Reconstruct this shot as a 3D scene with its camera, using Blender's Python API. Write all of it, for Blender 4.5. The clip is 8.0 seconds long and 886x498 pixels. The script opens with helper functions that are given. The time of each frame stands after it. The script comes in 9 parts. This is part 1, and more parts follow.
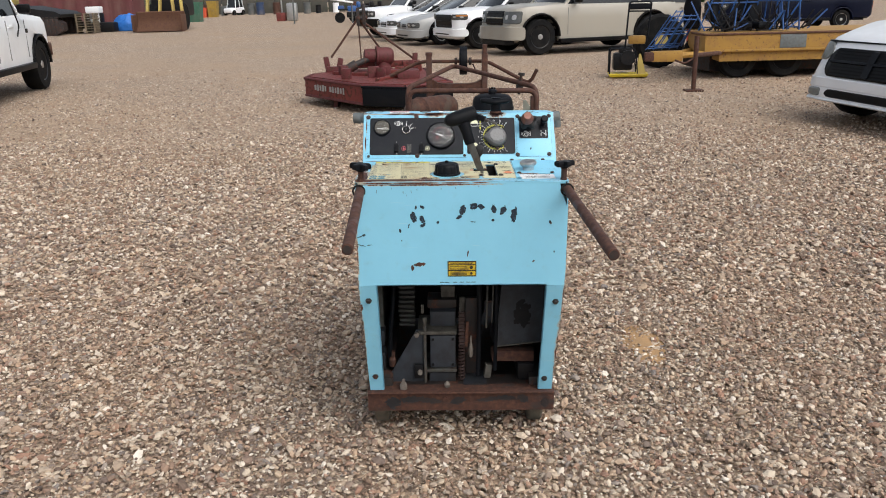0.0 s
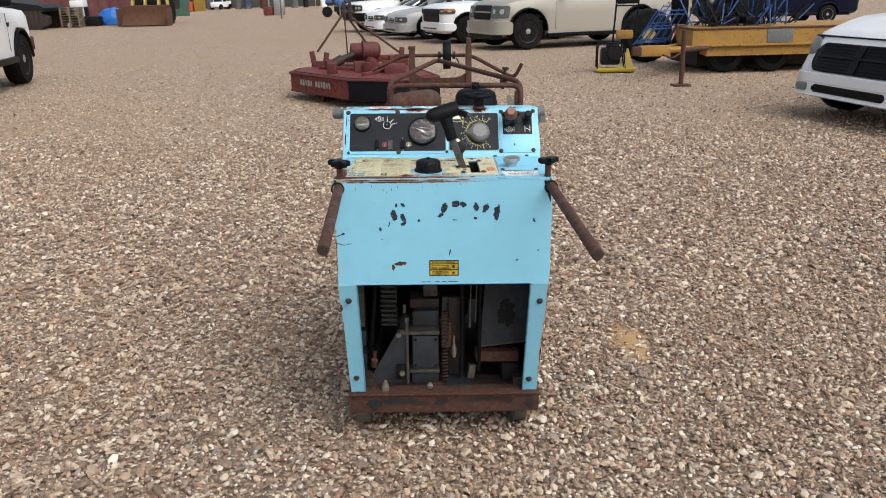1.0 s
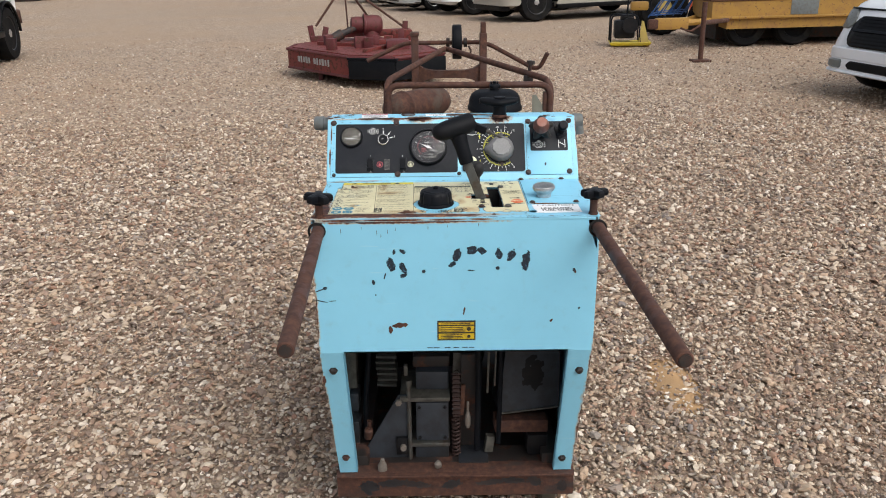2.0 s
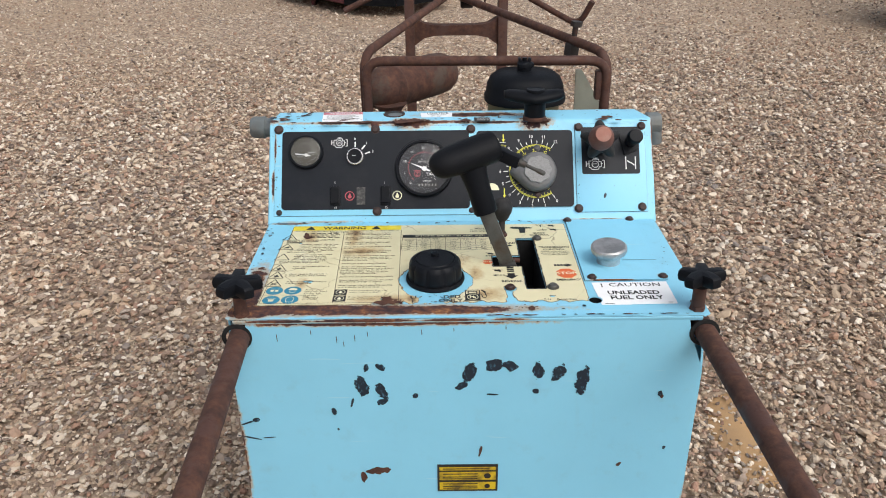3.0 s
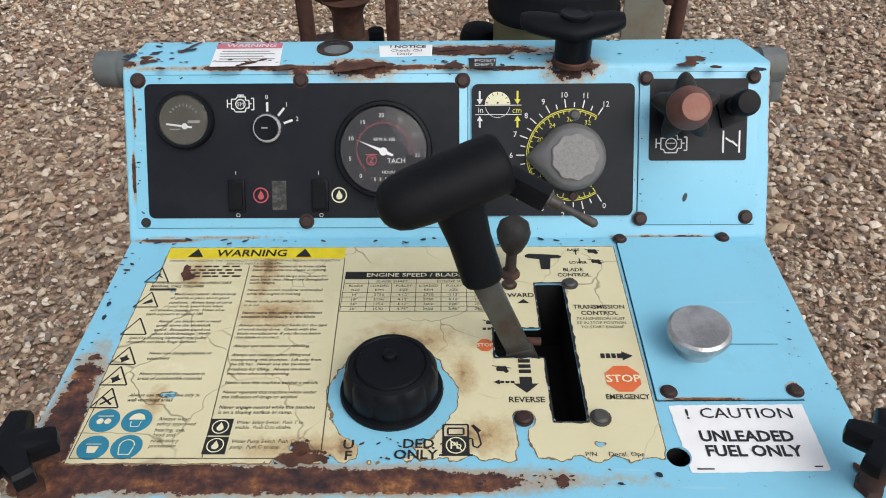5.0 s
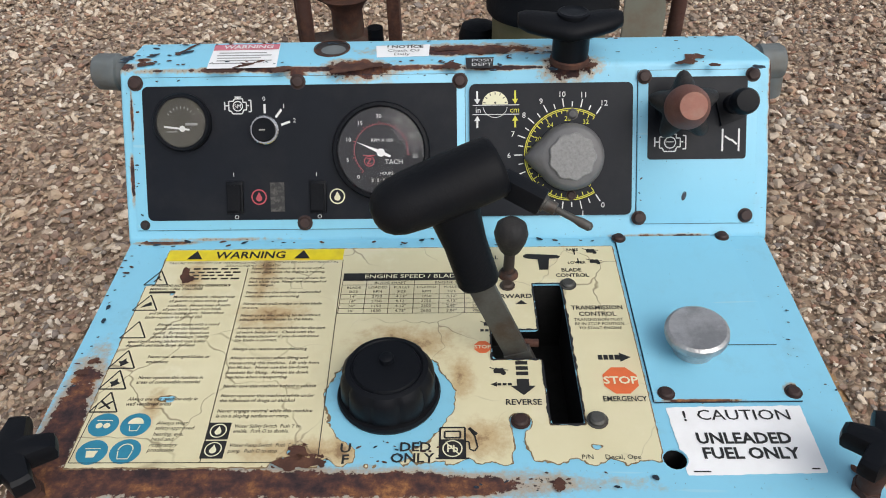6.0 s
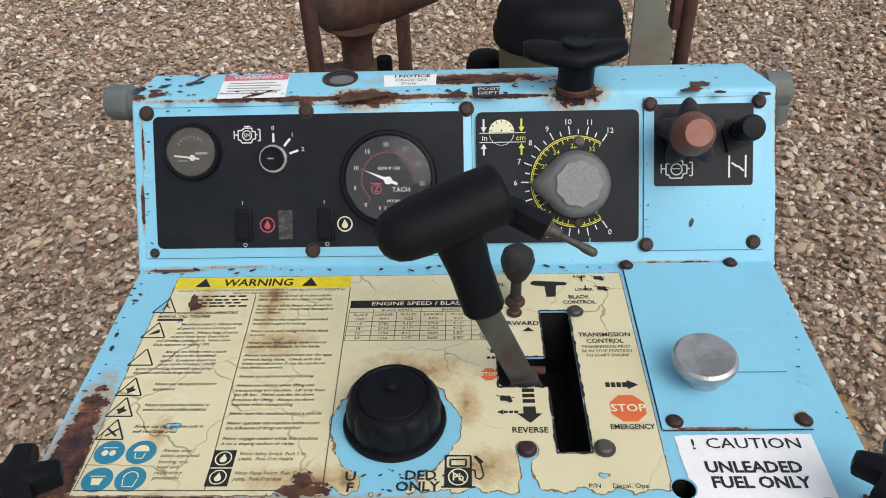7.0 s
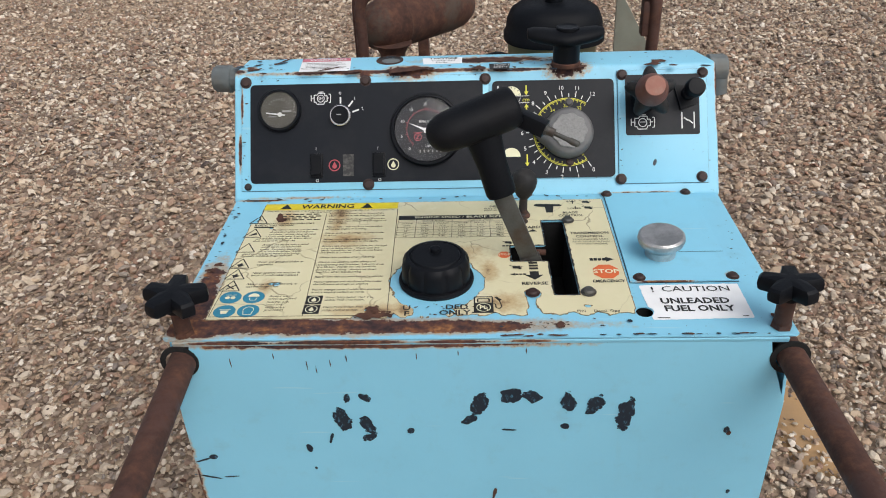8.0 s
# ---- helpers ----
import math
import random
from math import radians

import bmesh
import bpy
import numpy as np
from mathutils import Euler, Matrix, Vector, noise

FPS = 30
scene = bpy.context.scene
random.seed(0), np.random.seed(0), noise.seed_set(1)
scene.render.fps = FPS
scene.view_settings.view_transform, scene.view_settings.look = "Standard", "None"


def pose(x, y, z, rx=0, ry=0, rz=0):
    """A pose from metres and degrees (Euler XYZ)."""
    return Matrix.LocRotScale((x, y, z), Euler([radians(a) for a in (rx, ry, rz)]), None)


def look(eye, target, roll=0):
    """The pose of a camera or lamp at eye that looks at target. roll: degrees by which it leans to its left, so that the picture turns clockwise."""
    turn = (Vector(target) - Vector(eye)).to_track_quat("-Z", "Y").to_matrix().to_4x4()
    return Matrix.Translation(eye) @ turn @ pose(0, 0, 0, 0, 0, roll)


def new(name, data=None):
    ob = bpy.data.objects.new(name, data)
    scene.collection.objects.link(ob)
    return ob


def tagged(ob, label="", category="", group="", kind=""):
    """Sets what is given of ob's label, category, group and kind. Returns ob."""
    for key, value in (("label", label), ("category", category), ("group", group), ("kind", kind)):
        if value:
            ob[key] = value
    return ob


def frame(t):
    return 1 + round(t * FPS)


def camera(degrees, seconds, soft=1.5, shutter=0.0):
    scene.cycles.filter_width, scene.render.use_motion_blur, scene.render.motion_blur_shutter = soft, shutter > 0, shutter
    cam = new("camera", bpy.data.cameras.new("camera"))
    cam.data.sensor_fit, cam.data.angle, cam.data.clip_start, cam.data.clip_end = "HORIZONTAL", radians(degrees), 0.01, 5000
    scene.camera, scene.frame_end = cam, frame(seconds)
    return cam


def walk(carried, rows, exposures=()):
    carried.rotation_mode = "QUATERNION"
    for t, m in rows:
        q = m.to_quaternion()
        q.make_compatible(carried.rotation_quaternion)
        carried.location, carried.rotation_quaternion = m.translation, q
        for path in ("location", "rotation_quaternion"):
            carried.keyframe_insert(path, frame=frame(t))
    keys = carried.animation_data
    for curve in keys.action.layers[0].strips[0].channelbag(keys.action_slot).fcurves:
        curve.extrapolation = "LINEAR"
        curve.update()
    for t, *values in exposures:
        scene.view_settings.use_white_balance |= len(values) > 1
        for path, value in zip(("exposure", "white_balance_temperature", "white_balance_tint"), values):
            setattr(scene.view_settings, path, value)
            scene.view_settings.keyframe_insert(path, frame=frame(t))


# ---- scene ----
cam = camera(59.3, 8.0, soft=1.0)
PATH = [
    (0, (0.004, -0.076, 1.449), (-0.01, 1.826, 0.831), -1.4),
    (0.5, (0.012, -0.068, 1.442), (0.018, 1.835, 0.824), -1.3),
    (1, (0.026, -0.02, 1.442), (0.04, 1.878, 0.811), -1.3),
    (1.5, (0.04, 0.157, 1.44), (0.052, 2.047, 0.784), -1.4),
    (1.8, (0.034, 0.389, 1.436), (0.035, 2.267, 0.755), -1.4),
    (2, (0.018, 0.549, 1.458), (0.018, 2.423, 0.759), -1.5),
    (2.2, (0.03, 0.7, 1.477), (0.027, 2.565, 0.753), -1.5),
    (3.3, (0.018, 1.471, 1.448), (-0.003, 3.222, 0.483), -1.6),
    (3.5, (0.004, 1.574, 1.444), (-0.018, 3.292, 0.422), -1.5),
    (4, (0.038, 1.746, 1.427), (0.009, 3.396, 0.297), -1.4),
    (4.5, (0.054, 1.825, 1.411), (0.018, 3.414, 0.197), -1.5),
    (6, (0.07, 1.846, 1.42), (0.006, 3.387, 0.146), -2.7),
    (6.5, (0.072, 1.847, 1.417), (-0.006, 3.402, 0.161), -3.1),
    (7, (0.076, 1.844, 1.419), (-0.02, 3.431, 0.205), -3.5),
    (7.5, (0.074, 1.772, 1.407), (-0.028, 3.411, 0.265), -3.4),
    (8, (0.054, 1.54, 1.407), (-0.043, 3.246, 0.369), -3.2),
]
EXPOSURES = [(0, 0.20), (2.2, 0.22), (3.5, 0.11), (4.3, -0.05), (7.4, -0.05), (8, -0.03)]
walk(cam, [(t, look(eye, target, roll)) for t, eye, target, roll in PATH], EXPOSURES)

# ---- light: a bright overcast day, the veiled sun behind and to the right ----
SUN_ELEVATION, SUN_AZIMUTH = 50.0, 140.0     # azimuth clockwise from +y
world = bpy.data.worlds.new("overcast_sky")
scene.world = world
world.use_nodes = True
wn, wl = world.node_tree.nodes, world.node_tree.links
sky = wn.new("ShaderNodeTexSky")
sky.sky_type, sky.sun_disc = "NISHITA", False
sky.sun_elevation, sky.sun_rotation = radians(SUN_ELEVATION), radians(SUN_AZIMUTH)
sky.air_density, sky.dust_density, sky.ozone_density = 1.0, 4.0, 1.0
veil = wn.new("ShaderNodeHueSaturation")
veil.inputs["Saturation"].default_value = 0.42
wl.new(sky.outputs[0], veil.inputs["Color"])
wl.new(veil.outputs[0], wn["Background"].inputs["Color"])
wn["Background"].inputs["Strength"].default_value = 0.15
sun = new("sun", bpy.data.lights.new("sun", "SUN"))
sun.data.energy, sun.data.angle, sun.data.color = 1.1, radians(55), (1.0, 0.975, 0.94)
az, el = radians(SUN_AZIMUTH), radians(SUN_ELEVATION)
sun.matrix_world = look((6 * math.sin(az) * math.cos(el), 6 * math.cos(az) * math.cos(el), 6 * math.sin(el)), (0, 0, 0))


# ---- materials ----
class Nodes:
    """Short hand for building a node material."""

    def __init__(self, name):
        self.m = bpy.data.materials.new(name)
        self.m.use_nodes = True
        self.t = self.m.node_tree
        self.bsdf = self.t.nodes["Principled BSDF"]
        self.co = self.t.nodes.new("ShaderNodeTexCoord").outputs["Object"]

    def put(self, value, socket):
        if isinstance(value, bpy.types.NodeSocket):
            self.t.links.new(value, socket)
        elif value is not None:
            if isinstance(value, tuple) and len(value) == 3 and socket.type == "RGBA":
                value = (*value, 1)
            socket.default_value = value

    def math(self, op, a, b=None, c=None, clamp=False):
        n = self.t.nodes.new("ShaderNodeMath")
        n.operation, n.use_clamp = op, clamp
        for v, s in zip((a, b, c), n.inputs):
            self.put(v, s)
        return n.outputs[0]

    def vec(self, op, a, b):
        n = self.t.nodes.new("ShaderNodeVectorMath")
        n.operation = op
        self.put(a, n.inputs[0])
        self.put(b, n.inputs[1])
        return n.outputs["Value"] if op in ("LENGTH", "DOT_PRODUCT") else n.outputs["Vector"]

    def noise(self, scale, detail=3.0, rough=0.55, stretch=None, co=None):
        n = self.t.nodes.new("ShaderNodeTexNoise")
        n.inputs["Scale"].default_value, n.inputs["Detail"].default_value = scale, detail
        n.inputs["Roughness"].default_value = rough
        co = co or self.co
        self.put(self.vec("MULTIPLY", co, stretch) if stretch else co, n.inputs["Vector"])
        return n.outputs["Fac"]

    def cells(self, scale, out="Distance", feature="F1"):
        n = self.t.nodes.new("ShaderNodeTexVoronoi")
        n.feature = feature
        n.inputs["Scale"].default_value = scale
        self.put(self.co, n.inputs["Vector"])
        return n.outputs[out]

    def span(self, v, lo, hi):
        n = self.t.nodes.new("ShaderNodeMapRange")
        n.interpolation_type = "SMOOTHSTEP"
        self.put(v, n.inputs[0])
        n.inputs[1].default_value, n.inputs[2].default_value = lo, hi
        return n.outputs[0]

    def ramp(self, v, stops):
        n = self.t.nodes.new("ShaderNodeValToRGB")
        e = n.color_ramp.elements
        while len(e) < len(stops):
            e.new(0.5)
        for k, (p, c) in zip(e, stops):
            k.position, k.color = p, (*c, 1)
        self.put(v, n.inputs[0])
        return n.outputs[0]

    def mix(self, f, a, b, kind="MIX"):
        n = self.t.nodes.new("ShaderNodeMix")
        n.data_type, n.blend_type = "RGBA", kind
        self.put(f, n.inputs[0])
        self.put(a, n.inputs[6])
        self.put(b, n.inputs[7])
        return n.outputs[2]

    def bump(self, height, strength, distance):
        n = self.t.nodes.new("ShaderNodeBump")
        n.inputs["Strength"].default_value, n.inputs["Distance"].default_value = strength, distance
        self.put(height, n.inputs["Height"])
        self.t.links.new(n.outputs[0], self.bsdf.inputs["Normal"])

    def done(self, base, rough, metal=0.0):
        self.put(base, self.bsdf.inputs["Base Color"])
        self.put(rough, self.bsdf.inputs["Roughness"])
        self.put(metal, self.bsdf.inputs["Metallic"])
        return self.m


def dim(c, k):
    return tuple(min(1.0, v * k) for v in c)


def plain(name, base, rough=0.5, metal=0.0, vary=0.25, scale=14.0, grain=160.0, bump=0.15, depth=0.001, dirt=0.0, dirt_colour=(0.16, 0.12, 0.085), gloss=0.5):
    """A surface of one colour that varies at two scales, with fine relief and some dirt."""
    n = Nodes(name)
    big, fine = n.noise(scale, 4), n.noise(grain, 3)
    c = n.mix(big, dim(base, 1 - vary), dim(base, 1 + vary))
    c = n.mix(n.math("MULTIPLY", fine, vary), c, dim(base, 0.75))
    if dirt:
        f = n.math("MULTIPLY", n.span(n.noise(scale * 0.6, 6, 0.65), 0.42, 0.68), dirt)
        c = n.mix(f, c, dirt_colour)
    r = n.math("MULTIPLY_ADD", fine, 0.25, rough - 0.12)
    n.bump(fine, bump, depth)
    n.bsdf.inputs["Specular IOR Level"].default_value = gloss
    return n.done(c, r, metal)


def rusted(name, paint=(0.10, 0.045, 0.022), amount=0.5, paint_rough=0.6, patch=16, stretch=None):
    """Old paint or scale over rust."""
    n = Nodes(name)
    rust = n.ramp(n.noise(55, 6, 0.7), [(0.25, (0.026, 0.012, 0.010)), (0.5, (0.068, 0.028, 0.018)), (0.75, (0.135, 0.058, 0.032))])
    f = n.span(n.noise(patch, 7, 0.7, stretch), 0.62 - amount * 0.5, 0.72 - amount * 0.4)
    c = n.mix(f, n.mix(n.noise(8, 4), dim(paint, 0.75), dim(paint, 1.2)), rust)
    fine = n.noise(230, 4)
    n.bump(fine, 0.35, 0.001)
    return n.done(c, n.math("MULTIPLY_ADD", f, 0.88 - paint_rough, paint_rough))


def worn_paint(name, base, spots=(), chips=0.70, rough=0.36, streak=None, rag=1.0):
    """Enamel with rust at given spots (centre, radii), small chips, drips and grime."""
    n = Nodes(name)
    edge = n.noise(48, 6, 0.68, streak)
    wide = n.noise(9, 4)
    paint = n.mix(wide, dim(base, 0.93), dim(base, 1.06))
    grime = n.span(n.noise(26, 7, 0.7), 0.52, 0.80)
    paint = n.mix(n.math("MULTIPLY", grime, 0.16), paint, (0.20, 0.17, 0.12))
    drips = n.span(n.noise(38, 5, 0.6, (1.0, 1.0, 0.12)), 0.60, 0.82)
    paint = n.mix(n.math("MULTIPLY", drips, 0.10), paint, (0.28, 0.22, 0.15))
    stain_spots = n.span(n.noise(70, 5, 0.75), 0.66, 0.80)
    paint = n.mix(n.math("MULTIPLY", stain_spots, 0.30), paint, (0.34, 0.22, 0.11))
    scratch = n.span(n.noise(75, 2, 0.5, (0.12, 1.6, 1.6)), 0.70, 0.74)
    paint = n.mix(n.math("MULTIPLY", scratch, 0.22), paint, (0.55, 0.68, 0.72))
    tone = n.math("ADD", n.math("MULTIPLY", n.noise(90, 6, 0.7), 0.55), n.math("MULTIPLY", n.noise(17, 5, 0.65, (0.5, 1.6, 1.6)), 0.45))
    rust = n.ramp(tone, [(0.39, (0.018, 0.010, 0.013)), (0.46, (0.046, 0.021, 0.021)), (0.52, (0.090, 0.036, 0.025)), (0.57, (0.155, 0.062, 0.030)), (0.64, (0.33, 0.150, 0.055))])
    near = None
    for (x, y, z), (a, b, c) in spots:
        d = n.vec("LENGTH", n.vec("DIVIDE", n.vec("SUBTRACT", n.co, (x, y, z)), (a, b, c)), (0, 0, 0))
        m = n.math("SUBTRACT", 1.0, d)
        near = m if near is None else n.math("MAXIMUM", near, m)
    body = n.math("ADD", n.math("MULTIPLY_ADD", edge, 1.7 * rag, -0.85 * rag), n.math("MULTIPLY_ADD", n.noise(170, 4, 0.7), 1.1 * rag, -0.55 * rag))
    speck = n.math("MAXIMUM", n.span(n.noise(120, 5, 0.75), chips, chips + 0.03), n.span(n.noise(330, 3, 0.6), chips + 0.015, chips + 0.035))
    if near is None:
        bare, stain = speck, n.math("MULTIPLY", speck, 0.0)
    else:
        hit = n.math("ADD", near, body)
        bare = n.math("MAXIMUM", n.span(hit, 0.10, 0.17), speck)
        stain = n.span(hit, -0.40, 0.12)
    c = n.mix(n.math("MULTIPLY", stain, 0.75), paint, n.mix(edge, (0.33, 0.15, 0.05), (0.55, 0.37, 0.15)))
    c = n.mix(bare, c, rust)
    height = n.math("SUBTRACT", n.math("MULTIPLY", n.noise(300, 3), 0.25), bare)
    n.bump(height, 0.5, 0.0006)
    return n.done(c, n.math("MULTIPLY_ADD", bare, 0.5, n.math("MULTIPLY_ADD", grime, 0.2, rough)))


def glassy(name, tint=(1, 1, 1), rough=0.02, alpha=None):
    n = Nodes(name)
    n.bsdf.inputs["Transmission Weight"].default_value = 1.0
    n.bsdf.inputs["IOR"].default_value = 1.30
    return n.done(tint, rough)


BLUE = (0.235, 0.572, 0.755)
M = {}
M["black_plastic"] = plain("black_plastic", (0.0050, 0.0062, 0.0088), 0.42, vary=0.3, grain=420, bump=0.25, depth=0.0005, gloss=0.13, dirt=0.03, dirt_colour=(0.11, 0.10, 0.09))
M["black_rubber"] = plain("black_rubber", (0.0046, 0.0056, 0.0078), 0.52, vary=0.3, grain=300, bump=0.3, gloss=0.12, dirt=0.03, dirt_colour=(0.12, 0.10, 0.08))
M["panel_black"] = plain("panel_black", (0.0068, 0.0088, 0.0135), 0.40, gloss=0.2, vary=0.25, scale=30, grain=500, bump=0.1, depth=0.0003, dirt=0.05, dirt_colour=(0.12, 0.11, 0.10))
M["brown_tube"] = rusted("brown_tube", (0.068, 0.028, 0.020), 0.5)
M["dark_rust"] = rusted("dark_rust", (0.018, 0.014, 0.013), 0.25)
M["rust_bolt"] = plain("rust_bolt", (0.035, 0.016, 0.013), 0.6, vary=0.6, scale=200, grain=900, bump=0.4, depth=0.0006)
M["muffler"] = rusted("muffler", (0.070, 0.050, 0.038), 0.50, 0.75, 9)
M["olive_paint"] = plain("olive_paint", (0.20, 0.175, 0.085), 0.6, vary=0.3, dirt=0.5)
M["grey_green"] = plain("grey_green", (0.22, 0.23, 0.19), 0.6, vary=0.3, dirt=0.6, dirt_colour=(0.17, 0.09, 0.05))
M["grey_plug"] = plain("grey_plug", (0.135, 0.155, 0.16), 0.6, vary=0.35, scale=40, dirt=0.55, dirt_colour=(0.10, 0.085, 0.06))
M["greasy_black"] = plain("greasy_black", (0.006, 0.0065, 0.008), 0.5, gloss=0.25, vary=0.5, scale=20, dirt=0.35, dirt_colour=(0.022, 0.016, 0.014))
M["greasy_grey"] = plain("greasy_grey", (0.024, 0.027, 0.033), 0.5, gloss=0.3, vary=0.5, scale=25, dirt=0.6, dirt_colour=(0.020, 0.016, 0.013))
M["lever_steel"] = plain("lever_steel", (0.088, 0.090, 0.084), 0.5, 0.4, vary=0.5, scale=45, grain=500, dirt=0.75, dirt_colour=(0.060, 0.034, 0.022))
M["cast_alloy"] = plain("cast_alloy", (0.56, 0.56, 0.56), 0.34, 0.8, vary=0.28, scale=70, grain=420, bump=0.5, depth=0.0012, dirt=0.55, dirt_colour=(0.24, 0.24, 0.24))
M["dusty_black"] = plain("dusty_black", (0.020, 0.020, 0.021), 0.6, gloss=0.25, vary=0.4, scale=60, grain=500, bump=0.4, dirt=0.6, dirt_colour=(0.055, 0.05, 0.046))
M["worn_patch"] = plain("worn_patch", (0.022, 0.022, 0.022), 0.5, vary=0.4, scale=300, grain=900, dirt=0.9, dirt_colour=(0.10, 0.095, 0.085))
M["chrome"] = plain("chrome", (0.62, 0.62, 0.62), 0.22, 1.0, vary=0.12, scale=120, dirt=0.2)
M["vinyl_white"] = plain("vinyl_white", (0.88, 0.89, 0.90), 0.45, vary=0.05, scale=40, bump=0.05, dirt=0.12, dirt_colour=(0.5, 0.47, 0.4))
M["ink_black"] = plain("ink_black", (0.016, 0.016, 0.016), 0.5, vary=0.3, scale=300, bump=0.0)
M["ink_brown"] = plain("ink_brown", (0.040, 0.033, 0.025), 0.5, vary=0.5, scale=90, bump=0.0)
M["ink_white"] = plain("ink_white", (0.70, 0.71, 0.70), 0.5, vary=0.12, scale=300, bump=0.0)
M["ink_grey"] = plain("ink_grey", (0.30, 0.30, 0.29), 0.5, vary=0.2, scale=300, bump=0.0)
M["ink_yellow"] = plain("ink_yellow", (0.80, 0.66, 0.02), 0.45, vary=0.1, scale=60, bump=0.0, dirt=0.25, dirt_colour=(0.30, 0.19, 0.05))
M["label_yellow"] = plain("label_yellow", (0.58, 0.42, 0.015), 0.55, vary=0.2, scale=60, bump=0.0, dirt=0.8, dirt_colour=(0.10, 0.065, 0.02))
M["ink_lime"] = plain("ink_lime", (0.62, 0.60, 0.05), 0.5, vary=0.1, scale=200, bump=0.0)
M["ink_red"] = plain("ink_red", (0.62, 0.10, 0.045), 0.5, vary=0.15, scale=100, bump=0.0)
M["ink_pink"] = plain("ink_pink", (0.42, 0.07, 0.09), 0.5, vary=0.15, scale=100, bump=0.0)
M["ink_orange"] = plain("ink_orange", (0.72, 0.15, 0.045), 0.5, vary=0.15, scale=100, bump=0.0)
M["ink_teal"] = plain("ink_teal", (0.025, 0.22, 0.34), 0.45, vary=0.2, scale=120, bump=0.0)
M["faded_pink"] = plain("faded_pink", (0.58, 0.16, 0.21), 0.5, vary=0.3, scale=60, bump=0.0, dirt=0.4, dirt_colour=(0.78, 0.52, 0.54))
M["cream_icon"] = plain("cream_icon", (0.74, 0.72, 0.50), 0.5, vary=0.1, scale=100, bump=0.0)
M["dial_grey"] = plain("dial_grey", (0.235, 0.235, 0.235), 0.65, vary=0.5, scale=420, grain=1200, bump=0.5, depth=0.0006, dirt=0.2, dirt_colour=(0.33, 0.32, 0.31))
M["wheel_grey"] = plain("wheel_grey", (0.075, 0.072, 0.055), 0.8, vary=0.4, scale=30, dirt=0.5)
M["knob_grey"] = plain("knob_grey", (0.135, 0.135, 0.138), 0.5, vary=0.25, scale=120, grain=700, dirt=0.15, dirt_colour=(0.25, 0.24, 0.23))
M["dial_dark"] = plain("dial_dark", (0.055, 0.055, 0.055), 0.5, vary=0.3, scale=120, grain=700, dirt=0.2, dirt_colour=(0.2, 0.19, 0.18))
M["faded_red"] = plain("faded_red", (0.30, 0.125, 0.09), 0.6, vary=0.25, scale=120, grain=700, bump=0.3, dirt=0.25, dirt_colour=(0.36, 0.26, 0.21))
M["dull_red"] = plain("dull_red", (0.15, 0.058, 0.042), 0.6, vary=0.3, scale=120, grain=700, bump=0.3, dirt=0.2, dirt_colour=(0.24, 0.15, 0.11))
M["gauge_face"] = plain("gauge_face", (0.062, 0.057, 0.043), 0.5, vary=0.25, scale=60, bump=0.0)
M["tach_face"] = plain("tach_face", (0.010, 0.011, 0.016), 0.5, vary=0.2, scale=60, bump=0.0)
M["lens"] = glassy("lens")
# near-black that stands in for the shade inside holes
M["hole_shade"] = plain("hole_shade", (0.006, 0.006, 0.006), 0.9, bump=0.0)
ds = Nodes("dark_scar")
ds_in = ds.span(ds.noise(300, 4, 0.7, (1.0, 1.0, 0.5)), 0.55, 0.66)
M["dark_scar"] = ds.done(ds.mix(ds_in, (0.007, 0.016, 0.030), (0.06, 0.17, 0.25)), 0.5)
M["beam_rust"] = rusted("beam_rust", (0.026, 0.020, 0.019), 0.64, 0.65, patch=11, stretch=(0.5, 1.0, 1.6))
M["slate_paint"] = plain("slate_paint", (0.016, 0.017, 0.020), 0.5, vary=0.4, scale=30, grain=200, bump=0.3, dirt=0.25, dirt_colour=(0.07, 0.035, 0.022))
M["pale_nut"] = plain("pale_nut", (0.17, 0.15, 0.13), 0.6, vary=0.4, scale=300, dirt=0.5)
M["rust_scar"] = rusted("rust_scar", (0.05, 0.02, 0.015), 0.7)


# ---- shapes ----
def bm_box(bm, c, s, m=None, bevel=0.0):
    r = bmesh.ops.create_cube(bm, size=1.0)
    v = r["verts"]
    bmesh.ops.scale(bm, vec=s, verts=v)
    if bevel:
        es = list({e for x in v for e in x.link_edges})
        r = bmesh.ops.bevel(bm, geom=es, offset=bevel, segments=2, profile=0.6, affect="EDGES", clamp_overlap=True)
        v = list({x for f in r["faces"] for x in f.verts} | {x for x in v if x.is_valid})
    t = Matrix.Translation(c) @ (m if m else Matrix())
    bmesh.ops.transform(bm, matrix=t, verts=v)
    return v


def basis(z, x=None):
    """A turn whose z axis points along z."""
    z = Vector(z).normalized()
    x = Vector(x) if x else (Vector((1, 0, 0)) if abs(z.x) < 0.9 else Vector((0, 1, 0)))
    y = z.cross(x).normalized()
    x = y.cross(z).normalized()
    return Matrix((x, y, z)).transposed().to_4x4()


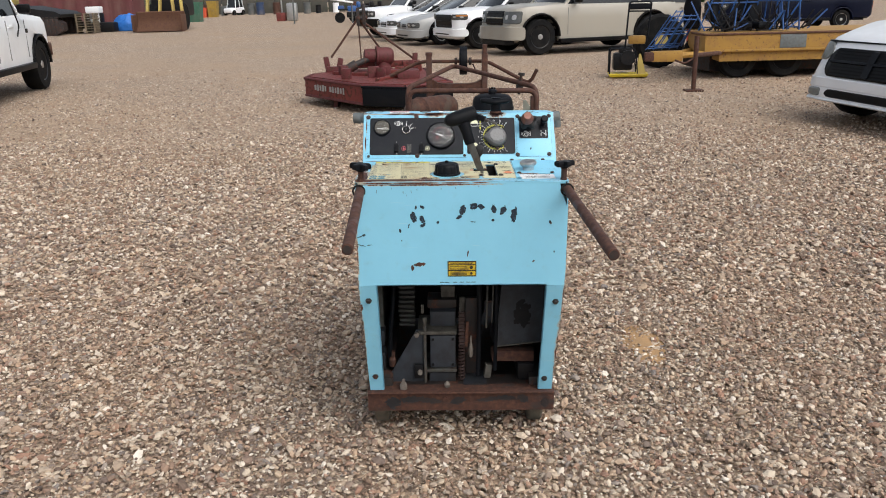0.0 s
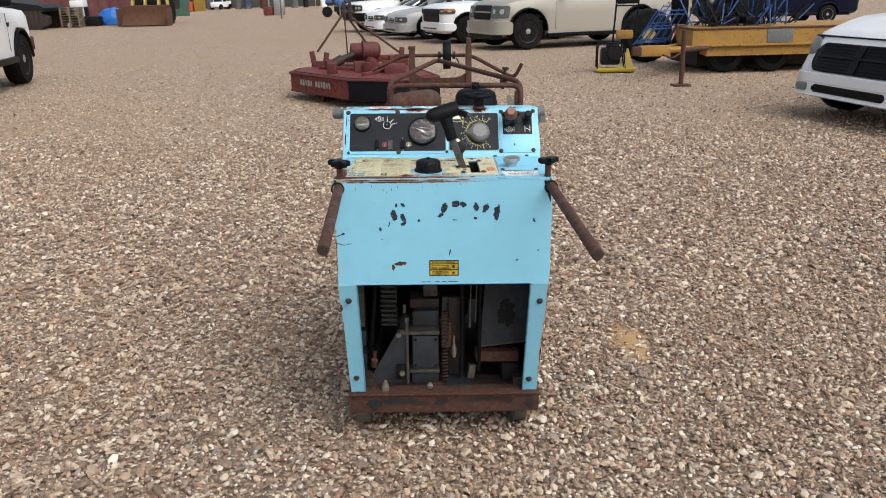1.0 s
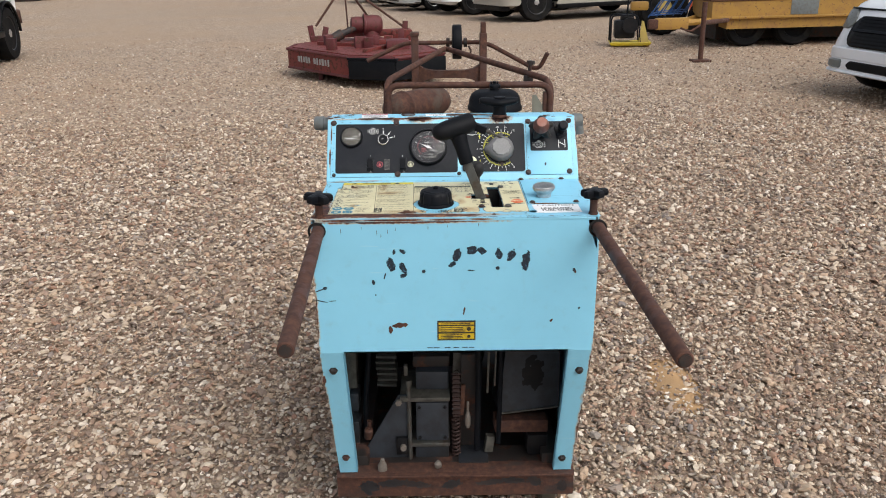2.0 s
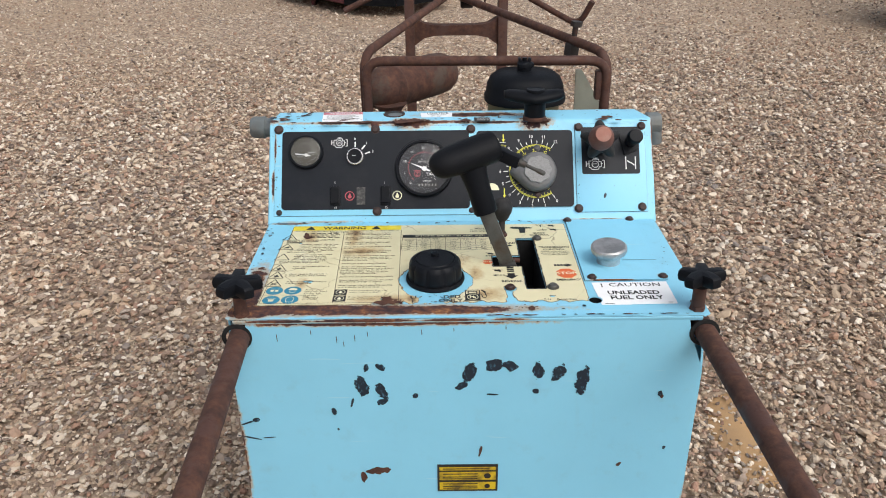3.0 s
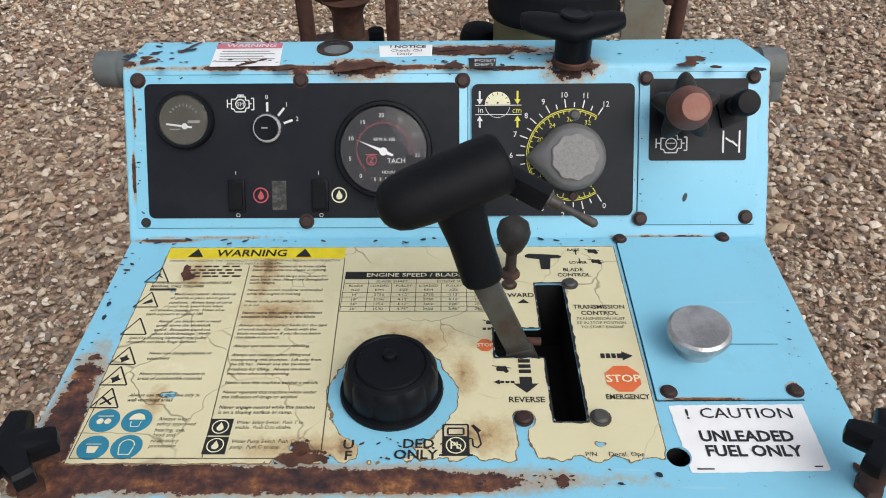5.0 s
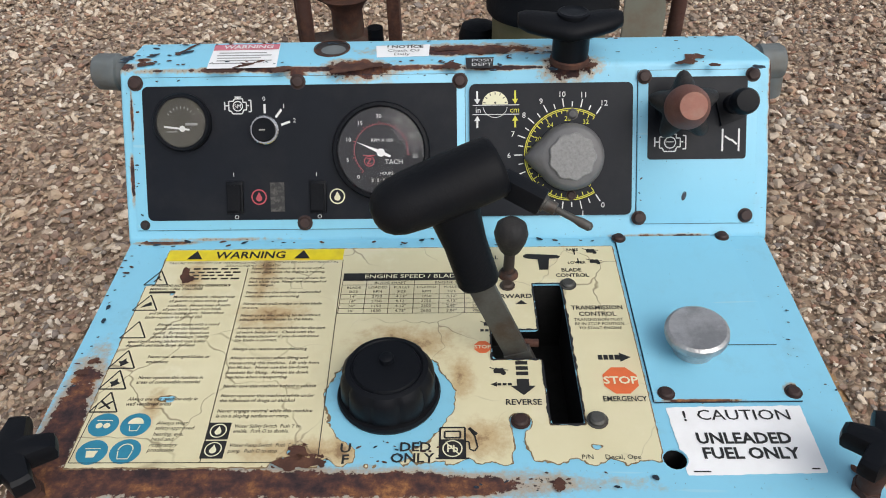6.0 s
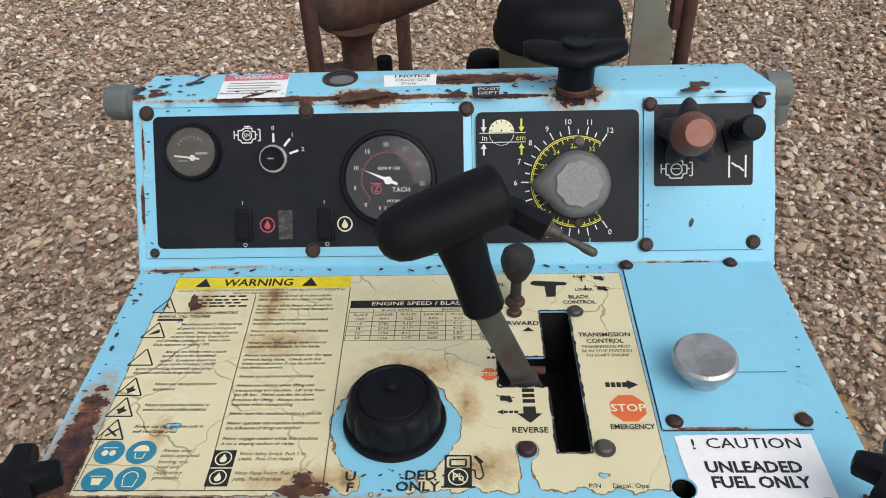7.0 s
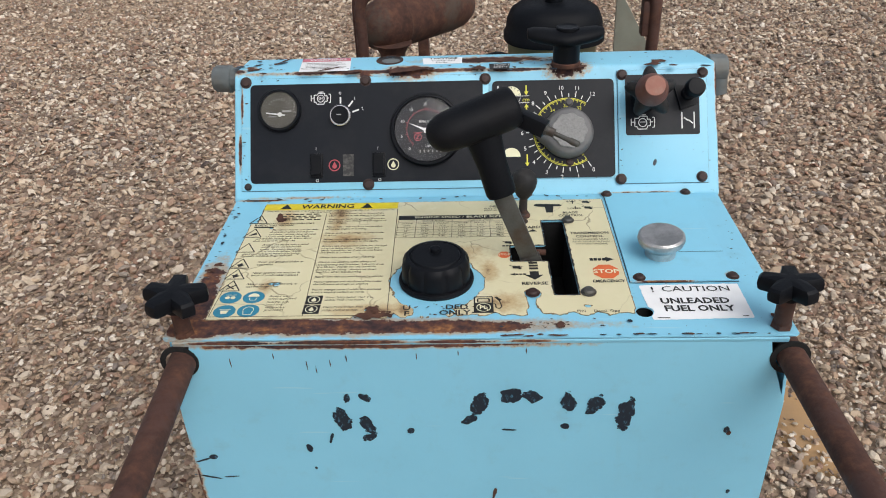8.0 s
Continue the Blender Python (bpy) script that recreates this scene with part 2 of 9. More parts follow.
def bm_lathe(bm, rings, m, seg=24, wave=None, cap=True):
    """Turned body: rings of (radius, height) about the z axis of m. wave(k, angle) scales the radius of ring k."""
    rows = []
    for k, (r, z) in enumerate(rings):
        row = []
        for i in range(seg):
            a = 2 * math.pi * i / seg
            q = r * (wave(k, a) if wave else 1.0)
            row.append(bm.verts.new(m @ Vector((q * math.cos(a), q * math.sin(a), z))))
        rows.append(row)
    for lo, hi in zip(rows, rows[1:]):
        for i in range(seg):
            bm.faces.new((lo[i], lo[(i + 1) % seg], hi[(i + 1) % seg], hi[i]))
    if cap:
        bm.faces.new(rows[0][::-1])
        bm.faces.new(rows[-1])


def bm_rod(bm, a, b, r, r2=None, seg=16, bevel=0.0):
    a, b = Vector(a), Vector(b)
    m = Matrix.Translation(a) @ basis(b - a)
    d = (b - a).length
    r2 = r if r2 is None else r2
    k = min(bevel, r * 0.9, d * 0.4)
    rings = [(r - k, 0), (r, k), (r2, d - k), (r2 - k, d)] if k else [(r, 0), (r2, d)]
    bm_lathe(bm, rings, m, seg)


def rounded_path(points, radius, steps=6):
    pts = [Vector(p) for p in points]
    out = [pts[0]]
    for p, q, s in zip(pts, pts[1:], pts[2:]):
        a, b = (p - q), (s - q)
        k = min(radius, a.length * 0.45, b.length * 0.45)
        u, w = q + a.normalized() * k, q + b.normalized() * k
        for i in range(steps + 1):
            t = i / steps
            out.append(u * (1 - t) ** 2 + q * 2 * t * (1 - t) + w * t ** 2)
    out.append(pts[-1])
    return out


def bm_tube(bm, points, r, seg=14, bend=0.0):
    pts = rounded_path(points, bend) if bend else [Vector(p) for p in points]
    rows, up = [], None
    for i, p in enumerate(pts):
        d = (pts[min(i + 1, len(pts) - 1)] - pts[max(i - 1, 0)]).normalized()
        if up is None:
            up = d.orthogonal().normalized()
        up = (up - d * up.dot(d)).normalized()
        side = d.cross(up)
        rows.append([bm.verts.new(p + r * (math.cos(a) * up + math.sin(a) * side)) for a in (2 * math.pi * k / seg for k in range(seg))])
    for lo, hi in zip(rows, rows[1:]):
        for i in range(seg):
            bm.faces.new((lo[i], lo[(i + 1) % seg], hi[(i + 1) % seg], hi[i]))
    bm.faces.new(rows[0][::-1])
    bm.faces.new(rows[-1])


def bm_prism(bm, outline, h0, h1, m=None):
    """An upright prism over a flat outline, from height h0 to h1, in the axes of m."""
    m = m if m else Matrix()
    lo = [bm.verts.new(m @ Vector((x, y, h0))) for x, y in outline]
    hi = [bm.verts.new(m @ Vector((x, y, h1))) for x, y in outline]
    k = len(outline)
    bm.faces.new(lo[::-1])
    bm.faces.new(hi)
    for i in range(k):
        bm.faces.new((lo[i], lo[(i + 1) % k], hi[(i + 1) % k], hi[i]))


def bm_loft(bm, rows, closed=True, caps=True):
    vs = [[bm.verts.new(p) for p in row] for row in rows]
    k = len(rows[0])
    for lo, hi in zip(vs, vs[1:]):
        for i in range(k if closed else k - 1):
            bm.faces.new((lo[i], lo[(i + 1) % k], hi[(i + 1) % k], hi[i]))
    if caps:
        bm.faces.new(vs[0][::-1])
        bm.faces.new(vs[-1])


def bm_region(bm, x0, x1, y0, y1, step, inside, m, h):
    """A thin film over the part of a rectangle where inside(x, y) > 0, with a smooth edge."""
    nx, ny = max(1, round((x1 - x0) / step)), max(1, round((y1 - y0) / step))
    px = [x0 + (x1 - x0) * i / nx for i in range(nx + 1)]
    py = [y0 + (y1 - y0) * j / ny for j in range(ny + 1)]
    val = [[inside(x, y) if 0 < i < nx and 0 < j < ny else min(-1e-6, inside(x, y)) for j, y in enumerate(py)] for i, x in enumerate(px)]
    made = {}

    def corner(i, j):
        if (i, j) not in made:
            made[i, j] = bm.verts.new(m @ Vector((px[i], py[j], h)))
        return made[i, j]

    def cut(a, b):
        key = (a, b) if a < b else (b, a)
        if key not in made:
            (i, j), (k, l) = key
            f = val[i][j] / (val[i][j] - val[k][l])
            made[key] = bm.verts.new(m @ Vector((px[i] + (px[k] - px[i]) * f, py[j] + (py[l] - py[j]) * f, h)))
        return made[key]

    for i in range(nx):
        for j in range(ny):
            ring = [(i, j), (i + 1, j), (i + 1, j + 1), (i, j + 1)]
            keep = []
            for a, b in zip(ring, ring[1:] + ring[:1]):
                va, vb = val[a[0]][a[1]], val[b[0]][b[1]]
                if va > 0:
                    keep.append(corner(*a))
                if (va > 0) != (vb > 0):
                    keep.append(cut(a, b))
            if len(keep) >= 3:
                bm.faces.new(keep)


def link(name, bm, material, parent=None, label="", smooth=35):
    bmesh.ops.remove_doubles(bm, verts=bm.verts[:], dist=1e-6) if len(bm.verts) < 3000 else None
    bmesh.ops.recalc_face_normals(bm, faces=bm.faces[:])
    me = bpy.data.meshes.new(name)
    bm.to_mesh(me)
    bm.free()
    return link_mesh(name, me, material, parent, label, smooth)


def link_mesh(name, me, material, parent=None, label="", smooth=35):
    if smooth:
        me.polygons.foreach_set("use_smooth", [True] * len(me.polygons))
        me.set_sharp_from_angle(angle=radians(smooth))
    me.materials.append(M[material] if isinstance(material, str) else material)
    ob = new(name, me)
    ob.parent = parent
    return tagged(ob, label)


def part(name, bm, material, parent, label="", smooth=35):
    return link(name, bm, material, parent, label, smooth)


def thing(name, label, category, m=None, group="", kind=""):
    ob = new(name)
    ob.empty_display_size = 0.1
    if m is not None:
        ob.matrix_world = m
    return tagged(ob, label, category, group, kind)


def letters(bm, text, size, m, x, y, h, align="CENTER", weight=0.0, lean=0.0, width=1.0):
    """Adds the outlines of a line of writing to bm, on the plane of m."""
    cu = bpy.data.curves.new("line", "FONT")
    cu.body, cu.size, cu.align_x, cu.resolution_u = text, size, align, 2
    cu.offset, cu.shear, cu.fill_mode = weight * size, lean, "FRONT"
    ob = bpy.data.objects.new("line", cu)
    me = bpy.data.meshes.new_from_object(ob)
    me.transform(m @ Matrix.Translation((x, y, h)) @ Matrix.Diagonal((width, 1, 1, 1)))
    bm.from_mesh(me)
    bpy.data.objects.remove(ob)
    bpy.data.curves.remove(cu)
    bpy.data.meshes.remove(me)


def bm_disc(bm, x, y, r, m, h, seg=24, inner=0.0, a0=0.0, a1=360.0, ry=None):
    """A flat disc, ring or arc."""
    ry = ry if ry else r
    full = a1 - a0 >= 360
    ang = [radians(a0 + (a1 - a0) * i / seg) for i in range(seg if full else seg + 1)]
    out = [bm.verts.new(m @ Vector((x + r * math.cos(a), y + ry * math.sin(a), h))) for a in ang]
    if inner:
        k = inner / r
        inn = [bm.verts.new(m @ Vector((x + r * k * math.cos(a), y + ry * k * math.sin(a), h))) for a in ang]
        for i in range(len(ang) if full else len(ang) - 1):
            j = (i + 1) % len(ang)
            bm.faces.new((out[i], out[j], inn[j], inn[i]))
    else:
        bm.faces.new(out)


def bm_flat(bm, pts, m, h):
    bm.faces.new([bm.verts.new(m @ Vector((x, y, h))) for x, y in pts])


def bm_stroke(bm, pts, w, m, h):
    """A flat line of width w along pts."""
    for (x0, y0), (x1, y1) in zip(pts, pts[1:]):
        d = math.hypot(x1 - x0, y1 - y0) or 1e-6
        nx, ny = -(y1 - y0) / d * w / 2, (x1 - x0) / d * w / 2
        bm_flat(bm, [(x0 + nx, y0 + ny), (x0 - nx, y0 - ny), (x1 - nx, y1 - ny), (x1 + nx, y1 + ny)], m, h)


def rect(x0, y0, x1, y1):
    return [(x0, y0), (x1, y0), (x1, y1), (x0, y1)]


def ripple(x, y, scale, seed=0.0):
    return noise.noise((x * scale, y * scale, seed)) + 0.5 * noise.noise((x * scale * 2.3, y * scale * 2.3, seed + 7))


def fresh():
    return bmesh.new()


# ---- ground ----
def gravel_material():
    n = Nodes("gravel")
    geo = n.t.nodes.new("ShaderNodeNewGeometry")
    pick = geo.outputs["Random Per Island"]
    stone = n.ramp(pick, [(0.0, (0.055, 0.042, 0.040)), (0.10, (0.36, 0.24, 0.17)), (0.20, (0.135, 0.105, 0.095)), (0.30, (0.52, 0.41, 0.295)), (0.38, (0.30, 0.165, 0.115)), (0.46, (0.24, 0.185, 0.15)), (0.54, (0.58, 0.485, 0.38)), (0.62, (0.185, 0.170, 0.165)),
                          (0.70, (0.43, 0.30, 0.205)), (0.82, (0.60, 0.51, 0.40)), (0.94, (0.70, 0.62, 0.52)), (1.0, (0.80, 0.74, 0.66))])
    big = n.noise(0.9, 5, 0.6)
    stone = n.mix(n.math("MULTIPLY", n.span(big, 0.42, 0.66), 0.17), stone, (0.43, 0.27, 0.16))
    fine = n.noise(120, 4)
    stone = n.mix(n.math("MULTIPLY", fine, 0.16), stone, (0.44, 0.325, 0.225))
    stone = n.mix(1.0, stone, (1.0, 0.985, 0.965), "MULTIPLY")
    n.bump(fine, 0.6, 0.003)
    return n.done(stone, 0.78)


def bed_material():
    """Gravel too far or too deep to tell stone from stone."""
    n = Nodes("gravel_bed")
    pick = n.cells(46, "Color")
    sep = n.t.nodes.new("ShaderNodeSeparateColor")
    n.put(pick, sep.inputs[0])
    c = n.ramp(sep.outputs[0], [(0.0, (0.10, 0.073, 0.056)), (0.22, (0.33, 0.24, 0.17)), (0.42, (0.19, 0.138, 0.105)), (0.62, (0.50, 0.385, 0.275)), (0.80, (0.29, 0.205, 0.145)), (1.0, (0.74, 0.62, 0.475))])
    patch = n.span(n.noise(0.35, 5, 0.6), 0.40, 0.66)
    c = n.mix(n.math("MULTIPLY", patch, 0.5), c, (0.37, 0.255, 0.160))
    track = n.span(n.noise(0.16, 4, 0.6, (0.5, 1.6, 1.0)), 0.48, 0.66)
    c = n.mix(n.math("MULTIPLY", track, 0.30), c, (0.29, 0.225, 0.165))
    d = n.cells(46)
    n.bump(n.math("MULTIPLY", d, -1.0), 0.9, 0.012)
    return n.done(c, 0.85)


M["gravel"], M["gravel_bed"] = gravel_material(), bed_material()
M["sand"] = plain("sand", (0.42, 0.26, 0.125), 0.9, vary=0.25, scale=9, grain=300, bump=0.5, depth=0.002, dirt=0.4, dirt_colour=(0.33, 0.22, 0.13))

bm = fresh()
bm_flat(bm, rect(-260, -120, 260, 420), Matrix(), -0.016)
tagged(link("ground", bm, "gravel_bed", smooth=0), "tan gravel yard that runs to the horizon", "ground", kind="structure")


def pebble(sub):
    b = bmesh.new()
    if sub:
        bmesh.ops.create_icosphere(b, subdivisions=1, radius=1.0)
        bmesh.ops.delete(b, geom=[f for f in b.faces if f.calc_center_median().z < -0.6], context="FACES")
    else:
        bmesh.ops.create_cone(b, cap_ends=False, segments=5, radius1=1.0, radius2=0.55, depth=1.1)
        bmesh.ops.contextual_create(b, geom=[e for e in b.edges if e.is_boundary and e.verts[0].co.z > 0])
        bmesh.ops.triangulate(b, faces=b.faces[:])
    vs = np.array([v.co[:] for v in b.verts])
    fs = np.array([[v.index for v in f.verts] for f in b.faces])
    b.free()
    return vs, fs


def scatter(rng, spots, sizes, shape, lift):
    """Stones as one big array: each the given shape, stretched, turned and dented."""
    vs, fs = shape
    k, nv = len(spots), len(vs)
    ax = sizes[:, None] * np.stack([rng.uniform(0.85, 1.35, k), rng.uniform(0.62, 0.95, k), rng.uniform(0.36, 0.64, k)], 1)
    p = vs[None] * ax[:, None, :]
    p *= 1 + rng.normal(0, 0.13, (k, nv, 1))
    a, b, c = rng.uniform(0, 2 * np.pi, k), rng.normal(0, 0.42, k), rng.normal(0, 0.42, k)
    ca, sa, cb, sb, cc, sc = np.cos(a), np.sin(a), np.cos(b), np.sin(b), np.cos(c), np.sin(c)
    x, y, z = p[..., 0], p[..., 1], p[..., 2]
    y, z = y * cb[:, None] - z * sb[:, None], y * sb[:, None] + z * cb[:, None]
    x, z = x * cc[:, None] + z * sc[:, None], -x * sc[:, None] + z * cc[:, None]
    x, y = x * ca[:, None] - y * sa[:, None], x * sa[:, None] + y * ca[:, None]
    out = np.stack([x + spots[:, 0:1], y + spots[:, 1:2], z + lift[:, None]], -1).reshape(-1, 3)
    idx = (fs[None] + (np.arange(k) * nv)[:, None, None]).reshape(-1, 3)
    return out, idx


def raw_mesh(name, v, f, smooth=False):
    me = bpy.data.meshes.new(name)
    me.vertices.add(len(v))
    me.vertices.foreach_set("co", v.astype(np.float32).ravel())
    me.loops.add(len(f) * 3)
    me.loops.foreach_set("vertex_index", f.astype(np.int32).ravel())
    me.polygons.add(len(f))
    me.polygons.foreach_set("loop_start", np.arange(len(f), dtype=np.int32) * 3)
    me.polygons.foreach_set("use_smooth", np.full(len(f), smooth))
    me.update(calc_edges=True)
    me.validate()
    return me


SANDY = [(0.845, 3.02, 0.085, 0.20)]


def gravel_bed():
    rng = np.random.default_rng(5)
    far = pebble(True)
    lots = []

    def field(x0, x1, y0, y1, step, keep):
        gx, gy = np.meshgrid(np.arange(x0, x1, step), np.arange(y0, y1, step))
        s = np.stack([gx.ravel(), gy.ravel()], 1) + rng.uniform(-0.62, 0.62, (gx.size, 2)) * step
        s = s[keep(s[:, 0], s[:, 1])]
        for cx, cy, rx, ry in SANDY:
            d = ((s[:, 0] - cx) / rx) ** 2 + ((s[:, 1] - cy) / ry) ** 2
            s = s[(d > 1) | (rng.random(len(s)) < 0.60)]
        return s

    def spread(x, y, soft=1.1):
        """Full inside a wedge ahead of the machine's rear, thinning out at its rim."""
        d = np.abs(x - 0.02) - (0.45 + 0.56 * (np.maximum(y, 0.4) + 0.1))
        e = np.maximum(d, 1.55 - y)
        return rng.random(len(x)) > np.clip(e / soft, 0, 1) ** 0.7

    a = field(-3.4, 3.4, 0.3, 3.6, 0.0132, spread)
    lots.append((a, np.clip(rng.lognormal(math.log(0.0068), 0.44, len(a)), 0.0036, 0.023), far))
    b = field(-6.2, 6.2, 3.6, 8.8, 0.0210, lambda x, y: spread(x, y) & (rng.random(len(x)) > np.clip((y - 5.6) / 3.2, 0, 1)))
    lots.append((b, np.clip(rng.lognormal(math.log(0.0095), 0.42, len(b)), 0.0055, 0.024), far))
    c = field(-11.0, 11.0, 6.0, 19.0, 0.041, lambda x, y: spread(x, y, 1.6) & (rng.random(len(x)) > np.clip((y - 6.8) / 12.0, 0, 1) ** 0.6))
    lots.append((c, np.clip(rng.lognormal(math.log(0.0100), 0.36, len(c)), 0.006, 0.020), pebble(False)))
    vs, fs, base = [], [], 0
    for spots, sizes, shape in lots:
        v, f = scatter(rng, spots, sizes, shape, rng.uniform(-0.015, 0.004, len(spots)))
        vs.append(v), fs.append(f + base)
        base += len(v)
    ob = new("gravel", raw_mesh("gravel", np.concatenate(vs), np.concatenate(fs)))
    ob.data.materials.append(M["gravel"])
    tagged(ob, "loose tan, brown and grey gravel stones", "gravel", kind="stuff")


gravel_bed()
for cx, cy, rx, ry in SANDY:
    bm = fresh()
    rows = []
    for k in range(5):
        q = 1 - k / 4.6
        rows.append([(cx + rx * q * math.cos(a) * (1 + 0.2 * noise.noise((math.cos(a) * 2, math.sin(a) * 2, cx))), cy + ry * q * math.sin(a) * (1 + 0.2 * noise.noise((math.cos(a) * 2, math.sin(a) * 2, cy))), -0.0153 + 0.014 * (1 - q * q)) for a in (2 * math.pi * i / 28 for i in range(28))])
    bm_loft(bm, rows)
    tagged(link("sand_patch", bm, "sand", smooth=80), "bare patch of orange sand in the gravel", "sand patch", kind="stuff")


# ---- the concrete floor saw ----
saw = thing("concrete_saw", "weathered light-blue walk-behind concrete saw with rusty handles, standing on gravel", "concrete saw", pose(0.033, 2.15, 0.0, 0, 0.85, 0))
DECK_Z, TOP_Z = 0.932, 1.075
ON_DECK = Matrix.Translation((0, 0, DECK_Z))
ON_TOP = Matrix.Translation((0, 0, TOP_Z))
ON_PANEL = Matrix(((1, 0, 0, 0), (0, 0.5512, -0.8344, 0.302), (0, 0.8344, 0.5512, 0.932), (0, 0, 0, 1)))
ON_FRONT = Matrix(((1, 0, 0, 0), (0, 0, -1, 0), (0, 1, 0, 0), (0, 0, 0, 1)))
HALF = 0.315

deck_rust = [((-0.296, 0.072, 0.932), (0.017, 0.075, 0.05)), ((-0.290, 0.020, 0.932), (0.040, 0.018, 0.05)), ((-0.19, 0.0220, 0.932), (0.19, 0.0150, 0.03)), ((-0.06, 0.0195, 0.932), (0.15, 0.0120, 0.03)),
             ((-0.245, -0.0012, 0.9285), (0.05, 0.0020, 0.0030)), ((-0.135, -0.0012, 0.9285), (0.075, 0.0022, 0.0030)), ((-0.02, -0.0012, 0.9285), (0.045, 0.0018, 0.0026)), ((0.055, -0.0012, 0.9285), (0.025, 0.0016, 0.0022)), ((-0.28, 0.300, 0.932), (0.03, 0.0035, 0.01))]
top_rust = [((-0.085, 0.399, 1.068), (0.040, 0.011, 0.012)), ((-0.145, 0.395, 1.066), (0.014, 0.006, 0.008)), ((-0.07, 0.388, 1.055), (0.03, 0.006, 0.006)), ((0.02, 0.428, 1.075), (0.085, 0.012, 0.02)), ((0.125, 0.398, 1.07), (0.028, 0.012, 0.02)), ((-0.312, 0.402, 1.07), (0.009, 0.007, 0.01)), ((-0.300, 0.415, 1.075), (0.007, 0.004, 0.01)), ((0.3195, 0.39, 1.045), (0.0030, 0.07, 0.05)), ((-0.3080, 0.372, 1.040), (0.0020, 0.022, 0.026)), ((-0.3110, 0.335, 0.985), (0.0022, 0.03, 0.02)), ((-0.12, 0.3955, 1.0725), (0.16, 0.0028, 0.004)), ((0.06, 0.3945, 1.0715), (0.05, 0.0022, 0.003)), ((0.10, 0.4550, 1.075), (0.21, 0.0022, 0.006)), ((-0.18, 0.4550, 1.075), (0.12, 0.0020, 0.006)), ((0.22, 0.302, 0.935), (0.07, 0.0015, 0.003)), ((-0.22, 0.302, 0.935), (0.07, 0.0016, 0.003))]
M["blue_deck"] = worn_paint("blue_deck", BLUE, deck_rust, chips=0.700, streak=(0.45, 1.15, 1.15), rag=0.72)
M["blue_console"] = worn_paint("blue_console", BLUE, top_rust, chips=0.700)
M["blue_front"] = worn_paint("blue_front", BLUE, [((-0.12, 0.0, 0.925), (0.20, 0.03, 0.005)), ((0.314, 0.1, 0.32), (0.009, 0.15, 0.15)), ((0.316, 0.05, 0.55), (0.005, 0.1, 0.08)), ((-0.314, 0.1, 0.40), (0.006, 0.1, 0.16)), ((-0.317, 0.05, 0.70), (0.006, 0.1, 0.10))], chips=0.735)
M["blue_plate"] = worn_paint("blue_plate", dim(BLUE, 1.02), [((0.20, 0.0943, 0.934), (0.03, 0.0010, 0.01)), ((0.278, 0.105, 0.934), (0.006, 0.006, 0.01))], chips=0.73)


def sheet(bm, outline, m, thick):
    bm_prism(bm, outline, -thick, 0.0, m)


# deck: a bent plate with the lever slot, filler hole and small hole cut through
def deck_holes(x, y):
    slot = max(abs(x - 0.0965 - (0.153 - y) * 0.012) - 0.0128, abs(y - 0.153) - 0.080)
    notch = max(abs(x - 0.066) - 0.024, abs(y - 0.157) - 0.0165)
    filler = math.hypot(x + 0.0425, y - 0.104) - 0.030
    small = math.hypot(x - 0.1726, y - 0.0408) - 0.0088
    return min(slot, notch, filler, small)


bm = fresh()
bm_region(bm, -HALF, HALF, 0.0, 0.302, 0.0035, lambda x, y: min(x + HALF, HALF - x, y + 1e-4, 0.3021 - y, deck_holes(x, y)) + 1e-5, ON_DECK, 0.0)
deck = part("deck", bm, "blue_deck", saw, "light-blue control deck with a rusted front edge", smooth=0)
sol = deck.modifiers.new("thickness", "SOLIDIFY")
sol.thickness, sol.offset = 0.0012, -1
bm = fresh()
bm_loft(bm, [[(x, 0.003, 0.9285), (x, -0.0002, 0.9302), (x, -0.0009, 0.9288), (x, -0.0005, 0.9262), (x, 0.0006, 0.9235), (x, 0.0025, 0.9235)] for x in (-0.305, 0.305)])
part("deck_lip", bm, "blue_deck", saw, "rust-streaked bent front edge")

# boxes added under the slot and the small hole, near-black for the shade inside
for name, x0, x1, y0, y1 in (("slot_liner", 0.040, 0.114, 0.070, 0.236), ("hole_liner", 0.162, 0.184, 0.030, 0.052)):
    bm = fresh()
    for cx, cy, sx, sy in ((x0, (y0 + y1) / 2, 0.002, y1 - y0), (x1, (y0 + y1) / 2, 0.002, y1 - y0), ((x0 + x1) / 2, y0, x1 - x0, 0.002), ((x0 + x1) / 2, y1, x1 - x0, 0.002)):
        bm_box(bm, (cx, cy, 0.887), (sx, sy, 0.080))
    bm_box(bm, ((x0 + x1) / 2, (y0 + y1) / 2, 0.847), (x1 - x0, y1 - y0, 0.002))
    part(name, bm, "hole_shade", saw)

# console: slanted panel, flat top with clipped corners, sides and back
bm = fresh()
side = [(0.302, 0.932), (0.3955, 1.0735), (0.400, TOP_Z), (0.453, TOP_Z), (0.457, 1.071), (0.457, 0.80), (0.302, 0.80)]
rows = []
for x in (-0.319, 0.319):
    clip = 0.006 if x < 0 else 0.016
    rows.append([(x - math.copysign(clip if v > 0.45 else 0.0, x), v, w) for v, w in side])
bm_loft(bm, rows)
console = part("console", bm, "blue_console", saw, "light-blue slanted instrument console with rusty top edge", smooth=20)
bv = console.modifiers.new("edges", "BEVEL")
bv.width, bv.segments, bv.limit_method = 0.004, 3, "ANGLE"

